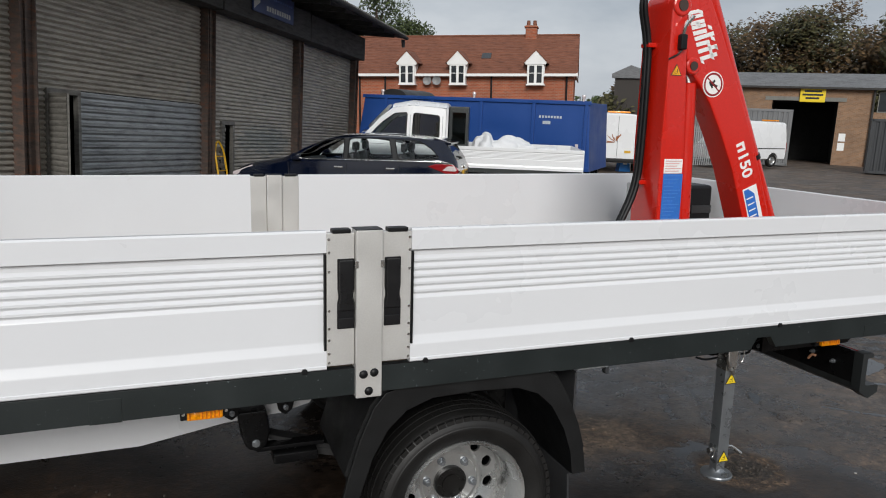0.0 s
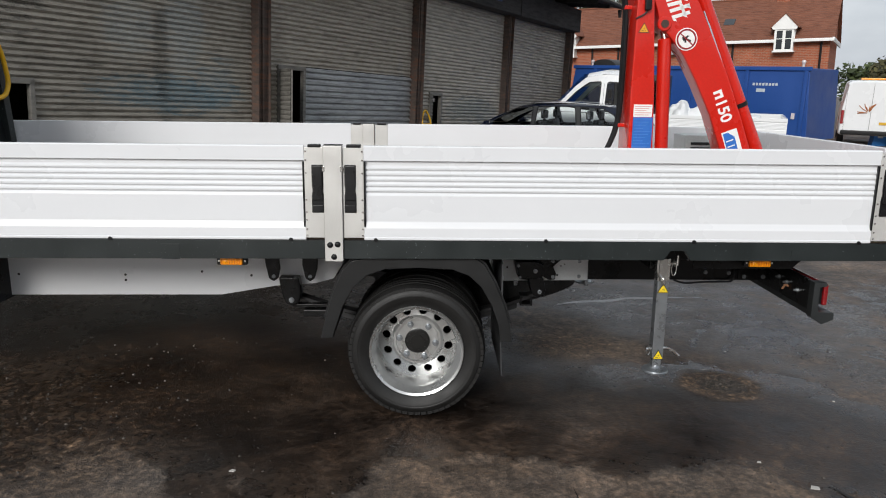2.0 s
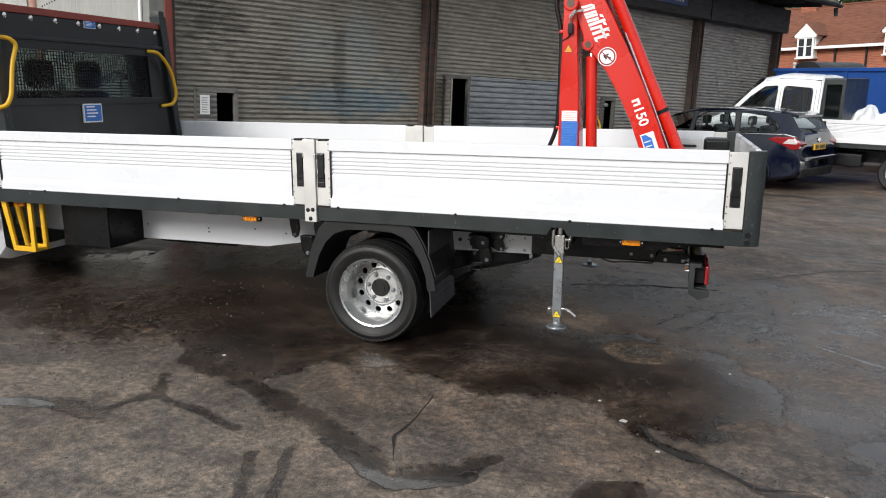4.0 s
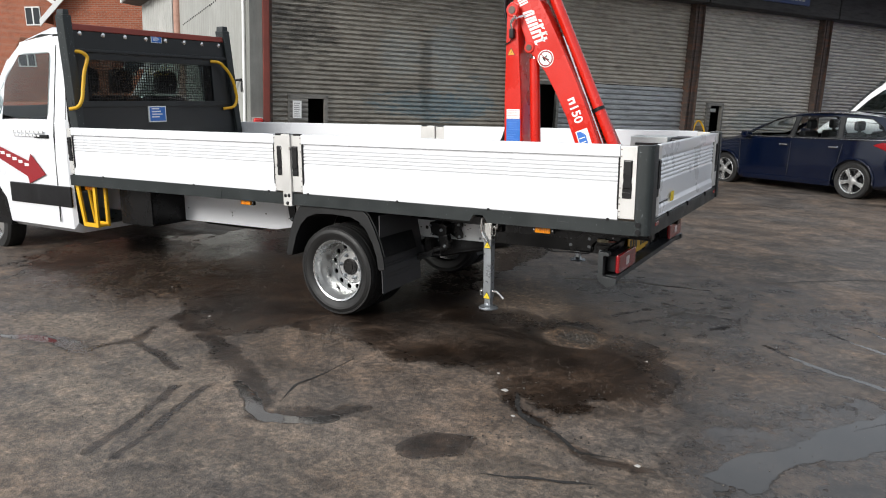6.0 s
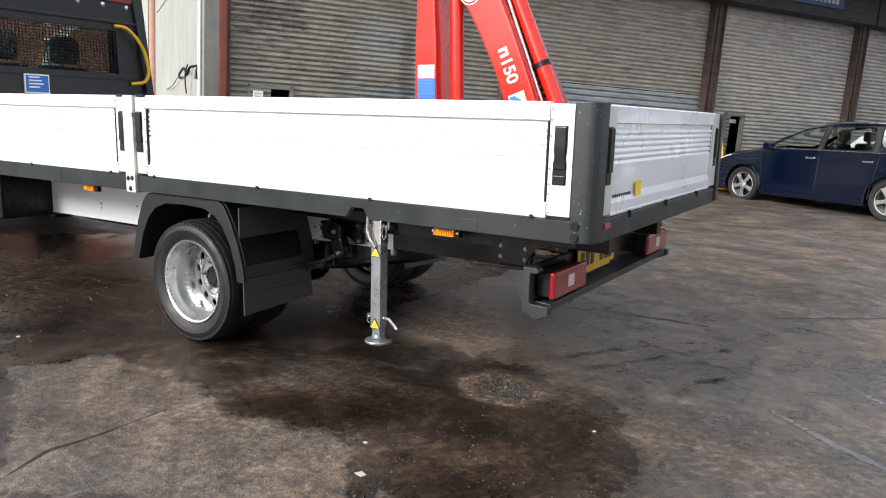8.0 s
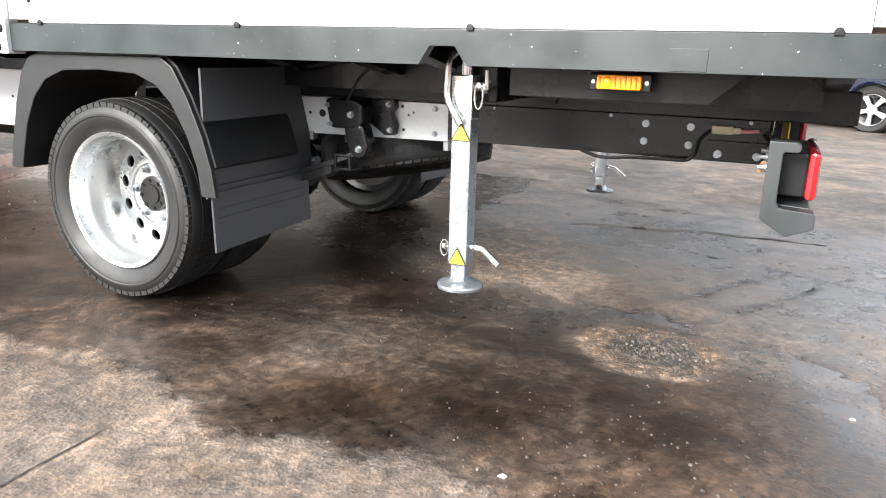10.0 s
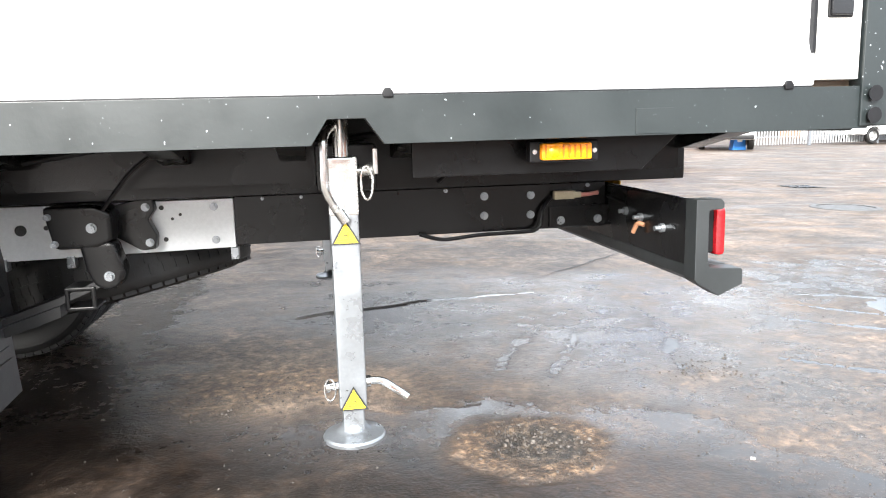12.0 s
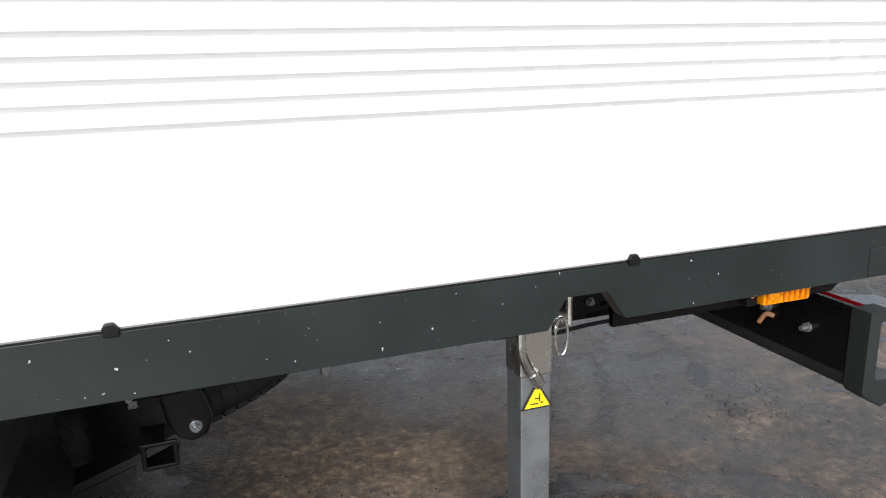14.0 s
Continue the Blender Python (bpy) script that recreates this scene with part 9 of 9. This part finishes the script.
def tree(x, y, h, spread, mat, seed, leaf=0.28, n=2600, label="leafy tree beyond the yard", shape=1.0):
    rng = random.Random(seed)
    z = level(x, y) - 0.3
    t = thing("tree", label, "tree", "trees round the yard", FAR @ Matrix.Translation((x, y, z)))
    bm = bm_new()
    tube(bm, [(0, 0, 0), (0.1, 0.05, h * 0.25), (0.0, 0.1, h * 0.5), (0.1, 0, h * 0.8)], [h * 0.035, h * 0.028, h * 0.018, h * 0.006], 8)
    lobes = []
    for k in range(11):
        a = rng.uniform(0, 2 * math.pi)
        zz = h * rng.uniform(0.30, 0.86)
        r = spread * rng.uniform(0.3, 0.75) * (1 - abs(zz / h - 0.5) * 0.9 * shape)
        c = Vector((r * math.cos(a), r * math.sin(a), zz))
        lobes.append((c, spread * rng.uniform(0.28, 0.50)))
        tube(bm, [(0, 0, zz * 0.6), (c.x * 0.5, c.y * 0.5, zz * 0.8), tuple(c)], [h * 0.012, h * 0.009, h * 0.003], 6)
    lobes.append((Vector((0, 0, h * 0.88)), spread * 0.32))
    part("trunk", bm, M_BARK, t)
    verts, faces = [], []
    for i in range(n):
        c, r = lobes[i % len(lobes)]
        d = Vector((rng.gauss(0, 1), rng.gauss(0, 1), rng.gauss(0, 1))).normalized() * r * rng.uniform(0.35, 1.12)
        d.z *= 0.85
        p = c + d
        u = Vector((rng.gauss(0, 1), rng.gauss(0, 1), rng.gauss(0, 1))).normalized()
        v = u.orthogonal().normalized()
        s = leaf * rng.uniform(0.5, 1.2)
        k = len(verts)
        verts += [tuple(p - u * s), tuple(p + v * s * 0.5), tuple(p + u * s), tuple(p - v * s * 0.5)]
        faces.append((k, k + 1, k + 2, k + 3))
    me = bpy.data.meshes.new("crown")
    me.from_pydata(verts, [], faces)
    me.materials.append(mat)
    ob = new("crown", me)
    ob.parent = t
    return t


rng = random.Random(11)
for k in range(12):
    a = radians(40 + k * 1.55)
    D = rng.uniform(70, 84)
    tree(-0.9 + D * math.sin(a), -2.1 + D * math.cos(a), rng.uniform(11.2, 13.6), rng.uniform(4.2, 5.4), (M_LEAF3, M_LEAF2, M_LEAF3)[k % 3], 20 + k, 0.20, 9000, "autumn-brown tree beyond the workshop")
for k, (az, D, h, w, mt) in enumerate(((33.5, 56, 4.6, 2.6, M_LEAF2), (35.5, 60, 5.8, 3.0, M_LEAF3), (37.8, 62, 7.2, 3.4, M_LEAF2), (39.5, 60, 7.0, 3.2, M_LEAF3), (31.8, 60, 4.2, 2.4, M_LEAF))):
    a = radians(az)
    tree(-0.9 + D * math.sin(a), -2.1 + D * math.cos(a), h, w, mt, 50 + k, 0.26, 2200, "bushy tree beyond the yard")
for k, (az, D, h, w) in enumerate(((14.8, 62, 13.4, 4.8), (17.0, 64, 10.6, 3.6), (19.6, 64, 8.0, 3.6), (12.0, 62, 10.5, 4.4), (23.8, 66, 8.6, 1.5), (8.5, 66, 9.5, 4), (4.6, 58, 9.4, 2.0), (2.2, 60, 7.6, 3.0))):
    a = radians(az)
    tree(-0.9 + D * math.sin(a), -2.1 + D * math.cos(a), h, w, M_LEAF, 70 + k, 0.18, 7000, "tall green tree behind the houses")

# ---- buildings past the warehouse's near end ----
bm = bm_new()
prof = []
v = 5.75
while v < 10.2:
    prof += [(-0.13, v), (-0.16, v + 0.03), (-0.16, v + 0.22), (-0.13, v + 0.25)]
    v += 0.30
a = [bm.verts.new((p[0], p[1], -0.6)) for p in prof]
c = [bm.verts.new((p[0], p[1], 4.6)) for p in prof]
for i in range(len(prof) - 1):
    bm.faces.new((a[i], a[i + 1], c[i + 1], c[i]))
box(bm, -0.12, 3.0, 5.75, 10.3, -0.6, 4.6)
annex = thing("annex", "white sheet-clad annex with a brown boxed eave", "shed", m=SHED @ ENDWALL)
part("wall", bm, weathered("white_sheet", (0.40, 0.40, 0.375), (0.33, 0.33, 0.305), 0.0, 0.6, 0.1, stretch=(3.0, 3.0, 0.3), grime=0.25), annex, "white ribbed sheet wall")
bm = bm_new()
prism(bm, [(-0.62, 3.85), (-0.62, 4.30), (-0.13, 4.75), (-0.13, 3.80)], "xz", 5.8, 10.6, 0.02)
part("boxed_eave", bm, weathered("brown_eave", (0.11, 0.085, 0.07), (0.07, 0.05, 0.04), 0.03, 0.7, 0.0), annex, "brown boxed eave")
bm = bm_new()
box(bm, -0.66, -0.60, 10.45, 10.62, 3.85, 4.32, 0.01)
part("eave_end", bm, M_UPVC, annex, "white eave end board")


def gable_house(m, W, D, E, R, label, windows_at=()):
    t = thing("brick_house", label, "house", m=m)
    bm = bm_new()
    prism(bm, [(0, -0.5), (W, -0.5), (W, E), (W / 2, R), (0, E)], "xz", 0, D)
    part("wall", bm, M_BRICK, t, "red brick gable wall")
    bm = bm_new()
    for s in (0, 1):
        x0, x1 = (-0.4, W / 2) if s == 0 else (W + 0.4, W / 2)
        z0 = E - 0.4 * (R - E) / (W / 2)
        prism(bm, [(x0, z0), (x0, z0 + 0.15), (x1, R + 0.15), (x1, R)], "xz", -0.3, D + 0.3)
    part("roof", bm, M_TILE, t, "brown tiled roof")
    bm = bm_new()
    for s in (0, 1):
        x0, x1 = (-0.42, W / 2) if s == 0 else (W + 0.42, W / 2)
        z0 = E - 0.42 * (R - E) / (W / 2)
        prism(bm, [(x0, z0 - 0.16), (x0, z0 + 0.12), (x1, R + 0.14), (x1, R - 0.14)], "xz", -0.36, -0.29)
    part("bargeboard", bm, M_UPVC, t, "white bargeboard")
    for x, z, w, h in windows_at:
        bm = bm_new()
        box(bm, x - w / 2, x + w / 2, -0.05, 0.05, z, z + h, 0.01)
        wf = part("window", bm, M_UPVC, t)
        bm = bm_new()
        for s in (-1, 1):
            box(bm, x + s * w / 4 - w * 0.2, x + s * w / 4 + w * 0.2, -0.06, -0.045, z + 0.08, z + h - 0.08)
        part("pane", bm, M_PANE, wf)
    return t


gable_house(pose(0, -0.05, 0, 0.7, -1.15, 1.2) @ Matrix.Translation((-26.5, 15.0, 0)) @ Matrix.Rotation(radians(38), 4, "Z"), 9.0, 9.0, 4.9, 9.5, "red brick gable-ended house with white bargeboards", ((3.2, 2.6, 1.6, 1.5),))
gable_house(pose(0, -0.05, 0, 0.7, -1.15, 1.2) @ Matrix.Translation((-52, 22.0, 0)) @ Matrix.Rotation(radians(30), 4, "Z"), 11.0, 9.0, 6.2, 9.8, "distant red brick house with white windows", ((3.0, 3.6, 1.0, 1.6), (7.5, 3.6, 1.0, 1.6), (7.5, 6.0, 1.0, 1.2)))
tree(-30.5, 12.6, 7.6, 2.6, M_LEAF, 95, 0.2, 2600, "green tree between the brick houses")
for k in range(5):
    tree(-62 + 3.5 * k, 33 + 3.5 * k, 12.0, 5.0, M_LEAF, 100 + k, 0.4, 2000, "dark tree on the skyline")
# unseen closing buildings, added behind the camera to bound the yard
for k, (x, y, a, w) in enumerate(((-18, -30, 8, 30), (14, -34, -5, 26), (36, -14, 70, 26))):
    gable_house(Matrix.Translation((x, y, -0.3)) @ Matrix.Rotation(radians(a + 180), 4, "Z") @ Matrix.Translation((-w / 2, 0, 0)), w, 8, 3.2, 5.0, "added low brick building, unseen, behind the camera")

# a hand trolley and slatted pallet by the third shutter
tro = thing("hand_trolley", "yellow sack trolley leaning by the shutter door", "trolley", m=SHED @ pose(9.42, -0.34, 0.16, -10, 0, 0))
bm = bm_new()
tube(bm, bend([(-0.17, 0, 0.10), (-0.17, 0, 1.02), (0.0, 0, 1.24), (0.17, 0, 1.02), (0.17, 0, 0.10)], 0.18, 8), 0.019, 10)
for z in (0.35, 0.62, 0.90):
    tube(bm, [(-0.17, 0, z), (0.17, 0, z)], 0.012, 8)
part("trolley_frame", bm, M_YELLOW, tro, "yellow tube frame")
bm = bm_new()
box(bm, -0.20, 0.20, -0.22, 0.0, 0.02, 0.04)
part("toe_plate", bm, M_YELLOW, tro)
for s in (-1, 1):
    bm = bm_new()
    lathe(bm, [(0.05, -0.03), (0.12, -0.03), (0.13, 0.0), (0.12, 0.03), (0.05, 0.03)], (s * 0.22, 0.05, 0.13), "x", 20)
    part("wheel", bm, surface("orange_wheel", (0.45, 0.16, 0.03), 0.6), tro)
pal = thing("wooden_pallet", "weathered slatted pallet leaning against the shutter", "pallet", m=SHED @ pose(9.50, -0.12, 0.10, -6, 0, 0))
for k in range(9):
    bm = bm_new()
    box(bm, -0.26, 0.26, -0.02, 0.0, 0.05 + k * 0.165, 0.15 + k * 0.165, 0.004)
    part("slat", bm, surface("grey_wood", (0.27, 0.21, 0.15), 0.8, dark=0.6, big=6), pal)
for x in (-0.23, 0.23):
    bm = bm_new()
    box(bm, x - 0.03, x + 0.03, 0.0, 0.08, 0.0, 1.56)
    part("bearer", bm, M_BARK, pal)
# blue marker in the yard
mk = thing("yard_marker", "small blue plastic yard marker with a white face", "marker", m=Matrix.Translation((16.5, 24.2, fall(16.5, 24.2))))
bm = bm_new()
prism(bm, [(-0.28, 0.0), (0.28, 0.0), (0.20, 0.62), (-0.20, 0.62)], "xz", -0.15, 0.15, 0.03)
part("body", bm, surface("bright_blue_plastic", (0.03, 0.22, 0.65), 0.5), mk)
bm = bm_new()
box(bm, -0.10, 0.10, -0.156, -0.15, 0.3, 0.55)
part("face", bm, M_WHITEPRINT, mk)
# red alarm housing on the warehouse's end pier
bm = bm_new()
box(bm, -0.405, -0.220, -0.125, -0.098, 1.02, 1.18, 0.006)
bcn = tagged(part("alarm_beacon", bm, surface("pale_backplate", (0.45, 0.44, 0.42), 0.5), None, m=SHED), "red alarm housing on a pale plate on the warehouse pier", "alarm")
bm = bm_new()
box(bm, -0.390, -0.235, -0.215, -0.122, 1.03, 1.17, 0.035, seg=4)
part("red_dome", bm, lens("bright_red_dome", (0.62, 0.02, 0.015)), bcn, "red plastic dome")
